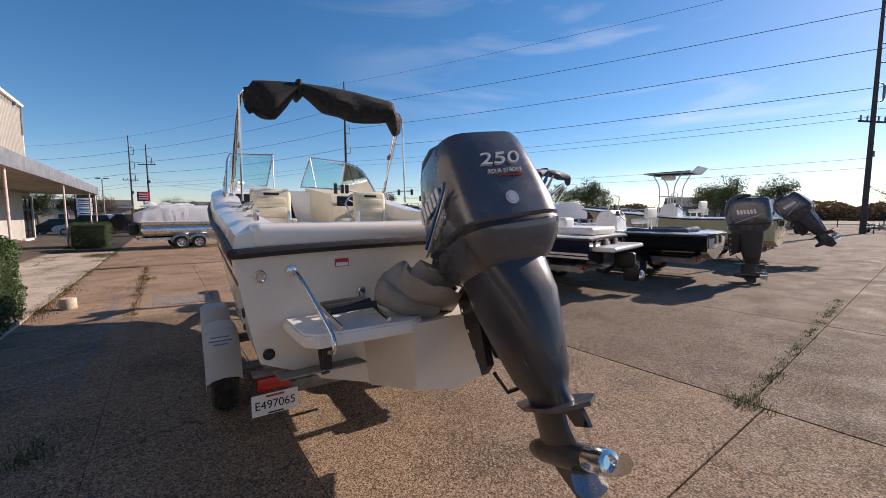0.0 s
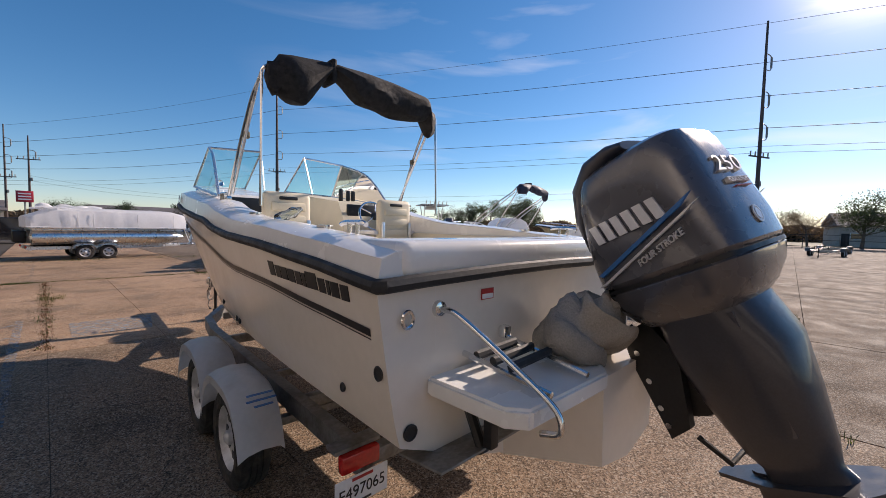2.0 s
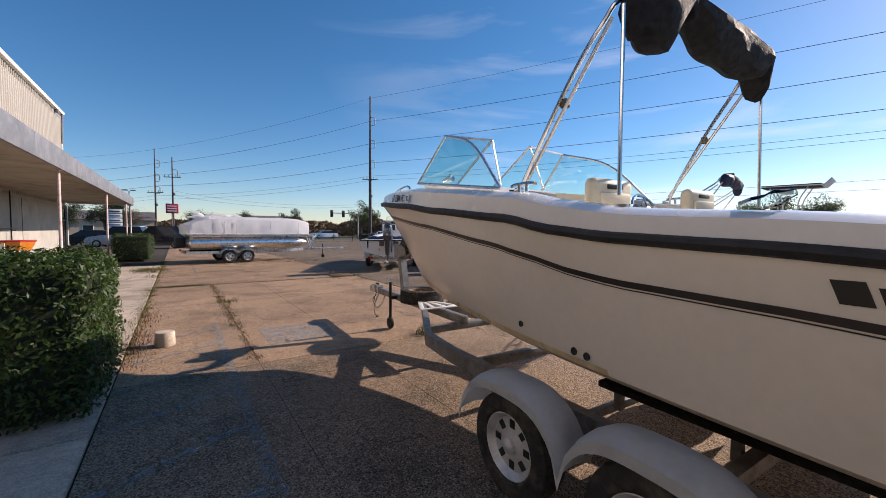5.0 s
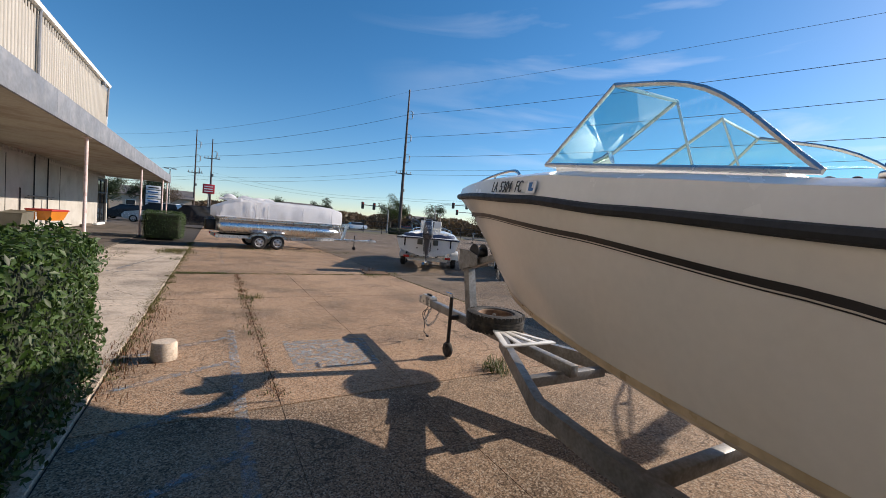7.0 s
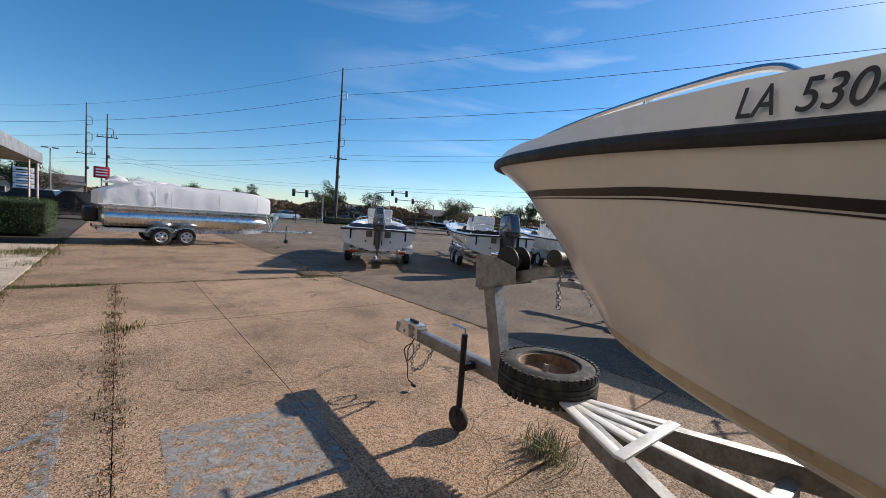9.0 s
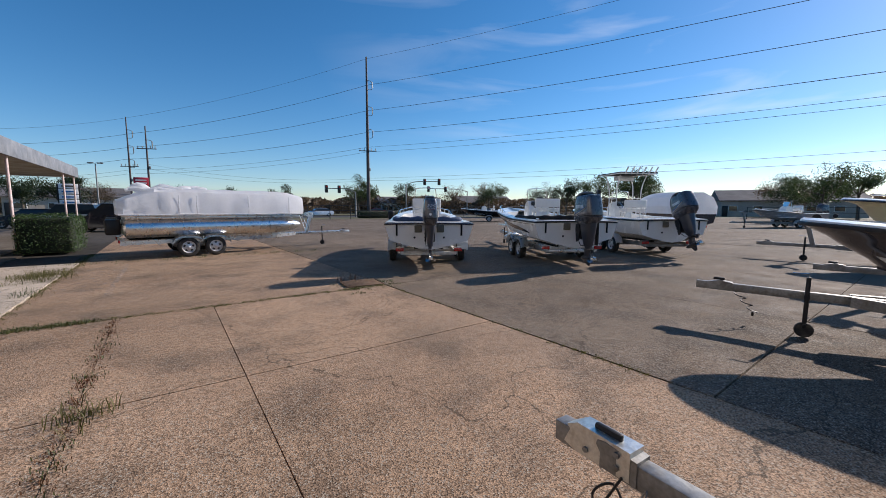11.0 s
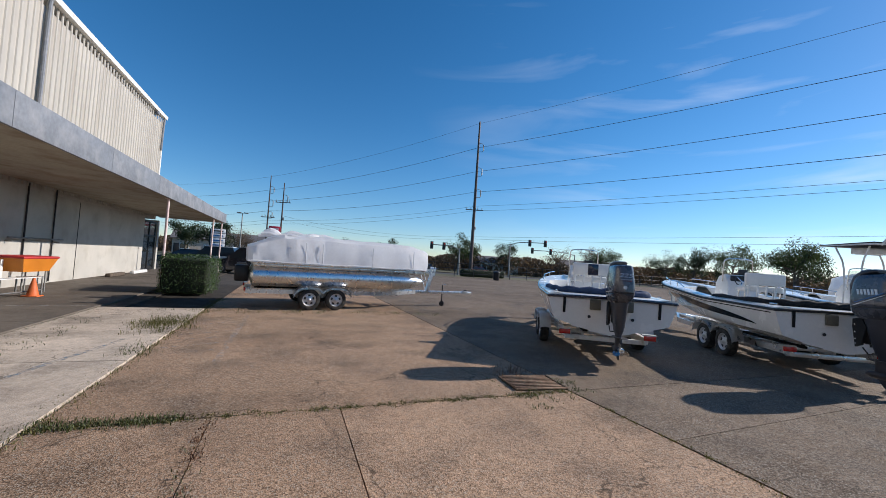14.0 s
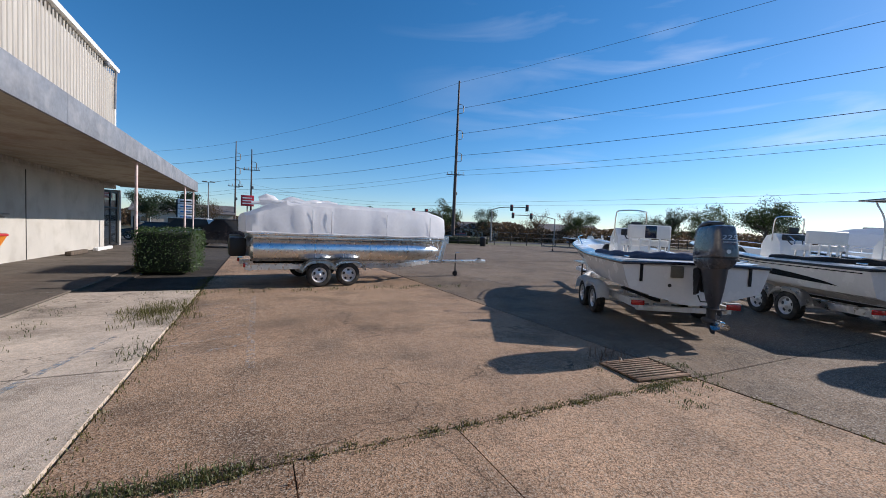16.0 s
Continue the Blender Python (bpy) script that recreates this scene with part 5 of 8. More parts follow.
    # bow rail, horn light and registration
    for sx in (-1, 1):
        pts = [main.at(s, 1.0) + Vector((0, 0, 0)) for s in (0.728, 0.745, 0.80, 0.86, 0.91, 0.95)]
        P = []
        for i, p in enumerate(pts):
            h = rise(p.y) + (0.01 if i in (0,) else 0.055 if i in (1, 2, 3) else 0.04 if i == 4 else 0.012)
            P.append(Vector(((p.x + 0.2) * (-sx), p.y, p.z + h)) if p.x < -0.2 else Vector((0, p.y, p.z + h)))
        br = part("bow_rail", tube(B(), smooth_path(P, 6), 0.013), STEEL, b, "low stainless bow rail")
        for i in (2, 4):
            p = P[i]
            part("rail_stanchion", tube(B(), [p, p + Vector((0, 0, -0.065))], 0.011), STEEL, br)
    part("bow_light", lathe(B(), [(0.035, 0), (0.04, 0.03), (0.03, 0.05), (0.001, 0.055)], 14, pose(0, 7.05, 2.14)), BLACKM, b)
    part("horn", lathe(B(), [(0.03, -0.06), (0.03, 0.0), (0.045, 0.05), (0.04, 0.052), (0.001, 0.03)], 16, pose(-0.72, 4.55, 2.2, 70, 0, 20)), STEEL, b)
    for sd in (-1, 1):
        ya, yb = (5.45, 4.93)
        def cap_pt(y, f):
            s = y / 7.33
            p = main.at(s, 1.0)
            bb = -p.x
            inn = bb - min(0.08 + 0.05 * max(0, s - 0.35) / 0.4, bb * 0.45)
            h = rise(p.y)
            return Vector((-(bb - 0.022 * f) - 0.002, p.y, p.z + h * 0.82 * f))
        a, c = cap_pt(ya, 0.5), cap_pt(yb, 0.5)
        up = cap_pt(4.9, 0.9) - cap_pt(4.9, 0.1)
        if sd < 0:
            o, xdir, upv = (a + c) / 2, c - a, up
        else:
            a, c = Vector((-a.x, a.y, a.z)), Vector((-c.x, c.y, c.z)); up = Vector((-up.x, up.y, up.z))
            o, xdir, upv = (a + c) / 2, a - c, up
        out = xdir.cross(upv).normalized() * 0.012
        for word, at, wide in (("LA", -0.205, 0.09), ("5304", -0.02, 0.19), ("FC", 0.19, 0.1)):
            text_part("registration", word, 0.115, frame_m(o + out + xdir.normalized() * at, xdir, upv), LETTER, b, "dark slanted registration characters", 0.15, 0.002, fit=wide)
        st = o + xdir.normalized() * 0.37 + out
        part("state_sticker", box(B(), (0, 0, 0), (0.115, 0.08, 0.004), 0, frame_m(st, xdir, upv)), WHITE, b)
        part("sticker_mark", loft(B(), [[frame_m(st, xdir, upv) @ Vector((x, y, z)) for x, y in ((-0.03, 0.028), (0.012, 0.028), (0.008, -0.004), (0.036, -0.012), (0.03, -0.028), (-0.026, -0.026))] for z in (0.001, 0.005)]), BLUEP, b)
    return b


main_boat()
outboard(NEAR @ pose(0.2, -0.46, 1.22), 0.9, -25, -9, "250", "tilted graphite grey 250 outboard motor on the near boat", lean=-7, cs=0.97, cl=0.8, cowl_w=0.37)


def bimini(m, half, y_foot, z_foot, y_top, z_top, fold, material, label, lean=0.25, n_lobe=3, bundle=0.13):
    """A folded bimini top: two raised bows and a bundled canvas boot hung from them."""
    ob = thing("bimini_top", m, label, "bimini top")
    bow = [(-half - 0.06, y_foot, z_foot), (-half - 0.02, y_foot + (y_top - y_foot) * 0.5, z_foot + (z_top - z_foot) * 0.55), (-half + 0.02, y_top - 0.1 * (1 if y_top > y_foot else -1), z_top - 0.14), (-half + 0.14, y_top, z_top), (0, y_top, z_top + 0.07), (half - 0.14, y_top, z_top), (half - 0.02, y_top - 0.1 * (1 if y_top > y_foot else -1), z_top - 0.14), (half + 0.02, y_foot + (y_top - y_foot) * 0.5, z_foot + (z_top - z_foot) * 0.55), (half + 0.06, y_foot, z_foot)]
    main_bow = part("main_bow", tube(B(), smooth_path(bow, 6), 0.014, 8), STEEL, ob, "stainless tube bow")
    for sx in (-1, 1):
        part("aft_strut", tube(B(), [(sx * (half + 0.02), y_foot - 0.75, z_foot - 0.08), (sx * (half - 0.0), y_top - 0.05, z_top - 0.1)], 0.012), STEEL, ob)
        part("second_bow", tube(B(), [(sx * (half + 0.03), y_foot - 0.03, z_foot + 0.05), (sx * (half + 0.0), y_top + 0.02, z_top - 0.14)], 0.012), ALU, ob)
        part("bow_hinge", box(B(), (sx * (half + 0.06), y_foot, z_foot), (0.05, 0.07, 0.05), 0.012), STEEL, ob)
        part("strap_clip", box(B(), (sx * (half + 0.0), (y_foot + y_top) / 2, (z_foot + z_top) / 2), (0.05, 0.05, 0.06), 0.012), TAN, ob)
    # boot: two sagging swags, gathered at a strap
    bm = B()
    N = 44
    rings = []
    for i in range(N + 1):
        t = i / N
        x = -half + 0.04 + (2 * half - 0.08) * t
        g = abs(t - 0.3)
        pinch = min(1, 0.35 + g * 4.5)
        endp = min(1, 0.42 + min(t, 1 - t) * 6)
        sag = fold * (0.45 + 0.55 * math.sin(math.pi * (t / 0.3 if t < 0.3 else (t - 0.3) / 0.7)) ** 0.8) * pinch
        if t < 0.28:
            sag *= 1.25
        if t > 0.93:
            sag *= 1.5
        dep = bundle * (0.6 + 0.4 * pinch) * endp
        zt = z_top + 0.045 + 0.07 * (1 - (2 * t - 1) ** 2) - (0.09 if t > .95 else 0) - (0.06 if t < .03 else 0)
        ring = []
        for k in range(16):
            a = k * math.tau / 16
            wob = 1 + 0.05 * math.sin(5 * a + 17 * t) + 0.03 * math.sin(31 * t + 2 * a)
            zz = zt - sag / 2 - 0.02 + math.cos(a) * (sag / 2 + 0.02) * (1 if math.cos(a) > 0 else wob)
            ring.append(Vector((x + 0.006 * math.sin(a * 3 + 23 * t), y_top - 0.03 - dep * 0.35 + math.sin(a) * dep * wob, zz)))
        rings.append(ring)
    loft(bm, rings)
    part("canvas_boot", bm, material, ob, sharp=30)
    part("boot_strap", box(B(), (-half + 0.04 + (2 * half - 0.08) * 0.3, y_top - 0.05, z_top + 0.03), (0.05, bundle * 1.7, 0.2), 0.02), material, ob)
    return ob


bimini(NEAR @ pose(0.03, 0, 0), 0.9, 2.78, 1.97, 2.1, 3.03, 0.29, CANVAS, "folded black canvas bimini on stainless bows above the near boat")
tr = trailer(NEAR @ pose(0, 0.55, 0), 7.14, 1.14, (1.06, 1.96), 2.35, 0.5, 0.335, FEND, GALV, "E497065", "galvanised tandem boat trailer with white fenders under the near boat", 8, winch_fwd=0.25)
# spare tyre, white step plates, chains
sp_m = pose(0.12, 5.58, 0.64, 0, 90, 0)
spare = wheel(sp_m @ pose(0, 0, 0, 0, 180, 0), 0.35, 0.2, tr, 5, RUSTRIM, "spare_wheel")
lugs = B()
for k in range(44):
    a = 360 * k / 44
    box(lugs, (-0.075, 0, 0.337), (0.05, 0.03, 0.02), 0, pose(0, 0, 0, a))
    box(lugs, (0.075, 0, 0.337), (0.05, 0.03, 0.02), 0, pose(0, 0, 0, a + 4))
tagged(part("tread_lugs", lugs, TYRE, spare), kind="stuff")
part("spare_bracket", tube(B(), [(0.05, 5.58, 0.5), (0.1, 5.58, 0.72)], 0.02), GALV, tr)
for a, c in (((-0.33, 4.8, 0.57), (0.33, 4.8, 0.57)), ((-0.3, 4.8, 0.565), (-0.05, 5.34, 0.575)), ((0.3, 4.8, 0.565), (0.05, 5.34, 0.575)), ((-0.1, 4.8, 0.565), (-0.02, 5.34, 0.572)), ((0.1, 4.8, 0.565), (0.02, 5.34, 0.572))):
    d = Vector(c) - Vector(a)
    part("step_bar", box(B(), (0, d.length / 2, 0.02), (0.065, d.length, 0.02), 0.006, frame_m(Vector(a), d.cross(Vector((0, 0, 1))), d)), PAINTED, tr)
steps_chain(tr, [(-0.06, 6.94, 0.5), (-0.12, 6.97, 0.32), (-0.1, 6.95, 0.22), (-0.02, 6.89, 0.3), (0.0, 6.79, 0.48)])
steps_chain(tr, [(0.02, 5.47, 1.44), (0.03, 5.49, 1.28), (0.02, 5.47, 1.16)])
for sx in (-1,):
    for k, (dy, w) in enumerate(((0, 0.1), (0.035, 0.16), (0.07, 0.14))):
        part("fender_decal", box(B(), (-1.19, 0.52 + dy, 0.735 + 0.02 * k), (w, 0.02, 0.004), 0, Matrix()), BLUEP, tr)

part("coupler_hood", loft(B(), [[(x, 7.02, z) for x, z in ((-.055, .49), (.055, .49), (.055, .63), (-.055, .63))], [(x, 7.3, z) for x, z in ((-.06, .49), (.06, .49), (.05, .635), (-.05, .635))], [(x, 7.38, z) for x, z in ((-.045, .5), (.045, .5), (.035, .585), (-.035, .585))]]), ZINC, tr, "bright zinc-plated coupler")
for y, z in ((7.08, 0.53), (7.08, 0.59), (7.24, 0.53)):
    part("coupler_bolt", lathe(B(), [(0.014, -0.006), (0.014, 0.012), (0.001, 0.012)], 8, pose(-0.062, y, z), "x"), GALV, tr)
part("wiring_harness", tube(B(), smooth_path([(-0.06, 7.05, 0.5), (-0.09, 7.1, 0.38), (-0.05, 7.16, 0.3), (-0.1, 7.08, 0.27), (-0.08, 7.02, 0.36), (-0.04, 7.1, 0.43), (-0.09, 7.17, 0.36), (-0.07, 7.12, 0.2), (-0.1, 7.06, 0.1), (-0.08, 7.0, 0.06)], 6), 0.006, 6), BRACKET, tr, "dangling trailer wiring")
part("wiring_plug", box(B(), (-0.08, 6.98, 0.05), (0.03, 0.06, 0.025), 0.006), BRACKET, tr)

# ---- the other boats on the lot ----


def t_top(m, label, dark=CANVAS):
    ob = thing("t_top", m, label, "hardtop")
    for sx in (-1, 1):
        part("leg", tube(B(), smooth_path([(sx * 0.5, -0.3, 0), (sx * 0.52, -0.25, 1.45), (sx * 0.55, -0.5, 2.1)], 5), 0.022), PAINTED, ob)
        part("leg", tube(B(), smooth_path([(sx * 0.5, 0.35, 0), (sx * 0.52, 0.3, 1.45), (sx * 0.55, 0.55, 2.1)], 5), 0.022), PAINTED, ob)
        part("cross_tube", tube(B(), [(sx * 0.52, -0.27, 1.2), (sx * 0.52, 0.32, 1.2)], 0.018), PAINTED, ob)
    part("top_frame", tube(B(), [(-0.75, -0.85, 2.13), (0.75, -0.85, 2.13), (0.75, 0.85, 2.16), (-0.75, 0.85, 2.16)], 0.025, 8, True), PAINTED, ob)
    part("canvas_top", box(B(), (0, 0, 2.17), (1.54, 1.72, 0.035), 0.015), dark, ob)
    part("electronics_box", box(B(), (0, 0.15, 2.0), (0.7, 0.35, 0.18), 0.03), PAINTED, ob)
    for k in range(6):
        part("rod_rocket", tube(B(), [(-0.6 + 0.24 * k, -0.88, 2.1), (-0.6 + 0.24 * k, -1.1, 2.35)], 0.025), PAINTED, ob)
    return ob


def console(b, y, z, w=0.36, screen=True, seat=True, seat_dark=None):
    c = part("console", loft(B(), [[(-w, y, z), (w, y, z), (w, y + 0.75, z), (-w, y + 0.75, z)], [(-w, y + 0.08, z + 0.72), (w, y + 0.08, z + 0.72), (w * .9, y + 0.7, z + 0.72), (-w * .9, y + 0.7, z + 0.72)], [(-w, y + 0.26, z + 0.95), (w, y + 0.26, z + 0.95), (w * .85, y + 0.6, z + 0.9), (-w * .85, y + 0.6, z + 0.9)]]), GELW, b, "white moulded centre console")
    part("dash", box(B(), (0, y + 0.14, z + 0.83), (w * 1.5, 0.03, 0.2), 0.01, Matrix()), DASH, c)
    wm = pose(-0.05, y + 0.02, z + 0.78, 55)
    sw = part("steering_wheel", tube(B(), [wm @ Vector((0.17 * math.cos(a), 0.17 * math.sin(a), 0)) for a in [k * math.tau / 20 for k in range(20)]], 0.014, 6, True), DASH, c)
    for k in range(3):
        part("wheel_spoke", tube(B(), [wm @ Vector((0, 0, 0)), wm @ Vector((0.17 * math.cos(k * 2.1), 0.17 * math.sin(k * 2.1), 0))], 0.012), STEEL, sw)
    if screen:
        hoop = smooth_path([(-w, y + 0.34, z + 0.75), (-w, y + 0.3, z + 1.25), (-w + 0.1, y + 0.28, z + 1.38), (w - 0.1, y + 0.28, z + 1.38), (w, y + 0.3, z + 1.25), (w, y + 0.34, z + 0.75)], 5)
        part("grab_hoop", tube(B(), hoop, 0.015), STEEL, c)
        g1 = B(); g1.faces.new([g1.verts.new(p) for p in ((-w + .03, y + .4, z + .9), (w - .03, y + .4, z + .9), (w - .06, y + .33, z + 1.32), (-w + .06, y + .33, z + 1.32))])
        o = part("wind_screen", g1, CLEAR, c); o.visible_shadow = False
        part("chart_screen", box(B(), (0.12, y + 0.3, z + 1.03), (0.22, 0.05, 0.16), 0.01), DASH, c)
    if seat:
        s = part("leaning_post", box(B(), (0, y - 0.55, z + 0.62), (0.9, 0.38, 0.14), 0.04, seg=3), VINYLW, b, "white vinyl leaning post seat")
        bk = part("seat_back", box(B(), (0, y - 0.76, z + 0.86), (0.9, 0.09, 0.3), 0.035, seg=3), VINYLW, s)
        if seat_dark:
            part("back_panel", box(B(), (0.02, y - 0.808, z + 0.86), (0.24, 0.012, 0.27), 0.004), seat_dark, bk)
        for sx in (-1, 1):
            part("seat_leg", tube(B(), [(sx * 0.4, y - 0.65, z), (sx * 0.4, y - 0.72, z + 0.9)], 0.018), STEEL, s)
            part("seat_leg", tube(B(), [(sx * 0.4, y - 0.4, z), (sx * 0.4, y - 0.45, z + 0.6)], 0.018), STEEL, s)
        for k in range(5):
            part("rod_holder", tube(B(), [(-0.4 + 0.2 * k, y - 0.82, z + 0.45), (-0.4 + 0.2 * k, y - 0.84, z + 0.72)], 0.022), PAINTED, s)
    return c


def bay_boat(m, L, Bm, z_stern, z_bow, hull_mat, label, rail_mat=None, swoosh=None, top_band=None, sc=True, cov=None, seat_dark=None, deck_mat=None, rails=True, blocks=None, lower=None):
    keel = 0.52
    sh = [(0, z_stern), (L * 0.35, z_stern + 0.02), (L * 0.7, z_stern + (z_bow - z_stern) * 0.55), (L, z_bow)]
    cz = keel + 0.26
    h = Hull(L, Bm, sh, keel, cz, [(keel, L * 0.74), (cz + 0.22, L * 0.87), (z_bow - 0.18, L * 0.945), (z_bow, L)], 3.6, 1.7, 0.88)
    b = thing("motor_boat", m, label, "boat", "boats parked on trailers")
    part("hull", h.shell(40, 7), hull_mat, b, sharp=42)
    part("rub_rail", h.rail(0.02, 0, 1.3, steps=36), rail_mat or RUBBER, b)
    part("deck_cap", h.cap(lambda y: 0.06, 0.2, 0.3, steps=36, fore=0.66), deck_mat or GELW, b, sharp=45)
    part("aft_deck", box(B(), (0, 0.4, z_stern + 0.0), (2 * Bm - 0.5, 0.8, 0.12), 0.03), deck_mat or GELW, b)
    part("cockpit_sole", box(B(), (0, L * 0.4, z_stern - 0.28), (2 * Bm - 0.5, L * 0.62, 0.03)), deck_mat or GELW, b)
    if top_band:
        part("colour_band", h.band(lambda s: 0.72, lambda s: 0.92, 0.003, 0.01, 0.97, 36), top_band, b)
    if lower:
        part("lower_band", h.band(lambda s: 0.0, lambda s: 0.3, 0.003, 0.01, 0.97, 36), lower, b)
    if swoosh:
        part("hull_graphic", h.band(lambda s: 0.25 + 0.35 * max(0, (s - 0.1)) / 0.8, lambda s: 0.25 + 0.35 * max(0, (s - 0.1)) / 0.8 + 0.42 * math.sin(math.pi * min(1, max(0, (s - 0.1) / 0.75))) ** 0.7 * (1 - 0.5 * s), 0.004, 0.1, 0.85, 30), swoosh, b)
        part("hull_line", h.band(lambda s: 0.84, lambda s: 0.88, 0.003, 0.02, 0.95, 30), swoosh, b)
    if blocks:
        for sd in (-1, 1):
            for k in range(7):
                s0, s1 = 0.5 + k * 0.018, 0.5 + k * 0.018 + 0.013
                q = [h.at(s0, 0.6), h.at(s1, 0.6), h.at(s1, 0.78), h.at(s0, 0.78)]
                q = [Vector((p.x * -sd if sd > 0 else p.x, p.y, p.z)) for p in q]
                part("name_block", loft(B(), [[p + Vector((sd * 0.002, 0, 0)) for p in q], [p + Vector((sd * 0.009, 0, 0)) for p in q]]), blocks, b)
    if sc:
        console(b, L * 0.42, z_stern - 0.28, seat_dark=seat_dark)
    if rails:
        for sd in (-1, 1):
            P = [h.at(s, 1) + Vector((0.14, 0, 0.2 if 0.6 < s < 0.95 else 0.1)) for s in (0.56, 0.64, 0.74, 0.84, 0.92)]
            P = [Vector((p.x * -sd, p.y, p.z)) for p in P]
            rl = part("side_rail", tube(B(), smooth_path(P, 4), 0.013), STEEL, b)
            for p in P[1:4]:
                part("stanchion", tube(B(), [p, p + Vector((0, 0, -0.15))], 0.01), STEEL, rl)
    for sd in (-1, 1):
        part("cleat", tube(B(), [(sd * (Bm - 0.2), 0.25, z_stern + 0.1), (sd * (Bm - 0.2), 0.45, z_stern + 0.1)], 0.012), STEEL, b)
        part("tie_strap", box(B(), (sd * (Bm - 0.32), -0.015, z_stern - 0.16), (0.05, 0.012, 0.3), 0.002), CANVAS, b)
        part("transom_drain", lathe(B(), [(0.03, 0), (0.03, 0.01), (0.001, 0.006)], 12, pose(sd * 0.4, -0.003, 0.86, 90)), RUBBER, b)
        part("jack_plate", box(B(), (sd * 0.3, -0.03, z_stern - 0.12), (0.2, 0.06, 0.2), 0.015), TAN, b)
    if cov:
        P = smooth_path([(-Bm + 0.22, L * 0.34, z_stern + 0.08), (-Bm + 0.3, 0.75, z_stern + 0.1), (-0.3, 0.55, z_stern + 0.12), (0.3, 0.55, z_stern + 0.12), (Bm - 0.3, 0.75, z_stern + 0.1), (Bm - 0.22, L * 0.34, z_stern + 0.08)], 6)
        part("rolled_cover", tube(B(), P, [0.075 + 0.018 * math.sin(i * 1.7) for i in range(len(P))], 10), cov, b, "rolled canvas along the coaming")
    return b, h


def park(x, y, head):
    return pose(x, y, 0, 0, 0, -head)


# three boats beyond the walk, sterns towards the lot
mb = park(5.52, 18.88, 31)
bay_boat(mb, 6.3, 1.2, 1.22, 1.52, GELW, "white bay boat with navy trim and rolled blue cover", NAVY, None, None, True, BLUECOV, NAVY, blocks=NAVY)
outboard(mb @ pose(0, -0.24, 1.14), 0.77, -3, 0, "225", "upright grey 225 outboard on the white bay boat", "FOUR STROKE", False, 0.25)
trailer(mb @ pose(0, 0.25, 0), 7.2, 1.05, (1.5, 2.33), 2.0, 0.44, 0.31, FEND, PAINTED, "", "white-painted tandem trailer under the white bay boat", 5, "boat trailers", RIM)
mb = park(9.4, 17.0, 29)
bay_boat(mb, 7.2, 1.25, 1.26, 1.6, GELW, "white bay boat with a black side graphic", RUBBER, BLACKG, None, True, CANVAS, None, blocks=LETTER)
outboard(mb @ pose(0, -0.3, 1.17), 0.88, -3, 6, "", "dark grey outboard motor on the black-striped bay boat", bars=True, cowl_w=0.29)
trailer(mb @ pose(0, 0.25, 0), 7.8, 1.05, (1.55, 2.4), 2.0, 0.44, 0.32, ALU, ALU, "", "aluminium tandem trailer under the black-striped bay boat", 5, "boat trailers", RIM)
part_pole = thing("power_pole_anchor", mb @ pose(0.55, -0.15, 0.6), "black shallow-water anchor folded upright on the transom", "anchor pole")
part("anchor_arm", box(B(), (0, 0, 0.8), (0.08, 0.12, 1.6), 0.03), BRACKET, part_pole)
part("anchor_spike", tube(B(), [(0, -0.09, 0.1), (0, -0.09, 1.55)], 0.014), BRACKET, part_pole)
mb = park(13.6, 16.2, 29)
bay_boat(mb, 7.0, 1.25, 1.26, 1.58, GELW, "white centre console bay boat with a hardtop", RUBBER, None, None, True, None, None)
t_top(mb @ pose(0, 2.9, 0.87), "white pipe hardtop with rod holders", CANVAS)
outboard(mb @ pose(0, -0.3, 1.22), 0.88, -24, 0, "", "tilted dark outboard on the hardtop bay boat", bars=True, cowl_w=0.28)
trailer(mb @ pose(0, 0.25, 0), 7.8, 1.05, (1.55, 2.4), 2.0, 0.44, 0.32, FEND, GALV, "", "galvanised trailer under the hardtop bay boat", 5, "boat trailers", RIM)

# row beside the near boat
mb = park(7.8, 6.0, -12)
chb, chh = bay_boat(mb, 5.7, 1.2, 1.2, 1.5, NAVY, "navy-hulled bowrider with white stern seating", RUBBER, None, None, False, None, None, rails=False, lower=GELW)
part("swim_platform", box(B(), (0, -0.22, 1.0), (2.0, 0.5, 0.1), 0.045, seg=3), GELW, chb)
part("sun_pad", box(B(), (0, 0.55, 1.36), (1.5, 0.9, 0.16), 0.06, seg=3), VINYLW, chb)
for sx in (-1, 1):
    part("stern_seat", box(B(), (sx * 0.6, 1.4, 1.4), (0.55, 0.4, 0.5), 0.08, seg=3), VINYLW, chb)
    g1 = B(); g1.faces.new([g1.verts.new(p) for p in ((sx * 1.0, 2.6, 1.35), (sx * 0.95, 3.6, 1.45), (sx * 0.72, 3.3, 1.9), (sx * 0.88, 2.9, 1.72))])
    o = part("screen_pane", g1, WS, chb); o.visible_shadow = False
    g1 = B(); g1.faces.new([g1.verts.new(p) for p in ((sx * 0.95, 3.6, 1.45), (sx * 0.1, 3.9, 1.5), (sx * 0.1, 3.45, 1.92), (sx * 0.72, 3.3, 1.9))])
    o = part("screen_pane", g1, WS, chb); o.visible_shadow = False
    part("screen_frame", tube(B(), [(sx * 1.0, 2.6, 1.35), (sx * 0.88, 2.9, 1.72), (sx * 0.72, 3.3, 1.9), (sx * 0.1, 3.45, 1.92)], 0.014), ALU, chb)
dv = part("sterndrive", box(B(), (0, -0.35, 0.72), (0.2, 0.45, 0.35), 0.07, seg=3), BRACKET, chb)
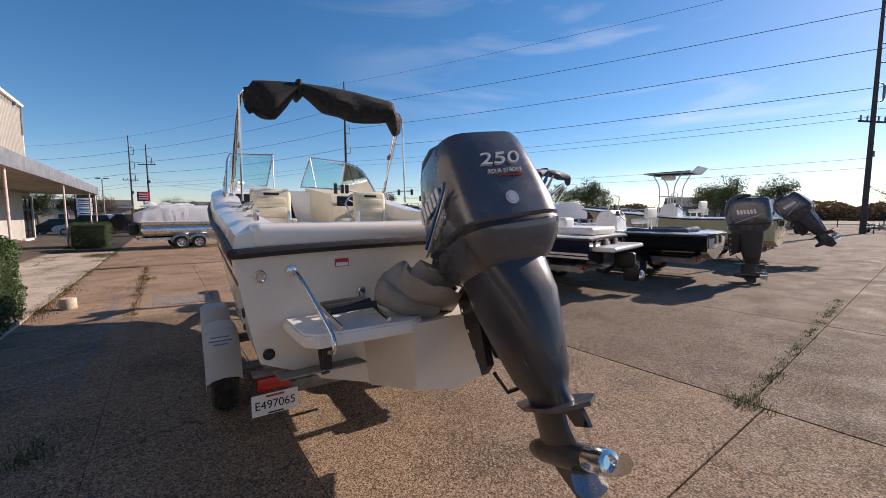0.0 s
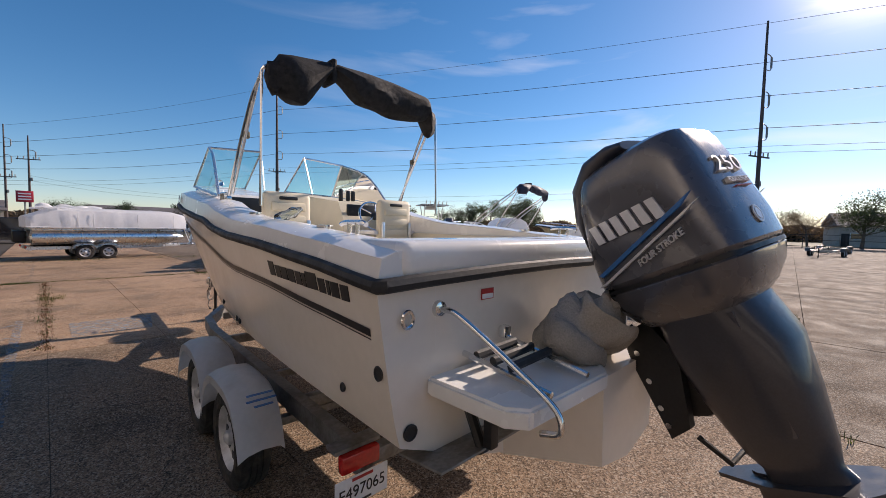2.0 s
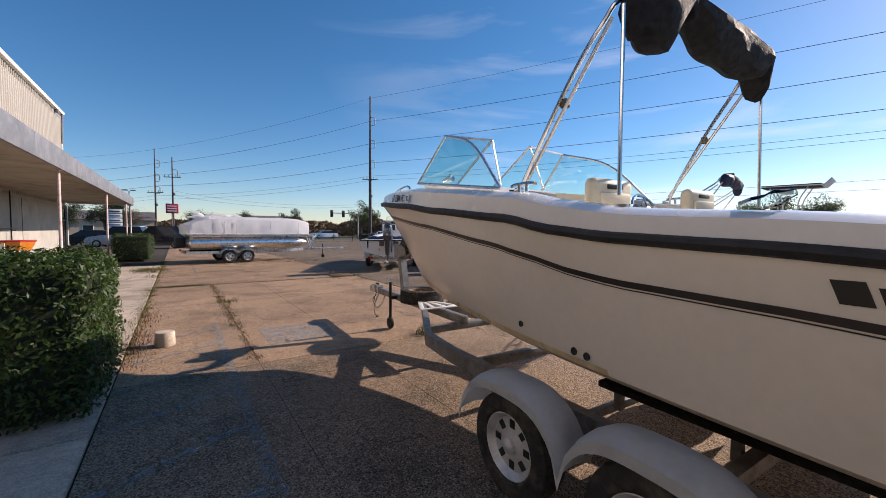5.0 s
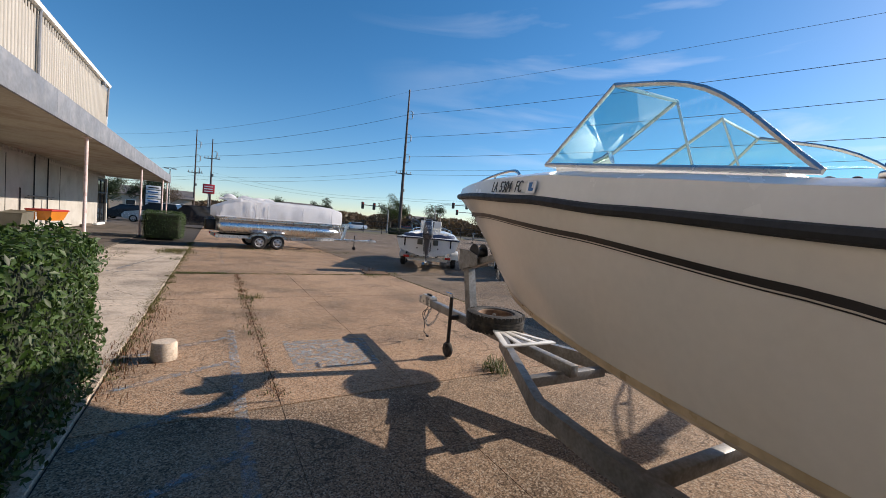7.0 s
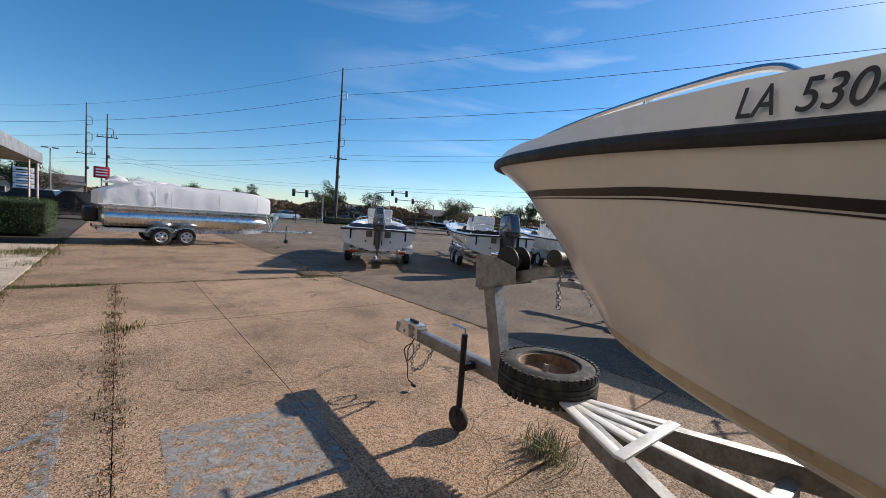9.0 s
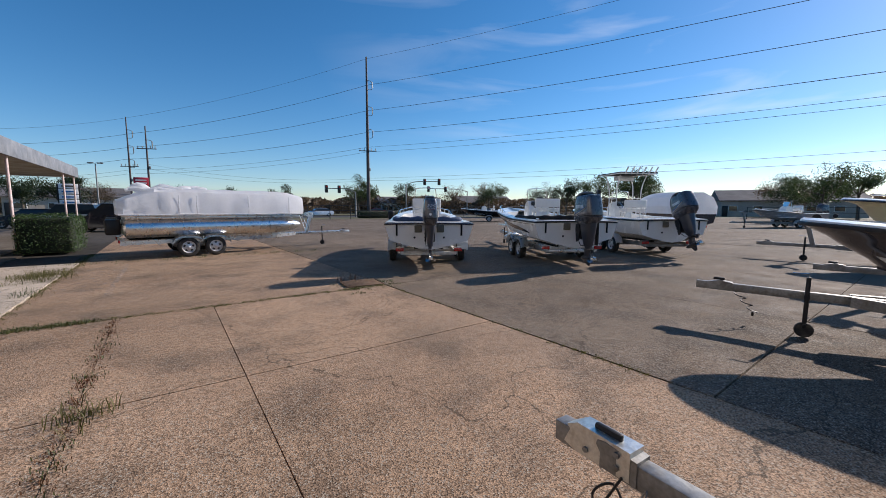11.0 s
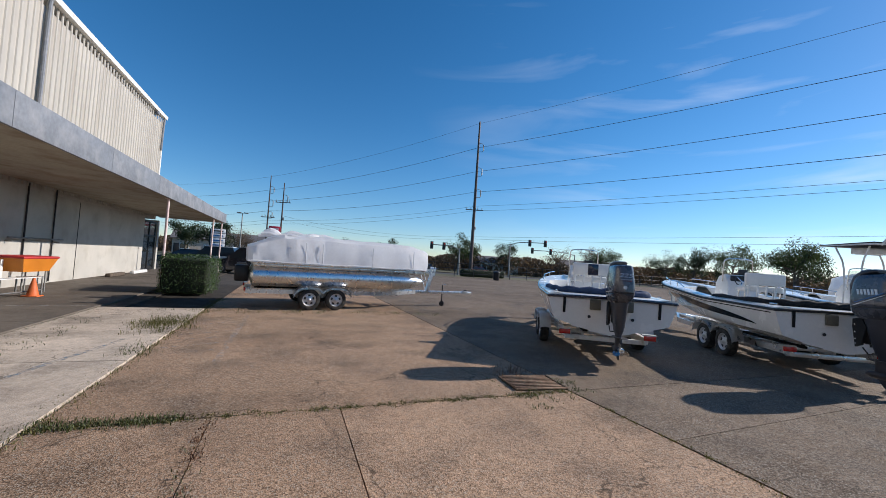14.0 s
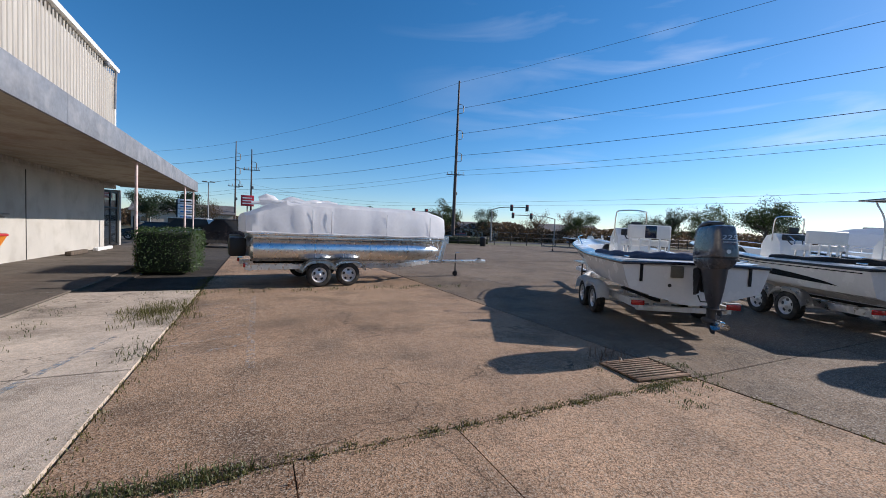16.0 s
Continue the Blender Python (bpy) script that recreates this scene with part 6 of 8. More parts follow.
part("drive_leg", box(B(), (0, -0.5, 0.45), (0.09, 0.3, 0.4), 0.04), BRACKET, dv)
part("propeller", lathe(B(), [(0.05, -0.66), (0.16, -0.7), (0.14, -0.74), (0.05, -0.76)], 14, pose(0, 0, 0.36), "y"), STEEL, dv)
bimini(mb, 1.05, 3.0, 1.4, 1.5, 2.72, 0.17, CANVASB, "folded navy canvas bimini on the bowrider", bundle=0.11)
trailer(mb @ pose(0, 0.3, 0), 6.2, 1.0, (1.4, 2.25), 1.7, 0.5, 0.32, FEND, GALV, "", "galvanised trailer under the navy bowrider", 5, "boat trailers", RIM, winch=False)
wr = thing("wiring_loom", mb @ pose(0.1, 6.3, 0.45), "coiled trailer wiring hanging from the tongue", "wiring")
part("coil", tube(B(), smooth_path([(0.06 * math.cos(k * 1.3), -0.05 * k / 3 + 0.05 * math.sin(k * 1.3), -0.02 * k) for k in range(14)], 3), 0.007, 6), BRACKET, wr)
part("plug", box(B(), (0.02, -0.2, -0.3), (0.04, 0.03, 0.06), 0.008), BRACKET, wr)
mb = park(11.4, 5.1, -9)
stb, sth = bay_boat(mb, 5.7, 1.18, 1.18, 1.5, BLACKG, "black and white bay boat with a rolled blue cover", RUBBER, None, None, True, BLUECOV, None, blocks=WHITE)
part("white_transom", box(B(), (0, -0.012, 0.98), (1.9, 0.02, 0.26), 0.006), GELW, stb)
outboard(mb @ pose(0, -0.3, 1.15), 1.0, -4, 4, "", "upright dark outboard on the black bay boat", bars=True, cowl_w=0.28)
trailer(mb @ pose(0, 0.25, 0), 6.5, 1.02, (1.45, 2.3), 1.6, 0.5, 0.32, BLACKM, GALV, "", "black trailer under the black bay boat", 5, "boat trailers", RIM)
mb = park(17.5, 5.2, -6)
crb, crh = bay_boat(mb, 7.6, 1.28, 1.5, 1.95, GELC, "pale yellow offshore boat with a pipe hardtop", NAVY, None, None, True, None, None)
t_top(mb @ pose(0, 3.6, 1.25), "white pipe hardtop above the pale yellow boat", CANVAS)
for sx in (-1, 1):
    outboard(mb @ pose(sx * 0.38, -0.35, 1.35), 0.95, -38, 0, "", "tilted dark outboard of a twin pair", bars=True, cowl_w=0.27)
trailer(mb @ pose(0, 0.25, 0), 9.0, 1.1, (1.8, 2.7), 2.0, 0.46, 0.33, FEND, GALV, "", "galvanised trailer with tall guide posts", 5, "boat trailers", RIM)
for sx in (-1, 1):
    gp = thing("guide_post", mb @ pose(sx * 1.42, 0.5, 0), "white plastic trailer guide post", "guide post", "trailer guide posts")
    part("post_tube", tube(B(), [(0, 0, 0.4), (0, 0, 2.3)], 0.05, 12), PAINTED, gp)
    part("post_foot", box(B(), (-sx * 0.25, 0, 0.42), (0.6, 0.05, 0.05)), GALV, gp)


def wrapped_boat(m, L, hb, z0, z1, label, sterndark=True):
    """A cruiser in white shrink wrap on its trailer."""
    ob = thing("wrapped_boat", m, label, "covered boat")
    rings = []
    for i in range(25):
        t = i / 24
        w = hb * (1 - max(0, t - 0.55) ** 2 / 0.2025 * 0.96)
        zt = z1 - 0.35 * abs(t - 0.42) ** 1.5 - (0.5 * max(0, t - 0.6))
        rings.append([Vector((-w, L * t, z0)), Vector((-w * 1.02, L * t, z0 + 0.35 * (zt - z0))), Vector((-w * 0.8, L * t, z0 + 0.75 * (zt - z0) + 0.03 * math.sin(i * 1.9))), Vector((-w * 0.35, L * t, zt)), Vector((w * 0.35, L * t, zt)), Vector((w * 0.8, L * t, z0 + 0.75 * (zt - z0) + 0.03 * math.cos(i * 2.3))), Vector((w * 1.02, L * t, z0 + 0.35 * (zt - z0))), Vector((w, L * t, z0))])
    part("shrink_wrap", loft(B(), rings), SHRINK, ob, "taut white shrink wrap", 25)
    hl = Hull(L, hb * 0.97, [(0, z0), (L, z0 + 0.05)], 0.5, 0.75, [(0.5, L * .75), (0.9, L * .88), (z0 - 0.1, L * .95), (z0 + 0.05, L)], 3.5, 1.7)
    part("hull", hl.shell(24, 5), NAVY if sterndark else GELW, ob)
    return ob


mb = park(26.7, 20.7, 40)
wrapped_boat(mb, 8.0, 1.3, 1.3, 2.75, "large boat in white shrink wrap on a trailer")
trailer(mb @ pose(0, 0.3, 0), 9.2, 1.05, (1.8, 2.7), 2.0, 0.44, 0.33, FEND, GALV, "", "galvanised trailer under the shrink-wrapped boat", 5, "boat trailers", RIM)
mb = park(46.3, 18.8, -60)
bay_boat(mb, 6.0, 1.15, 1.2, 1.5, CARS[3], "pale grey bay boat far across the lot", RUBBER)
outboard(mb @ pose(0, -0.3, 1.1), 0.95, 0, 0, "", "dark outboard on the far grey boat", bars=False)
trailer(mb @ pose(0, 0.25, 0), 7.6, 1.02, (1.55, 2.4), 2.0, 0.44, 0.32, FEND, GALV, "", "trailer under the far grey boat", 5, "boat trailers", RIM)
mb = park(32.6, 43.1, -50)
bay_boat(mb, 5.5, 1.1, 1.15, 1.45, BLACKG, "dark bay boat far across the lot", RUBBER)
trailer(mb @ pose(0, 0.25, 0), 7.2, 1.0, (1.9,), 2.0, 0.44, 0.32, FEND, GALV, "", "single-axle trailer under the far dark boat", 5, "boat trailers", RIM)


# ---- the pontoon boat in shrink wrap ----
def pontoon(m):
    ob = thing("pontoon_boat", m, "pontoon boat in white shrink wrap with bright aluminium tubes", "pontoon boat")
    for sx in (-1, 1):
        prof = [(0.001, -0.02), (0.16, 0.0), (0.3, 0.06), (0.315, 0.14)] + [(0.315, y) for y in (1.5, 2.9, 4.3)] + [(0.3, 4.75), (0.22, 5.2), (0.1, 5.5), (0.02, 5.58)]
        tb = part("pontoon_tube", lathe(B(), prof, 28, pose(sx * 0.83, 0, 0.98), "y"), ALU, ob, "bright aluminium tube")
        for y in (1.55, 3.1, 4.3):
            part("weld_band", lathe(B(), [(0.318, y - 0.012), (0.321, y), (0.318, y + 0.012)], 28, pose(sx * 0.83, 0, 0.98), "y"), STEEL, tb)
        nk = B()
        loft(nk, [[(sx * (0.83 + dx), 4.3, 0.98 + dz) for dx, dz in ((-0.02, -.33), (.02, -.33), (.02, -.29), (-.02, -.29))], [(sx * (0.83 + dx), 5.5, 0.98 + dz) for dx, dz in ((-0.015, .05), (.015, .05), (.015, .1), (-.015, .1))]])
        part("nose_keel", nk, ALU, tb)
    part("deck_frame", box(B(), (0, 2.75, 1.31), (2.2, 5.4, 0.1), 0.02), ALU, ob)
    part("deck_trim", box(B(), (0, 2.75, 1.38), (2.42, 5.56, 0.06), 0.02), ALU, ob)
    # wrap: a faceted tent with slack folds, higher aft
    rng = random.Random(8)
    rings = []
    N = 42
    for i in range(N + 1):
        t = i / N
        y = -0.12 + 5.72 * t
        w = 1.22 - 0.28 * max(0, t - 0.86) ** 1.5 / 0.0524 * 0.3 - (0.12 if t < 0.02 else 0)
        top = 2.28 - 0.03 * t - (0.16 * max(0, t - 0.9) / 0.1) - 0.42 * max(0, 0.16 - t) / 0.16
        bul = 0.04 * noise.noise(Vector((y * 1.3, 2.0, 0)))
        ring = []
        for x, f in ((-1, 0), (-1.0, 0.25), (-0.985, 0.6), (-0.93, 0.84), (-0.8, 0.95), (-0.4, 1.0), (0, 1.02), (0.4, 1.0), (0.8, 0.95), (0.93, 0.84), (0.985, 0.6), (1.0, 0.25), (1, 0)):
            wob = 0.035 * noise.noise(Vector((y * 3.1, x * 4, f * 5))) + (0.05 * noise.noise(Vector((y * 5, x * 3, f * 8))) if t < 0.25 else 0)
            ring.append(Vector((x * (w + bul + wob), y + wob * 0.5, 1.4 + (top - 1.4) * f + wob * f)))
        rings.append(ring)
    part("shrink_wrap", loft(B(), rings), SHRINK, ob, "white shrink wrap with slack folds", 30)
    # bundled bimini under the wrap
    P = [Vector((-0.35 + 0.05 * math.sin(i), 0.35 + 0.17 * i, 2.28 + 0.05 * math.sin(i * 1.4))) for i in range(14)]
    part("wrapped_roll", tube(B(), P, [0.07 + 0.085 * abs(math.sin(i * 0.9 + 0.4)) for i in range(14)], 10), SHRINK, ob, "bundled top wrapped in plastic")
    for x in (-1.0, 1.0):
        part("wrap_roll", tube(B(), [(x * 0.9, 0.2 + 0.2 * i, 2.22 + 0.03 * math.sin(i * 2)) for i in range(8)], 0.05), SHRINK, ob)
    for sx in (-1, 1):
        for y, lean in ((1.45, 0.08), (1.95, -0.12), (3.55, 0.0), (5.0, 0.1)):
            part("wrap_tape", box(B(), (sx * 1.235, y, 1.72), (0.012, 0.035, 0.62), 0.003, pose(0, 0, 0)), WRAPTAPE, ob)
        part("wrap_hem", tube(B(), [(sx * 1.225, -0.1 + 0.4 * i, 1.415 + 0.012 * math.sin(i * 1.7)) for i in range(15)], 0.022, 6), SHRINK, ob)
    mt = part("stern_motor_pod", box(B(), (0, -0.22, 1.0), (0.6, 0.4, 0.5), 0.06), BRACKET, ob)
    part("stern_ladder", box(B(), (-0.7, -0.22, 1.05), (0.4, 0.3, 0.5), 0.05), TAN, ob)
    return ob


pm = pose(-1.5, 26.5, 0, 0, 0, -83.5)
pontoon(pm)
trailer(pm @ pose(0, -0.1, 0), 8.0, 1.12, (1.75, 2.55), 2.6, 0.52, 0.325, ALU, ALU, "", "aluminium tandem trailer under the pontoon boat", 5, "boat trailers", RIM, round_f=True)
ld = thing("bow_ladder", pm @ pose(-0.3, 6.1, 0.5), "aluminium bow stand and ladder on the pontoon trailer", "ladder")
for sx in (-0.16, 0.16):
    part("ladder_rail", tube(B(), [(sx, 0.25, 0), (sx, -0.2, 1.25)], 0.02), ALU, ld)
for k in range(4):
    part("ladder_rung", tube(B(), [(-0.16, 0.18 - 0.1 * k, 0.2 + 0.27 * k), (0.16, 0.18 - 0.1 * k, 0.2 + 0.27 * k)], 0.015), ALU, ld)

# empty trailers far down the lot
for k, (x, y, hd) in enumerate(((46.6, 1.2, -80), (52.7, 5.6, -85), (55.7, 0.5, -80), (61.2, 7.2, -95), (45.2, 9.9, -70))):
    trailer(pose(x, y, 0, 0, 0, -hd), 7.0, 1.0, (1.7, 2.55), 2.0, 0.5, 0.33, GALV, GALV, "", "empty galvanised boat trailer far down the lot", 5, "boat trailers", RIM, winch=False)
mb = park(53.9, 12.7, -80)
bay_boat(mb, 5.2, 1.0, 1.15, 1.4, GELW, "small white skiff on a far trailer", RUBBER)
trailer(mb @ pose(0, 0.25, 0), 6.6, 0.95, (1.9,), 2.0, 0.44, 0.32, FEND, GALV, "", "trailer under the far white skiff", 5, "boat trailers", RIM, winch=False)

# ---- street edge and distance ----


def tree(x, y, h, w, seed, leaf, label, bare=0.0, n=2600, base=0.0):
    rng = random.Random(seed)
    ob = thing("tree", pose(x, y, base), label, "tree", "trees beyond the lot")
    tr_bm = B()
    lean = Vector((rng.uniform(-.08, .08), rng.uniform(-.08, .08), 1))
    pts = [lean * (h * 0.55 * t) + Vector((0.12 * math.sin(3 * t + seed), 0.12 * math.cos(2 * t + seed), 0)) * t for t in (0, .3, .6, 1)]
    tube(tr_bm, pts, [0.035 * h ** 0.9, 0.028 * h ** 0.9, 0.022 * h ** 0.9, 0.012 * h ** 0.9], 8)
    part("trunk", tr_bm, BARK, ob)
    tips = []
    for k in range(9 if not bare else 16):
        a = rng.uniform(0, 6.28)
        t0 = rng.uniform(0.35, 1)
        s = pts[0].lerp(pts[-1], t0)
        r = w / 2 * rng.uniform(0.45, 0.95)
        e = Vector((math.cos(a) * r, math.sin(a) * r, s.z + h * rng.uniform(0.08, 0.4)))
        e.z = min(e.z, h * 0.97)
        mid = (s + e) / 2 + Vector((0, 0, -0.05 * h * rng.random()))
        lb = B()
        tube(lb, [s, mid, e], [0.012 * h, 0.008 * h, 0.003 * h], 6)
        for q in range(3 if not bare else 7):
            f = mid.lerp(e, rng.random())
            g2 = f + Vector((rng.uniform(-1, 1), rng.uniform(-1, 1), rng.uniform(0, 1.2))) * w * 0.13
            tube(lb, [f, g2], [0.004 * h, 0.0015 * h], 5)
            tips.append(g2)
        part("limb", lb, BARK, ob)
        tips += [e, mid.lerp(e, 0.6)]
    tips.append(Vector((0, 0, h * 0.9)))
    lv = B()
    spots = []
    clumps = []
    for c in tips:
        clumps.append((c, w * rng.uniform(0.09, 0.19)))
    for _ in range(int(n * (1 - bare * 0.85))):
        c, r = rng.choice(clumps)
        d = Vector((rng.gauss(0, 1), rng.gauss(0, 1), rng.gauss(0, 0.8)))
        d.normalize()
        p = c + d * r * rng.uniform(0.3, 1.1) ** 0.6
        if p.z < h * 0.18:
            continue
        spots.append((p, d))
    leaf_cloud(lv, spots, 0.034 * h ** 0.75 * (0.85 if bare < 0.3 else 0.65), rng)
    part("crown", lv, leaf, ob, sharp=180)
    return ob


TREES = [(30.8, 82.5, 8.2, 7.0, LEAF_T, 0), (47.4, 91.7, 7.6, 6.0, LEAF_D, 0.1), (58.4, 88.6, 7.5, 7, LEAF_B, 0.5), (59.7, 75.8, 7.2, 7.5, LEAF_T, 0), (64, 82.7, 8.2, 6, LEAF_B, 0.3), (73.9, 71.6, 7.5, 8, LEAF_D, 0),
         (72.9, 65.1, 8.6, 6, LEAF_D, 0.15), (70.8, 56.5, 8.3, 8, LEAF_T, 0), (70.7, 47.4, 8.6, 9, LEAF_D, 0), (65.4, 45, 8.4, 8, LEAF_T, 0), (59.4, 20.9, 6.6, 6.5, LEAF_T, 0), (68.6, 24.8, 6.2, 7, LEAF_D, 0), (88.7, 30.8, 7, 9, LEAF_B, 0.2),
         (85.8, 21.4, 8.5, 8, LEAF_T, 0), (76.6, -2.3, 7.9, 6.5, LEAF_T, 0.1), (74.7, 3.1, 5.5, 6, LEAF_B, 0.3), (20.5, 98.9, 6.2, 5, LEAF_D, 0), (2, 96, 5.4, 7, LEAF_D, 0), (8.6, 84, 5.0, 6, LEAF_D, 0), (-10, 95, 6.5, 7, LEAF_B, 0.3), (-16, 86, 7, 6, LEAF_D, 0),
         (37.6, 95.3, 6.5, 6, LEAF_B, 0.3), (92, 7.6, 6.5, 9, LEAF_B, 0.3), (87.7, -18.9, 7, 9, LEAF_B, 0.5), (81, -28.5, 6.5, 8, LEAF_D, 0.1), (-8.5, 62, 5.5, 4, LEAF_D, 0)]
for k, (x, y, h, w, lm, bare) in enumerate(TREES):
    lab = "leafless grey-brown tree beyond the street" if bare > 0.5 else "brownish winter tree beyond the street" if lm is LEAF_B else "dark green evergreen tree beyond the street" if lm is LEAF_D else "leafy olive-green tree beyond the street"
    tree(x, y, h, w, 40 + k, lm, lab, bare, 5200)

# low brush line that closes the horizon
rng = random.Random(77)
lv = B()
spots = []
for _ in range(46000):
    a = radians(rng.uniform(-28, 100))
    d = rng.uniform(112, 128) - 12 * math.sin(a * 3)
    hh = 3.7 + 1.8 * noise.noise(Vector((a * 9, 3, 0))) + 1.0 * noise.noise(Vector((a * 31, 1, 0)))
    p = Vector((d * math.sin(a), d * math.cos(a), rng.random() ** 0.8 * max(1.0, hh)))
    spots.append((p, Vector((-math.sin(a), -math.cos(a), 0.6))))
leaf_cloud(lv, spots, 0.42, rng)
tagged(part("far_woods", lv, LEAF_B, sharp=180), "brown and green winter tree line along the horizon", "woods", kind="stuff")
# added sheet behind the leaves; its near-black colour paints the shade in the gaps
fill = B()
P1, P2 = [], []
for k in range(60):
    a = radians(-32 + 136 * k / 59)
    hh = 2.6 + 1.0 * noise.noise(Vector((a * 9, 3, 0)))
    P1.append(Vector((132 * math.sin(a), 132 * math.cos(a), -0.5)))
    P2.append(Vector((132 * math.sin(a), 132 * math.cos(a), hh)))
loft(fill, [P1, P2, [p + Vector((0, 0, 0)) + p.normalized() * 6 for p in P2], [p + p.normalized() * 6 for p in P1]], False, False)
tagged(part("backdrop", fill, LEAF_SHADE), "plain backdrop sheet behind the tree line, coloured dark for shade", "woods", kind="structure")
# verge and road
v = B(); v.faces.new([v.verts.new(p) for p in ((-60, 60.2, -0.02), (140, 61.5, -0.02), (140, 160, -0.02), (-60, 160, -0.02))])
tagged(part("verge", v, GRASSG, sharp=180), "dry grass verge beside the street", "ground", kind="structure")
v = B(); v.faces.new([v.verts.new(p) for p in ((-60, 68, -0.012), (140, 70, -0.012), (140, 80, -0.012), (-60, 78, -0.012))])
tagged(part("road", v, ASPHALT, sharp=180), "grey asphalt street beyond the fence", "road", kind="structure")
v = B(); v.faces.new([v.verts.new(p) for p in ((79.5, -60, -0.015), (140, -60, -0.015), (140, 61, -0.015), (79.5, 61, -0.015))])
tagged(part("side_verge", v, GRASSG, sharp=180), "dry ground past the end of the lot", "ground", kind="structure")


# steel transmission poles with looped jumpers, and their wires
def mast(x, y, h, label, r=0.32, loops=(0.83, 0.67, 0.53), arm=0.42, side=1, back=None):
    ob = thing("utility_pole", pose(x, y, 0), label, "utility pole", "transmission poles")
    part("shaft", lathe(B(), [(r, 0), (r * 0.75, h * 0.5), (r * 0.42, h)], 12), POLEST, ob)
    ax = Vector((math.cos(radians(25)) * side, -math.sin(radians(25)), 0))
    for f in loops:
        z = h * f
        part("insulator_loop", tube(B(), smooth_path([(0, 0, z + 0.75), tuple(ax * 0.75 + Vector((0, 0, z + 0.6))), tuple(ax * 0.9 + Vector((0, 0, z))), tuple(ax * 0.8 + Vector((0, 0, z - 0.7))), tuple(Vector((0, 0, z - 0.75)))], 4), 0.045, 6), GALV, ob)
        part("insulator", tube(B(), [tuple(ax * 0.9 + Vector((0, 0, z - 0.5))), tuple(ax * 0.9 + Vector((0, 0, z + 0.5)))], 0.09, 8), GALV, ob)
    if arm:
        z = h * arm
        part("crossarm", box(B(), (0, 0, z), (3.0, 0.12, 0.14), 0.02, pose(0, 0, 0, 0, 0, -25)), POLEST, ob)
        for k in (-1.3, -0.6, 0.6, 1.3):
            part("insulator_pin", tube(B(), [tuple(Vector((k * 0.906, -k * 0.42, z))), tuple(Vector((k * 0.906, -k * 0.42, z + 0.45)))], 0.06), GALV, ob)
        part("transformer_box", box(B(), (0.25, -0.1, z * 0.72), (0.3, 0.3, 0.5), 0.05), GALV, ob)
    return ob


PC, PR, PL, PL2 = Vector((28.7, 73.2, 0)), Vector((46.7, 6.6, 0)), Vector((-5.4, 103.5, 0)), Vector((-2.4, 93.5, 0))
mast(PC.x, PC.y, 26.8, "tall rust-brown steel transmission pole with wire loops")
mast(PR.x, PR.y, 21.7, "tall rust-brown steel transmission pole by the lot's end", 0.21)
mast(PL.x, PL.y, 17.9, "distant thin steel transmission pole", 0.2, arm=0.5)
mast(PL2.x, PL2.y, 15.0, "distant wooden power pole", 0.2, (0.8,), 0.75)


def wire(a, b, sag, r=0.022, n=14):
    P = [a.lerp(b, k / n) + Vector((0, 0, -sag * 4 * (k / n) * (1 - k / n))) for k in range(n + 1)]
    o = part("wire", tube(B(), P, r, 5), WIRE)
    tagged(o, "dark overhead power line strung between poles", "power line", "overhead wires")


UPV = Vector((0, 0, 1))
hc, hr, hl = (26.5, 22.2, 18.0, 14.4, 11.9, 11.1), (21.5, 17.9, 14.8, 11.8, 10.1, 9.5), (17.7, 14.8, 12.4, 10.3, 8.3, 7.6)
PB = PR + (PR - PC) * 0.95
for k in range(6):
    r = 0.028 if 0 < k < 4 else 0.018
    wire(PC + UPV * hc[k], PR + UPV * hr[k], 0.5, r)
    wire(PC + UPV * hc[k], PL + UPV * hl[k], 0.9, r)
    wire(PR + UPV * hr[k], PB + UPV * (hr[k] - 0.5), 0.6, r)
    wire(PL + UPV * hl[k], PL + (PL - PC) * 0.9 + UPV * (hl[k] - 1), 0.9, r)
for z0, z1 in ((6.6, 6.2), (6.2, 5.4)):
    wire(PC + UPV * z0, PR + UPV * z1, 0.4, 0.014)
    wire(PC + UPV * z0, PL2 + UPV * (z1 + 2.5), 1.2, 0.014)
# behind the viewer the line goes on
mast(PB.x, PB.y, 20.0, "steel transmission pole farther along the line", 0.28)


def signal(x, y, h, arm_to, label, heads=2):
    ob = thing("traffic_signal", pose(x, y, 0), label, "traffic light", "traffic signals")
    part("mast", lathe(B(), [(0.16, 0), (0.12, h * .6), (0.09, h)], 10), GALV, ob)
    A = Vector((arm_to[0] - x, arm_to[1] - y, h + 0.5))
    part("mast_arm", tube(B(), smooth_path([(0, 0, h - 0.1), tuple(A * 0.3 + Vector((0, 0, h * 0.7 + 0.25 - 0.0))), tuple(A)], 4), 0.07), GALV, ob)
    for k in range(heads):
        p = A.lerp(Vector((0, 0, h + 0.4)), 0.04 + 0.42 * k)
        hd = part("signal_head", box(B(), (p.x, p.y, p.z - 0.1), (0.42, 0.42, 1.15), 0.05), BLACKM, ob)
        for j in range(3):
            part("signal_lens", lathe(B(), [(0.13, -0.24), (0.13, -0.2), (0.001, -0.2)], 10, pose(p.x, p.y, p.z + 0.25 - 0.35 * j), "y"), REDLAMP if j == 0 else DASH, hd)
    return ob


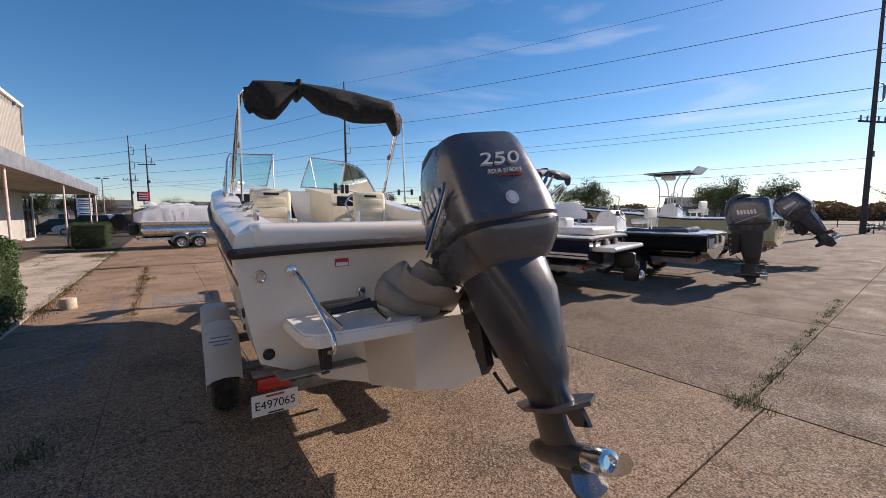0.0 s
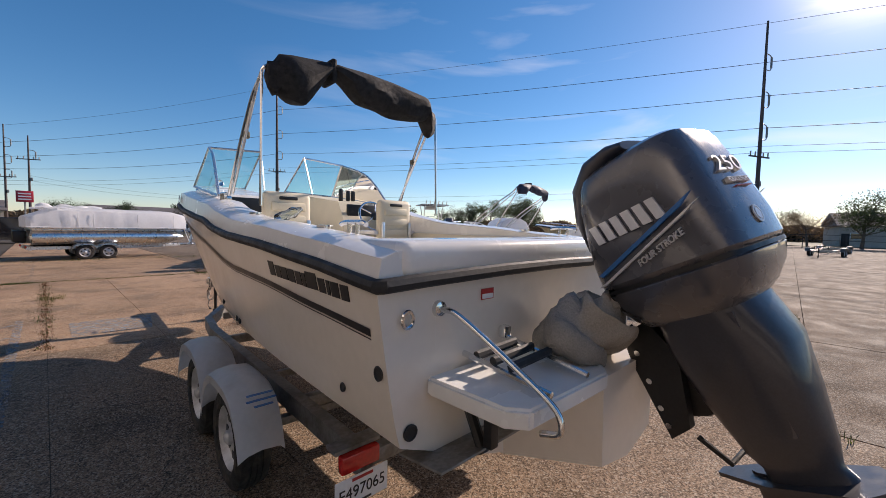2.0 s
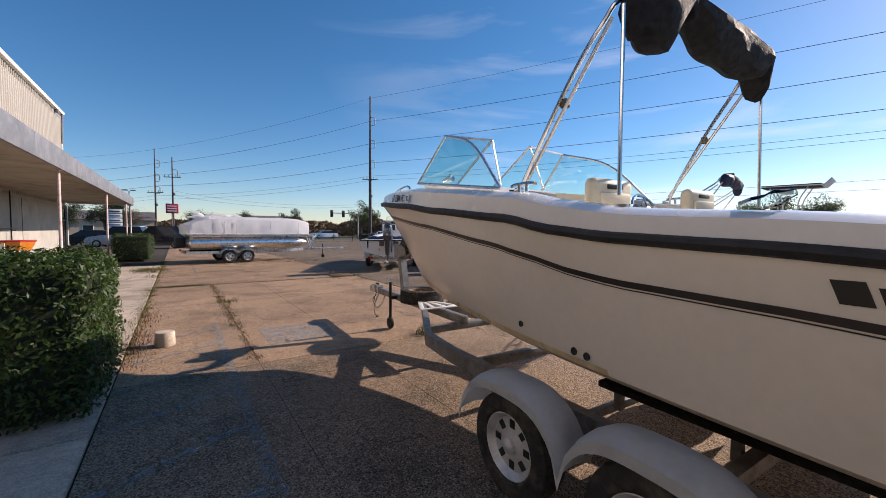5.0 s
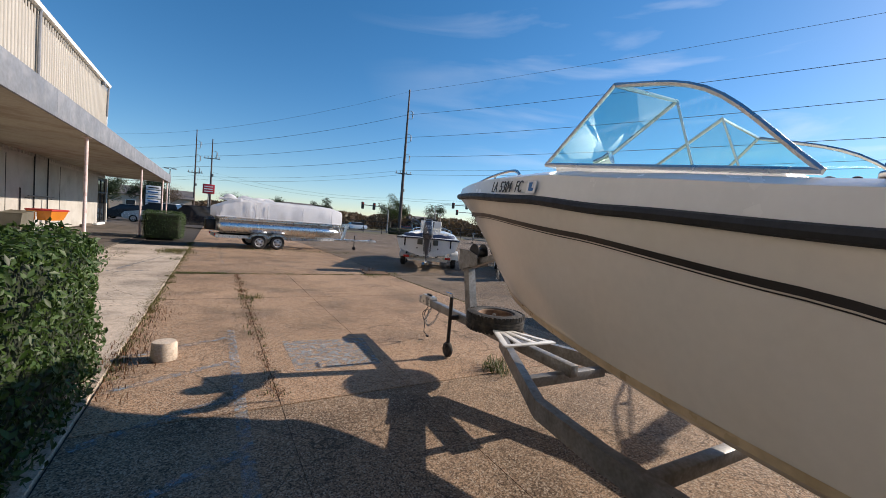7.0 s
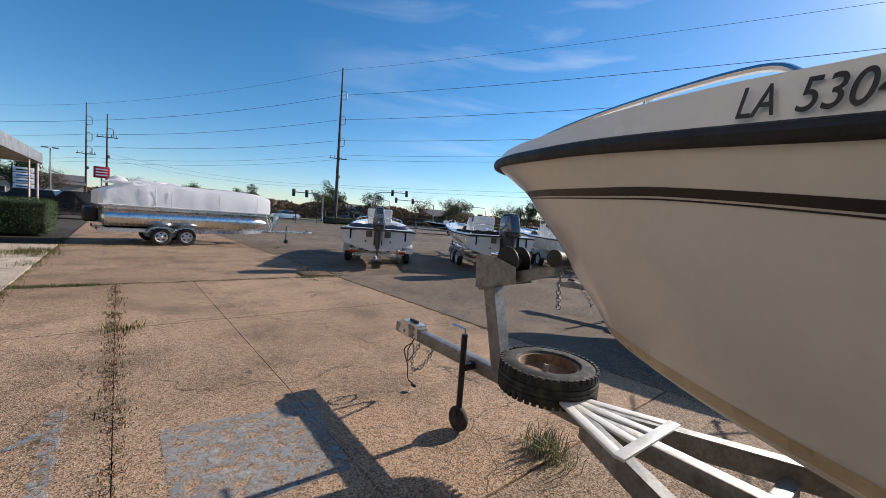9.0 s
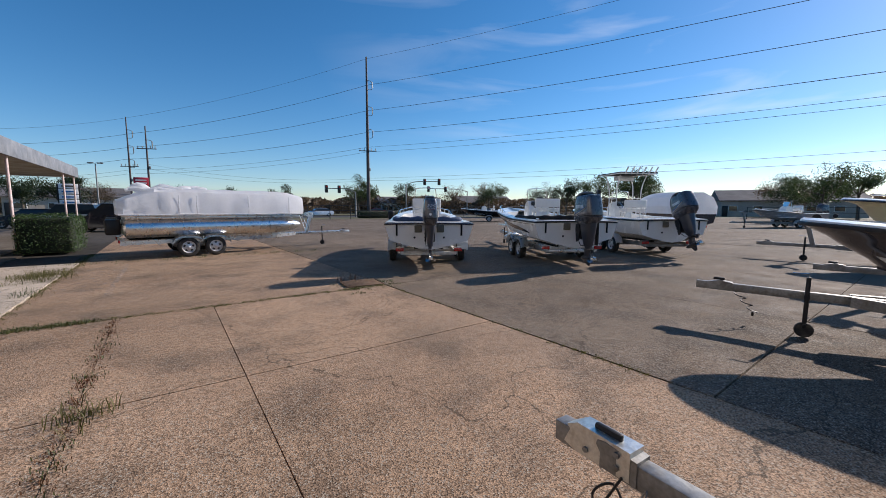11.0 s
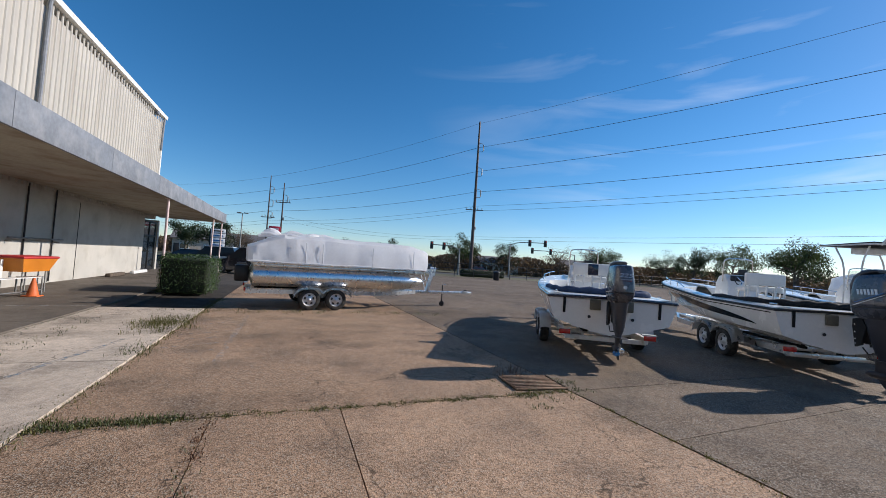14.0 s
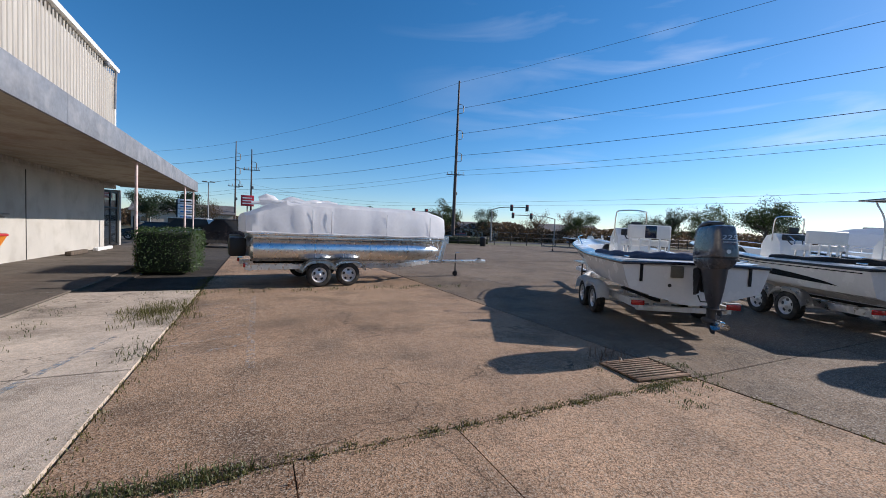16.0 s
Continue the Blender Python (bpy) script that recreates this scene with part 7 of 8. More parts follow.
signal(36.2, 73, 5.9, (41.5, 69.5), "grey mast-arm traffic signal at the street corner")
signal(51.6, 74, 5.0, (44.7, 79), "grey mast-arm traffic signal across the street")
signal(24.1, 68, 4.0, (19.9, 69.8), "low grey mast-arm traffic signal beyond the fence")
lamp_p = thing("street_lamp", pose(-8, 83, 0), "twin-headed grey street lamp on a tall pole", "street lamp")
part("pole", lathe(B(), [(0.12, 0), (0.07, 7.5)], 10), GALV, lamp_p)
for sx in (-1, 1):
    part("lamp_head", box(B(), (sx * 0.5, 0, 7.6), (0.7, 0.3, 0.16), 0.05), GALV, lamp_p)

# chain-link and rail fence along the street
fence = thing("fence", pose(0, 0, 0), "dark steel rail fence along the street edge", "fence")
F0, F1 = Vector((-6, 58.5, 0)), Vector((80, 62.0, 0))
nf = 30
pm_ = mesh_of("post", tube(B(), [(0, 0, 0), (0, 0, 1.85)], 0.05, 8), BLACKM)
for k in range(nf + 1):
    o = part("post", pm_, BLACKM, fence); o.location = F0.lerp(F1, k / nf)
for z in (0.5, 1.15, 1.8):
    part("rail", tube(B(), [F0 + UPV * z, F1 + UPV * z], 0.035, 6), BLACKM, fence)
fence2 = thing("fence", pose(0, 0, 0), "dark mesh fence at the end of the lot", "fence")
E0, E1 = Vector((71, 31, 0)), Vector((64, -24, 0))
for k in range(15):
    o = part("post", pm_, BLACKM, fence2); o.location = E0.lerp(E1, k / 14)
for z in (0.3, 1.1, 1.8):
    part("rail", tube(B(), [E0 + UPV * z, E1 + UPV * z], 0.03, 6), BLACKM, fence2)
pl = thing("planter_wall", pose(26, 63.5, 0), "low dark hedge row behind the street fence", "hedge row")
# core coloured near-black for the shade inside the hedge row
part("hedge_core", box(B(), (0, 0, 0.5), (7, 1.0, 1.0), 0.25, seg=3), LEAF_SHADE, pl)
lv = B(); rng = random.Random(9)
leaf_cloud(lv, [(Vector((rng.uniform(-3.5, 3.5), rng.uniform(-0.6, 0.2), rng.uniform(0.2, 1.1))), Vector((0, -1, 0.6))) for _ in range(900)], 0.12, rng)
part("foliage", lv, LEAF_D, pl, sharp=180)
bar = thing("trash_barrel", pose(23.5, 55.0, 0), "black plastic trash barrel by the fence", "trash can")
part("drum", lathe(B(), [(0.3, 0), (0.36, 0.1), (0.4, 0.9), (0.43, 0.92), (0.43, 0.98), (0.38, 0.98), (0.34, 0.2), (0.001, 0.15)], 18), BLACKM, bar)
part("lid", lathe(B(), [(0.43, 0.98), (0.4, 1.08), (0.2, 1.15), (0.001, 1.16)], 18), BLACKM, bar)


def car(x, y, rz, material, label, van=False):
    ob = thing("car", pose(x, y, 0, 0, 0, rz), label, "car", "parked cars")
    L_, W_ = 4.5, 1.8
    h1 = 0.95 if not van else 1.05
    sec = [(-L_ / 2, 0.5, h1 - .15), (-L_ / 2 + .15, 0.28, h1), (-1.0, 0.25, h1 + 0.03), (1.0, 0.25, h1), (L_ / 2 - .2, 0.28, h1 - .18), (L_ / 2, 0.45, h1 - .35)]
    part("body", loft(B(), [[(-W_ / 2, yy, z0), (-W_ / 2, yy, (z0 + z1) / 2), (-W_ / 2 + .1, yy, z1), (W_ / 2 - .1, yy, z1), (W_ / 2, yy, (z0 + z1) / 2), (W_ / 2, yy, z0)] for yy, z0, z1 in sec]), material, ob)
    top = 1.45 if not van else 1.85
    part("cabin", loft(B(), [[(-W_ / 2 + .1, yy, h1 - 0.02), (-W_ / 2 + .28, yy + dy, top - 0.08), (W_ / 2 - .28, yy + dy, top - 0.08), (W_ / 2 - .1, yy, h1 - 0.02)] for yy, dy in ((-1.9 if van else -1.7, 0.35), (1.15, -0.75))]), CARGLASS, ob)
    part("roof", box(B(), (0, -0.35 if not van else -0.5, top - 0.06), (W_ - 0.5, 1.7 if not van else 2.1, 0.07), 0.03), material, ob)
    for sx in (-1, 1):
        for yy in (-1.4, 1.4):
            wheel(pose(sx * 0.82, yy, 0.32, 0, 0, 0 if sx < 0 else 180), 0.32, 0.2, ob, 5)
        part("headlight", box(B(), (sx * 0.65, L_ / 2 - 0.04, 0.62), (0.3, 0.08, 0.12), 0.02), CLEAR, ob)
        part("tail_light", box(B(), (sx * 0.7, -L_ / 2 + 0.05, 0.75), (0.25, 0.06, 0.15), 0.02), REDLAMP, ob)
    return ob


for k, (x, y, rz, c, van) in enumerate(((-3.2, 44, 80, 1, True), (-5.8, 47.5, 75, 0, True), (-2.5, 55, 85, 3, False), (-8.5, 52, 80, 1, False), (9.5, 63.8, 88, 3, False), (14, 74, 88, 4, False), (20.5, 75, 92, 0, False), (31, 76, 88, 2, False), (57, 73, 90, 3, False), (12, 88, 85, 0, True))):
    car(x, y, rz, CARS[c], ("white", "dark", "red", "silver", "blue")[c] + (" van" if van else " sedan") + " parked near the street", van)


def house(x, y, rz, w, d, h, label, wall=BRICKW):
    ob = thing("building", pose(x, y, 0, 0, 0, rz), label, "building", "buildings beyond the street")
    part("wall", box(B(), (0, 0, h / 2), (w, d, h)), wall, ob)
    part("roof", loft(B(), [[(xx, -d / 2 - .4, h), (xx, 0, h + d * 0.22), (xx, d / 2 + .4, h), (xx, d / 2 + .4, h - 0.15), (xx, -d / 2 - .4, h - 0.15)] for xx in (-w / 2 - .4, w / 2 + .4)]), ROOFM, ob)
    for k in range(max(1, int(w / 4))):
        wn_ = part("window", box(B(), (-w / 2 + 2 + 4 * k, -d / 2 - 0.02, h * 0.5), (1.6, 0.08, 1.1), 0.02), PAINTED, ob)
        part("pane", box(B(), (-w / 2 + 2 + 4 * k, -d / 2 - 0.07, h * 0.5), (1.4, 0.02, 0.9)), CARGLASS, wn_)
    part("door", box(B(), (-w / 2 + 0.7, -d / 2 - 0.03, 1.05), (0.95, 0.06, 2.1), 0.01), BLACKM, ob)
    return ob


house(46.3, 95.8, -12, 9, 7, 2.6, "low white house beyond the street", PAINTED)
house(68.2, 88.6, -20, 14, 8, 2.8, "low brick building beyond the street")
house(100.4, 34.1, -60, 22, 10, 3.2, "long low pale building past the lot")
house(94.5, -9.4, -80, 20, 10, 3.4, "long low brown building past the lot")
house(14.2, 104, 0, 18, 8, 3.0, "low pale building across the street", PAINTED)
house(-14, 106, 5, 16, 8, 3.2, "low tan building across the street")

sign = thing("road_sign", pose(-2.3, 63.0, 0), "red and white square sign panel on a post", "sign")
part("post", tube(B(), [(0, 0, 0), (0, 0, 4.6)], 0.07), GALV, sign)
pn = part("panel", box(B(), (0, -0.08, 4.1), (1.3, 0.06, 1.2), 0.02), SIGNR, sign)
for k in range(3):
    part("sign_bar", box(B(), (0, -0.115, 4.4 - 0.3 * k), (0.95, 0.012, 0.13)), WHITE, pn)
psign = thing("pylon_sign", pose(-7.3, 58, 0), "white message board sign with stacked panels", "sign")
for sx in (-0.7, 0.7):
    part("post", box(B(), (sx, 0, 1.8), (0.12, 0.12, 3.6)), BLACKM, psign)
for k in range(5):
    pn = part("panel", box(B(), (0, -0.05, 3.4 - 0.48 * k), (1.3, 0.1, 0.42), 0.02), WHITE, psign)
    part("sign_bar", box(B(), (0, -0.105, 3.4 - 0.48 * k), (0.9, 0.012, 0.12)), BLUEP if k else LETTER, pn)

# ---- clutter and weeds ----
blk = thing("concrete_post_stub", pose(-1.98, 11.0, 0), "short broken round concrete post stub", "bollard stub")
part("stub", lathe(B(), [(0.125, 0), (0.125, 0.04), (0.12, 0.18), (0.112, 0.2), (0.05, 0.205), (0.001, 0.2)], 16), CONC_GREY, blk)
for y, ln, mt_, lb in ((35.6, 1.7, WOODP, "timber"), (38.6, 2.0, PAINTED, "white-painted concrete")):
    ps = thing("parking_stop", pose(BX + 0.5, y, SLAB_Z - 0.015), lb + " wheel stop lying along the wall", "wheel stop")
    part("beam", box(B(), (0, 0, 0.09), (0.2, ln, 0.16), 0.03), mt_, ps)

ch = thing("bench", pose(BX + 1.1, 26.9, SLAB_Z - 0.015, 0, 0, 82), "white slatted bench with tubular legs under the canopy", "bench")
for sx in (-0.75, 0.75):
    part("leg_frame", tube(B(), [(sx, -0.3, 0), (sx, -0.3, 0.5), (sx, 0.3, 0.45), (sx, 0.3, 0)], 0.025), GALV, ch)
for k in range(7):
    part("slat", box(B(), (0, -0.27 + 0.09 * k, 0.49 - 0.008 * k), (1.5, 0.06, 0.02), 0.005), PAINTED, ch)
for k in range(5):
    part("back_slat", box(B(), (-0.6 + 0.3 * k, 0.36, 0.7), (0.08, 0.02, 0.5), 0.006), PAINTED, ch)
part("bench_rail", tube(B(), [(-0.75, -0.3, 0.12), (0.75, -0.3, 0.12)], 0.02), GALV, ch)
cart = thing("plastic_cart", pose(BX + 0.95, 27.9, SLAB_Z - 0.015, 0, 0, 80), "red and yellow plastic wheelbarrow tub on a frame", "cart")
part("tub", loft(B(), [[(-.45, -.3, .62), (.45, -.3, .62), (.45, .3, .62), (-.45, .3, .62)], [(-.62, -.4, 1.0), (.62, -.4, 1.0), (.62, .4, 1.0), (-.62, .4, 1.0)]]), PLASTIC_Y, cart)
part("lid", box(B(), (0, 0, 1.03), (1.3, 0.86, 0.07), 0.03), PLASTIC_R, cart)
for sx in (-.4, .4):
    for sy in (-.25, .25):
        part("leg", tube(B(), [(sx, sy, 0), (sx, sy, 0.62)], 0.02), GALV, cart)
binb = thing("storage_bin", pose(BX + 0.6, 26.0, SLAB_Z - 0.015, 0, 0, 84), "dull grey-green plastic bin with curved end", "bin")
binb.scale = (0.72, 0.72, 0.85)
part("bin_body", loft(B(), [[(-.55, -.4, 0), (.5, -.4, 0), (.5, .4, 0), (-.55, .4, 0)], [(-.62, -.44, .5), (.55, -.44, .5), (.55, .44, .5), (-.62, .44, .5)], [(-.5, -.46, 1.05), (.62, -.46, 1.15), (.62, .46, 1.15), (-.5, .46, 1.05)]]), TAN, binb)
part("bin_rim", tube(B(), [(-.5, -.46, 1.05), (.62, -.46, 1.15), (.62, .46, 1.15), (-.5, .46, 1.05)], 0.025, 8, True), TAN, binb)
bag = thing("trash_bag", pose(BX + 0.6, 24.3, SLAB_Z - 0.015), "black shiny tied trash bag by the wall", "trash bag")
rg = random.Random(3)
bag_bm = loft(B(), [[Vector((math.cos(a) * r * (1 + 0.14 * math.sin(5 * a + i)), math.sin(a) * r * (1 + 0.12 * math.cos(4 * a + 2 * i)), z)) for a in [k * math.tau / 18 for k in range(18)]] for i, (r, z) in enumerate(((0.26, 0), (0.4, 0.1), (0.43, 0.25), (0.36, 0.42), (0.2, 0.54), (0.07, 0.6), (0.1, 0.68)))])
bmesh.ops.subdivide_edges(bag_bm, edges=bag_bm.edges, cuts=2, use_grid_fill=True)
for v in bag_bm.verts:
    v.co += noise.noise_vector(v.co * 7) * 0.07 + noise.noise_vector(v.co * 19) * 0.025
    v.co.z = max(0.0, v.co.z * 0.85)
part("bag_body", bag_bm, BAG, bag, sharp=25)
cone = thing("traffic_cone", pose(BX + 1.6, 27.0, SLAB_Z - 0.015), "faded orange traffic cone", "traffic cone")
part("cone_body", lathe(B(), [(0.13, 0.03), (0.03, 0.5), (0.02, 0.5), (0.001, 0.5)], 14), CONEO, cone)
part("cone_base", box(B(), (0, 0, 0.015), (0.34, 0.34, 0.03), 0.008), CONEO, cone)

# drain grate
gr = thing("drain_grate", pose(3.15, 18.0, 0.004, 0, 0, -6), "rusty iron storm drain grate set in the concrete", "drain grate")
part("grate_frame", box(B(), (0, 0, 0.004), (0.82, 0.62, 0.012)), SOIL, gr)
RUST = mat("rusted_iron", (0.2, 0.12, 0.075), 0.85, 0.2, var=0.35, big=9, fine=60, bump=0.3, dirt=(0.3, 0.24, 0.16), dirt_amount=0.7)
for k in range(9):
    part("grate_bar", box(B(), (0, -0.26 + 0.065 * k, 0.014), (0.76, 0.032, 0.018), 0.004), RUST, gr)
part("grate_rim", tube(B(), [(-.4, -.3, .014), (.4, -.3, .014), (.4, .3, .014), (-.4, .3, .014)], 0.018, 6, True), RUST, gr)

# worn paint on the concrete
def stripe_paint(poly, material, label):
    bm = B()
    bm.faces.new([bm.verts.new((x, y, 0.0045)) for x, y in poly])
    o = part("road_marking", bm, material, sharp=180)
    tagged(o, label, "road marking", "worn markings", "structure")


def bar_paint(x0, y0, x1, y1, w, material, z=0.0045, label="worn blue parking stripe on concrete"):
    a, b_ = Vector((x0, y0, 0)), Vector((x1, y1, 0))
    n_ = (b_ - a).normalized().cross(UPV) * (w / 2)
    bm = B()
    bm.faces.new([bm.verts.new((p.x, p.y, z)) for p in (a - n_, b_ - n_, b_ + n_, a + n_)])
    o = part("road_marking", bm, material, sharp=180)
    tagged(o, label, "road marking", "worn markings", "structure")


stripe_paint([(-0.72, 10.2), (0.24, 10.15), (0.38, 11.2), (-0.72, 11.3)], PBLUE, "faded blue square of an accessible parking bay")
for a in range(14):
    t0, t1 = a * 0.35 + 0.4, a * 0.35 + 0.75
    bar_paint(-0.2 + 0.26 * math.cos(t0), 10.7 + 0.3 * math.sin(t0), -0.2 + 0.26 * math.cos(t1), 10.7 + 0.3 * math.sin(t1), 0.07, PWHITE, 0.009, "ghost of a white accessible symbol") if a < 11 else None
bar_paint(-1.3, 6.2, -1.3, 12.0, 0.1, PBLUE2)
for k in range(6):
    bar_paint(-2.35, 6.4 + k * 0.95, -1.35, 6.9 + k * 0.95, 0.1, PBLUE2)
bar_paint(-0.9, -0.5, -0.9, 4.2, 0.1, PBLUE2); bar_paint(-2.3, 4.2, -0.9, 4.2, 0.1, PBLUE2)
for k in range(5):
    bar_paint(-2.3, 0.6 + k * 0.8, -1.0, 0.9 + k * 0.8, 0.1, PBLUE2)
for k in range(7):
    bar_paint(-2.25, 20.2 + 0.55 * k, -1.3, 20.6 + 0.55 * k, 0.08, PWHITE, label="ghost of a white hatch stripe on concrete")
bar_paint(-1.28, 19.6, -1.28, 24.4, 0.1, PWHITE, label="ghost of a white bay line on concrete")
bar_paint(-3.7, 17.6, -2.9, 21.4, 0.09, PBLUE2, 0.027); bar_paint(-3.6, 17.6, -2.9, 17.9, 0.14, PBLUE2, 0.027)
for k in range(4):
    bar_paint(-6.9, 21 + 4 * k, -4.4, 21.4 + 4 * k, 0.09, PWHITE, 0.05, "worn white line on the covered walk")


def weeds(name, spots, hgt, n, material, label, seed=1, spread=0.06):
    """Thin bent blades growing from the joints."""
    rng = random.Random(seed)
    bm = B()
    for x, y in spots:
        for _ in range(n):
            bx, by = x + rng.gauss(0, spread), y + rng.gauss(0, spread)
            a = rng.uniform(0, 6.28)
            h = hgt * rng.uniform(0.3, 1.2)
            d = Vector((math.cos(a), math.sin(a), 0))
            w = d.cross(UPV) * rng.uniform(0.0018, 0.0045)
            base, mid, tip = Vector((bx, by, -0.02)), Vector((bx, by, h * 0.6)) + d * h * 0.3, Vector((bx, by, h * 0.8)) + d * h * rng.uniform(0.5, 1.1)
            v = [bm.verts.new(p) for p in (base - w, base + w, mid + w, mid - w, tip)]
            bm.faces.new((v[0], v[1], v[2], v[3])); bm.faces.new((v[3], v[2], v[4]))
    o = part(name, bm, material, sharp=180)
    return tagged(o, label, "weeds", kind="stuff")


rw_ = random.Random(12)
line = lambda x0, y0, x1, y1, n, j=0.03: [(x0 + (x1 - x0) * t + rw_.gauss(0, j), y0 + (y1 - y0) * t + rw_.gauss(0, j)) for t in sorted(rw_.random() for _ in range(n))]
weeds("joint_weeds", line(-0.98, 9.6, -0.98, 17.5, 170), 0.026, 9, WEEDR, "dry reddish weeds along a slab joint", 1, 0.035)
weeds("joint_weeds", line(-0.98, 9.5, -0.98, 17.0, 30), 0.045, 14, WEEDG, "green weeds along a slab joint", 2)
weeds("joint_weeds", line(-2.4, 17.6, 3.5, 17.6, 260), 0.022, 12, WEED, "low dry weeds along the cross joint", 3, 0.03)
weeds("joint_weeds", line(-2.4, 17.64, -1.2, 17.62, 50), 0.045, 18, WEEDG, "green weeds at the walk's edge", 4, 0.06)
weeds("joint_weeds", [(2.5 + rw_.random() * 1.4, 17.75 + rw_.gauss(0, 0.3)) for _ in range(60)], 0.04, 16, WEEDG, "green weeds round the drain", 5, 0.05)
weeds("joint_weeds", [(3.1 + rw_.gauss(0, .2), 18.5 + rw_.gauss(0, .1)) for _ in range(8)], 0.22, 8, WEEDR, "tall dry weeds beside the drain", 15, 0.05)
weeds("joint_weeds", line(3.52, 17.4, 3.63, 12.0, 110), 0.018, 9, WEED, "sparse weeds along the long joint", 6, 0.02)
weeds("weed_tuft", [(1.56 + rw_.gauss(0, .08), 9.5 + rw_.gauss(0, .08)) for _ in range(16)], 0.17, 16, WEEDG, "green grass tuft beneath the bow", 7, 0.06)
weeds("weed_tuft", [(-2.75 + rw_.gauss(0, .25), 22.8 + rw_.gauss(0, .45)) for _ in range(60)], 0.15, 22, WEED, "dry grass clump on the walk", 8, 0.1)
weeds("weed_tuft", [(-2.5 + rw_.gauss(0, .12), 20.6 + rw_.gauss(0, .3)) for _ in range(14)], 0.1, 12, WEEDG, "small green clump on the walk", 9, 0.08)
weeds("weed_tuft", [(-4.1 + rw_.gauss(0, .1), 21 + rw_.uniform(-1.5, 3)) for _ in range(24)], 0.08, 10, WEEDG, "weeds by the canopy post", 10, 0.06)
weeds("weed_tuft", [(rw_.uniform(-3.6, 4.5), 25.0 + rw_.gauss(0, .12)) for _ in range(60)], 0.1, 9, WEEDG, "weeds under the pontoon trailer", 11, 0.08)
weeds("joint_weeds", line(-2.42, 17.7, -2.43, 28.0, 240, 0.05), 0.035, 12, WEED, "dry weeds along the far edge of the walk", 19, 0.07)
weeds("joint_weeds", line(-4.75, 14.0, -4.75, 27.0, 120, 0.05), 0.04, 10, WEEDG, "weeds between the walk and the covered floor", 20, 0.07)
weeds("joint_weeds", line(-2.42, 10.5, -2.42, 17.6, 200, 0.05), 0.045, 14, WEED, "weeds along the walk's edge", 12, 0.05)
weeds("joint_weeds", line(-2.35, 10.0, -2.3, 13.5, 50), 0.07, 14, WEEDR, "reddish weeds beside the hedge", 13, 0.12)
weeds("weed_tuft", [(-1.37 + rw_.gauss(0, .12), 5.0 + rw_.gauss(0, .1)) for _ in range(12)], 0.1, 12, WEEDG, "green weed tuft in a slab joint", 14, 0.06)
weeds("joint_weeds", line(3.83, 2.22, 10.5, 2.6, 120), 0.03, 9, WEEDG, "low weeds along the bay joint", 16, 0.03)
weeds("weed_tuft", [(3.83 + rw_.gauss(0, .06), 2.22 + rw_.gauss(0, .06)) for _ in range(12)], 0.07, 14, WEEDG, "weed tuft where two joints meet", 17, 0.05)
weeds("weed_tuft", [(-0.9 + rw_.gauss(0, .08), 14.2 + rw_.gauss(0, .1)) for _ in range(10)], 0.14, 12, WEED, "dry tuft in a slab joint", 18, 0.06)

# ---- ground pieces: concrete slabs with open joints ----


def slabs(parent, polys, z, material, gap=0.007, name="slab", jitter=0.004, seed=1):
    rng = random.Random(seed)
    for p in polys:
        if len(p) < 3:
            continue
        area = abs(sum(a[0] * b[1] - b[0] * a[1] for a, b in zip(p, p[1:] + p[:1]))) / 2
        if area < 0.08:
            continue
        cx, cy = sum(q[0] for q in p) / len(p), sum(q[1] for q in p) / len(p)
        inner = []
        for q in p:
            d = math.hypot(q[0] - cx, q[1] - cy) or 1
            k = max(0, 1 - gap * 1.2 / d)
            inner.append((cx + (q[0] - cx) * k, cy + (q[1] - cy) * k))
        edge = [(cx + (q[0] - cx) * 0.9985, cy + (q[1] - cy) * 0.9985) for q in inner]
        zz = z - rng.uniform(0, jitter)
        part(name, loft(B(), [[(x, y, z - 0.12) for x, y in inner], [(x, y, zz - 0.006) for x, y in inner], [(x, y, zz) for x, y in edge]]), material, parent)


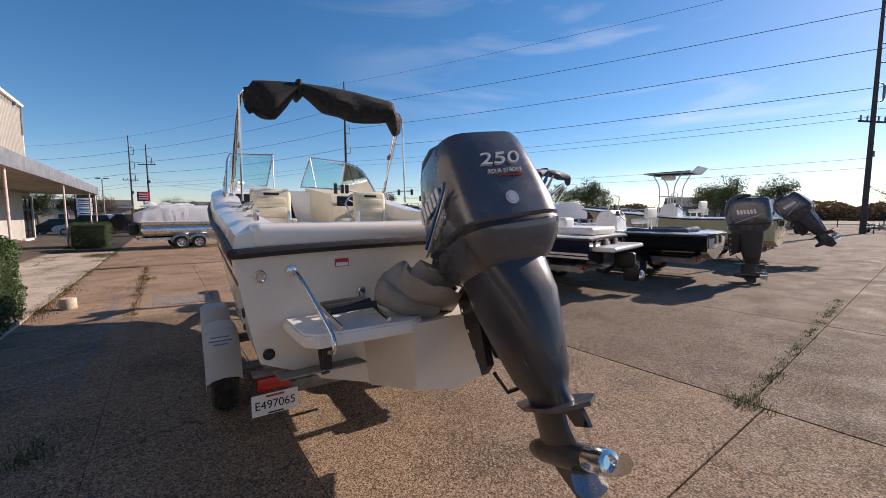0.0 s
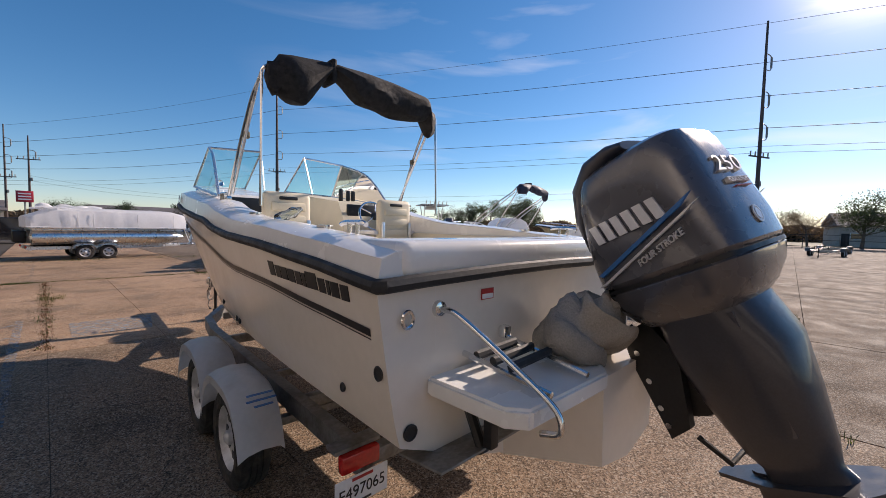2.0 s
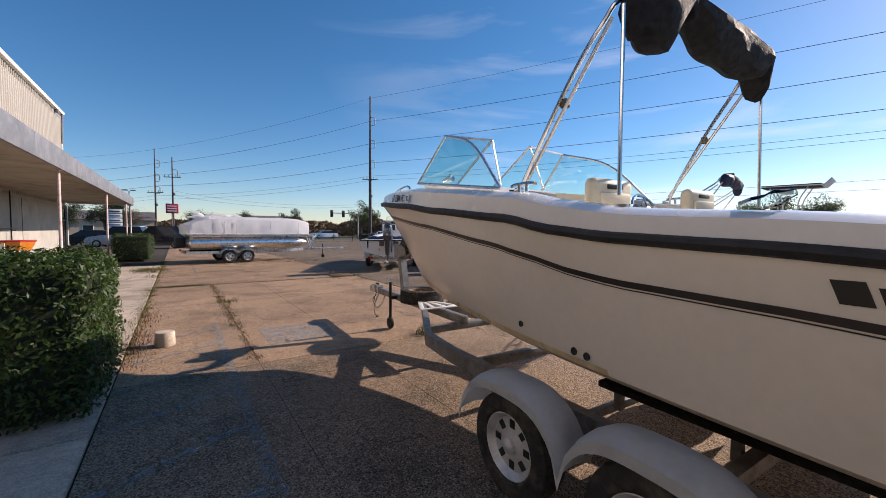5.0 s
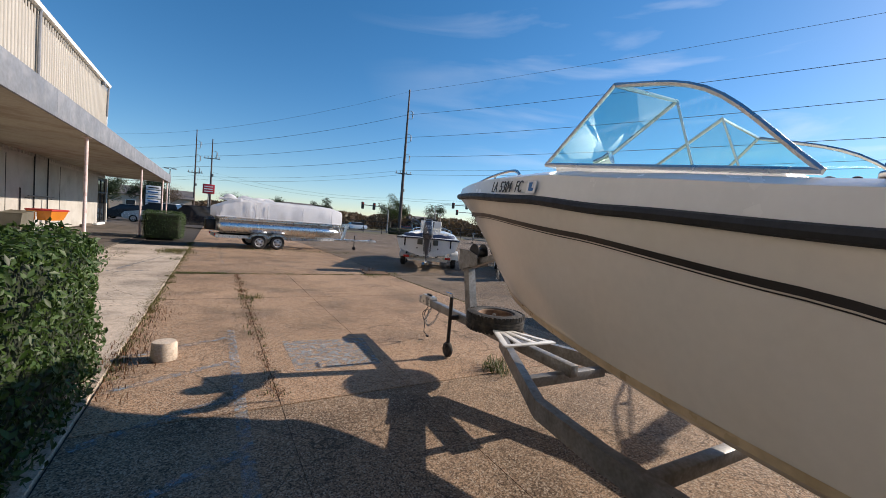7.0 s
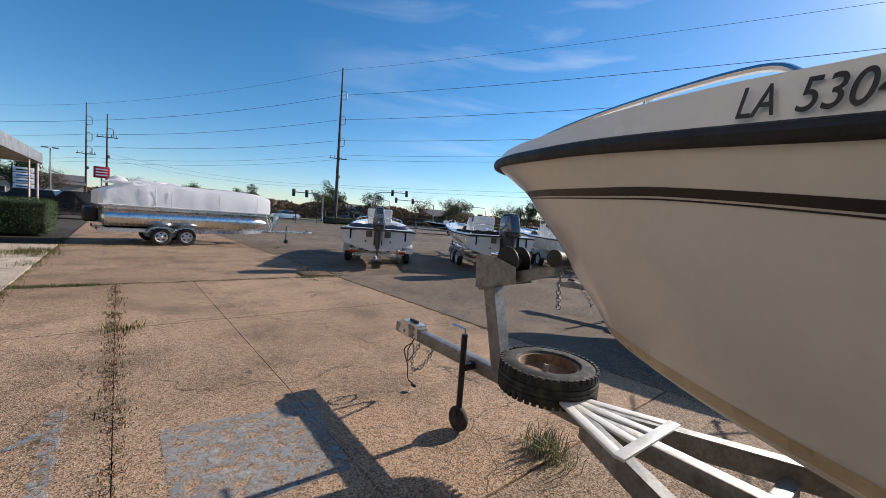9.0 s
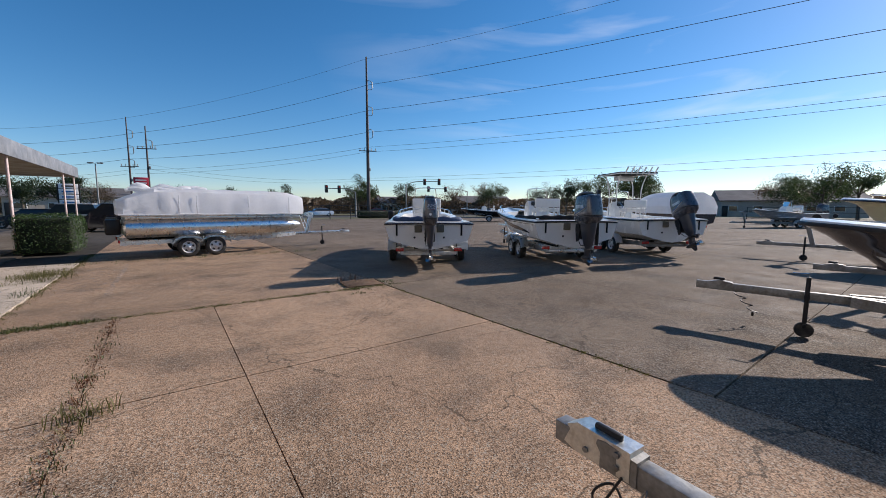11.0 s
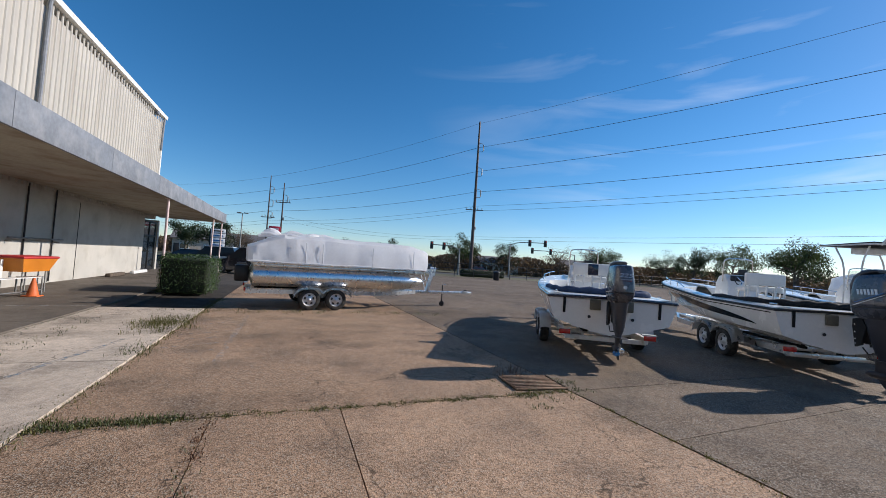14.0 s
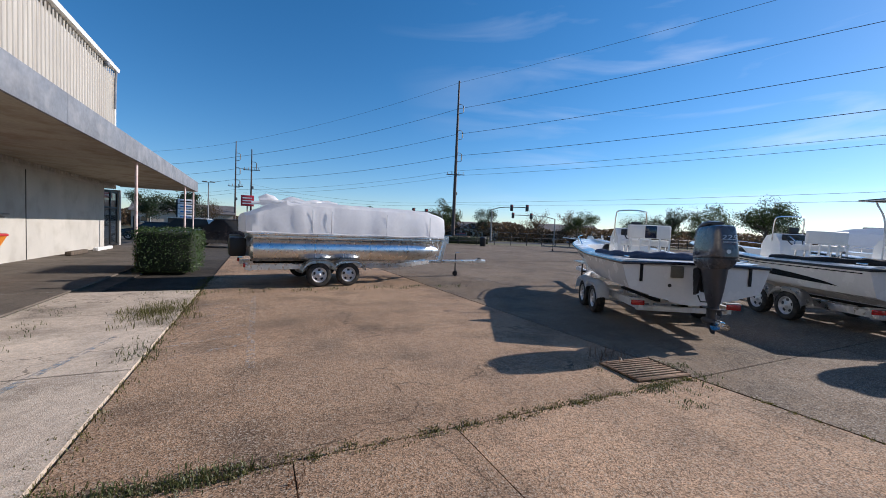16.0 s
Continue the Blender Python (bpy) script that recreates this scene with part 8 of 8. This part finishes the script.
def grid(ox, oy, ang, dx, dy, nx, ny, clips, skew=0.0):
    c, s = math.cos(radians(ang)), math.sin(radians(ang))
    xs = [sum(dx[:i]) if isinstance(dx, list) else i * dx for i in range(nx + 1)]
    ys = [sum(dy[:i]) if isinstance(dy, list) else i * dy for i in range(ny + 1)]
    out = []
    for i in range(nx):
        for j in range(ny):
            P = [(ox + c * x - s * y, oy + s * x + c * y) for x, y in ((xs[i], ys[j]), (xs[i + 1], ys[j]), (xs[i + 1], ys[j + 1]), (xs[i], ys[j + 1]))]
            for k in clips:
                P = clip_poly(P, *k)
            out.append(P)
    return out


lot = tagged(part("pavement", box(B(), (38.8, 20.0, -0.055), (82.4, 80.0, 0.02)), SOIL), "worn exposed-aggregate concrete lot with weedy joints", "pavement", kind="structure")
# strip beside the walk, joints at about one metre, then the broad bays
EDGE = (1, 0.02, 3.87)
FAR_EDGE = (-1, -0.02, -3.885)
slabs(lot, grid(-2.4, -12, 0, [1.42, 1.27, 9.0], [5.0, 4.6, 4.5, 7.35], 3, 4, [EDGE]), 0.0, CONC_OLD, seed=8)
slabs(lot, grid(-2.4, 9.45, 0, [1.42, 1.27, 9.0], [4.85, 3.3], 3, 2, [EDGE]), 0.0, CONC, seed=2)
slabs(lot, grid(-2.4, 17.6, 0, [10.5], [7.3, 5, 5, 5, 5, 5, 5, 5], 1, 8, [EDGE]), 0.0, CONC, seed=3)
slabs(lot, grid(0.0, 17.6, 0, 6.0, 5.4, 14, 8, [(0, 1, 60), (1, 0, 80), FAR_EDGE]), 0.0, CONC_BAY, seed=4)
slabs(lot, grid(3.82, -16.2, 2, 4.6, 4.6, 18, 8, [FAR_EDGE, (0, 1, 17.59), (1, 0, 80), (0, -1, 20)]), 0.0, CONC_BAY, seed=5)
walkp = tagged(part("walk_bed", box(B(), (-3.58, 12, -0.05), (2.36, 44, 0.04)), SOIL), "pale concrete walk beside the lot", "pavement", kind="structure")
slabs(walkp, grid(-4.75, -8, 0, 2.34, [2.4, 3.0, 3.1, 2.2, 2.6, 3, 2.8, 3.2, 2.6, 3, 3, 2.5], 1, 12, []), 0.022, CONC_GREY, 0.01, seed=6)
# floor slabs take the base colour darkened for the canopy's shade
porch = tagged(part("covered_walk", box(B(), ((BX - 4.79) / 2, 14, -0.02), (-4.79 - BX + 1, 66, 0.06)), SOIL), "worn concrete floor under the canopy, its shade put into the dark colour", "pavement", kind="structure")
slabs(porch, grid(BX - 0.3, -18, 0, -4.77 - BX + 0.3, 4.1, 1, 16, []), 0.045, CONC_SHADED, 0.008, seed=7)
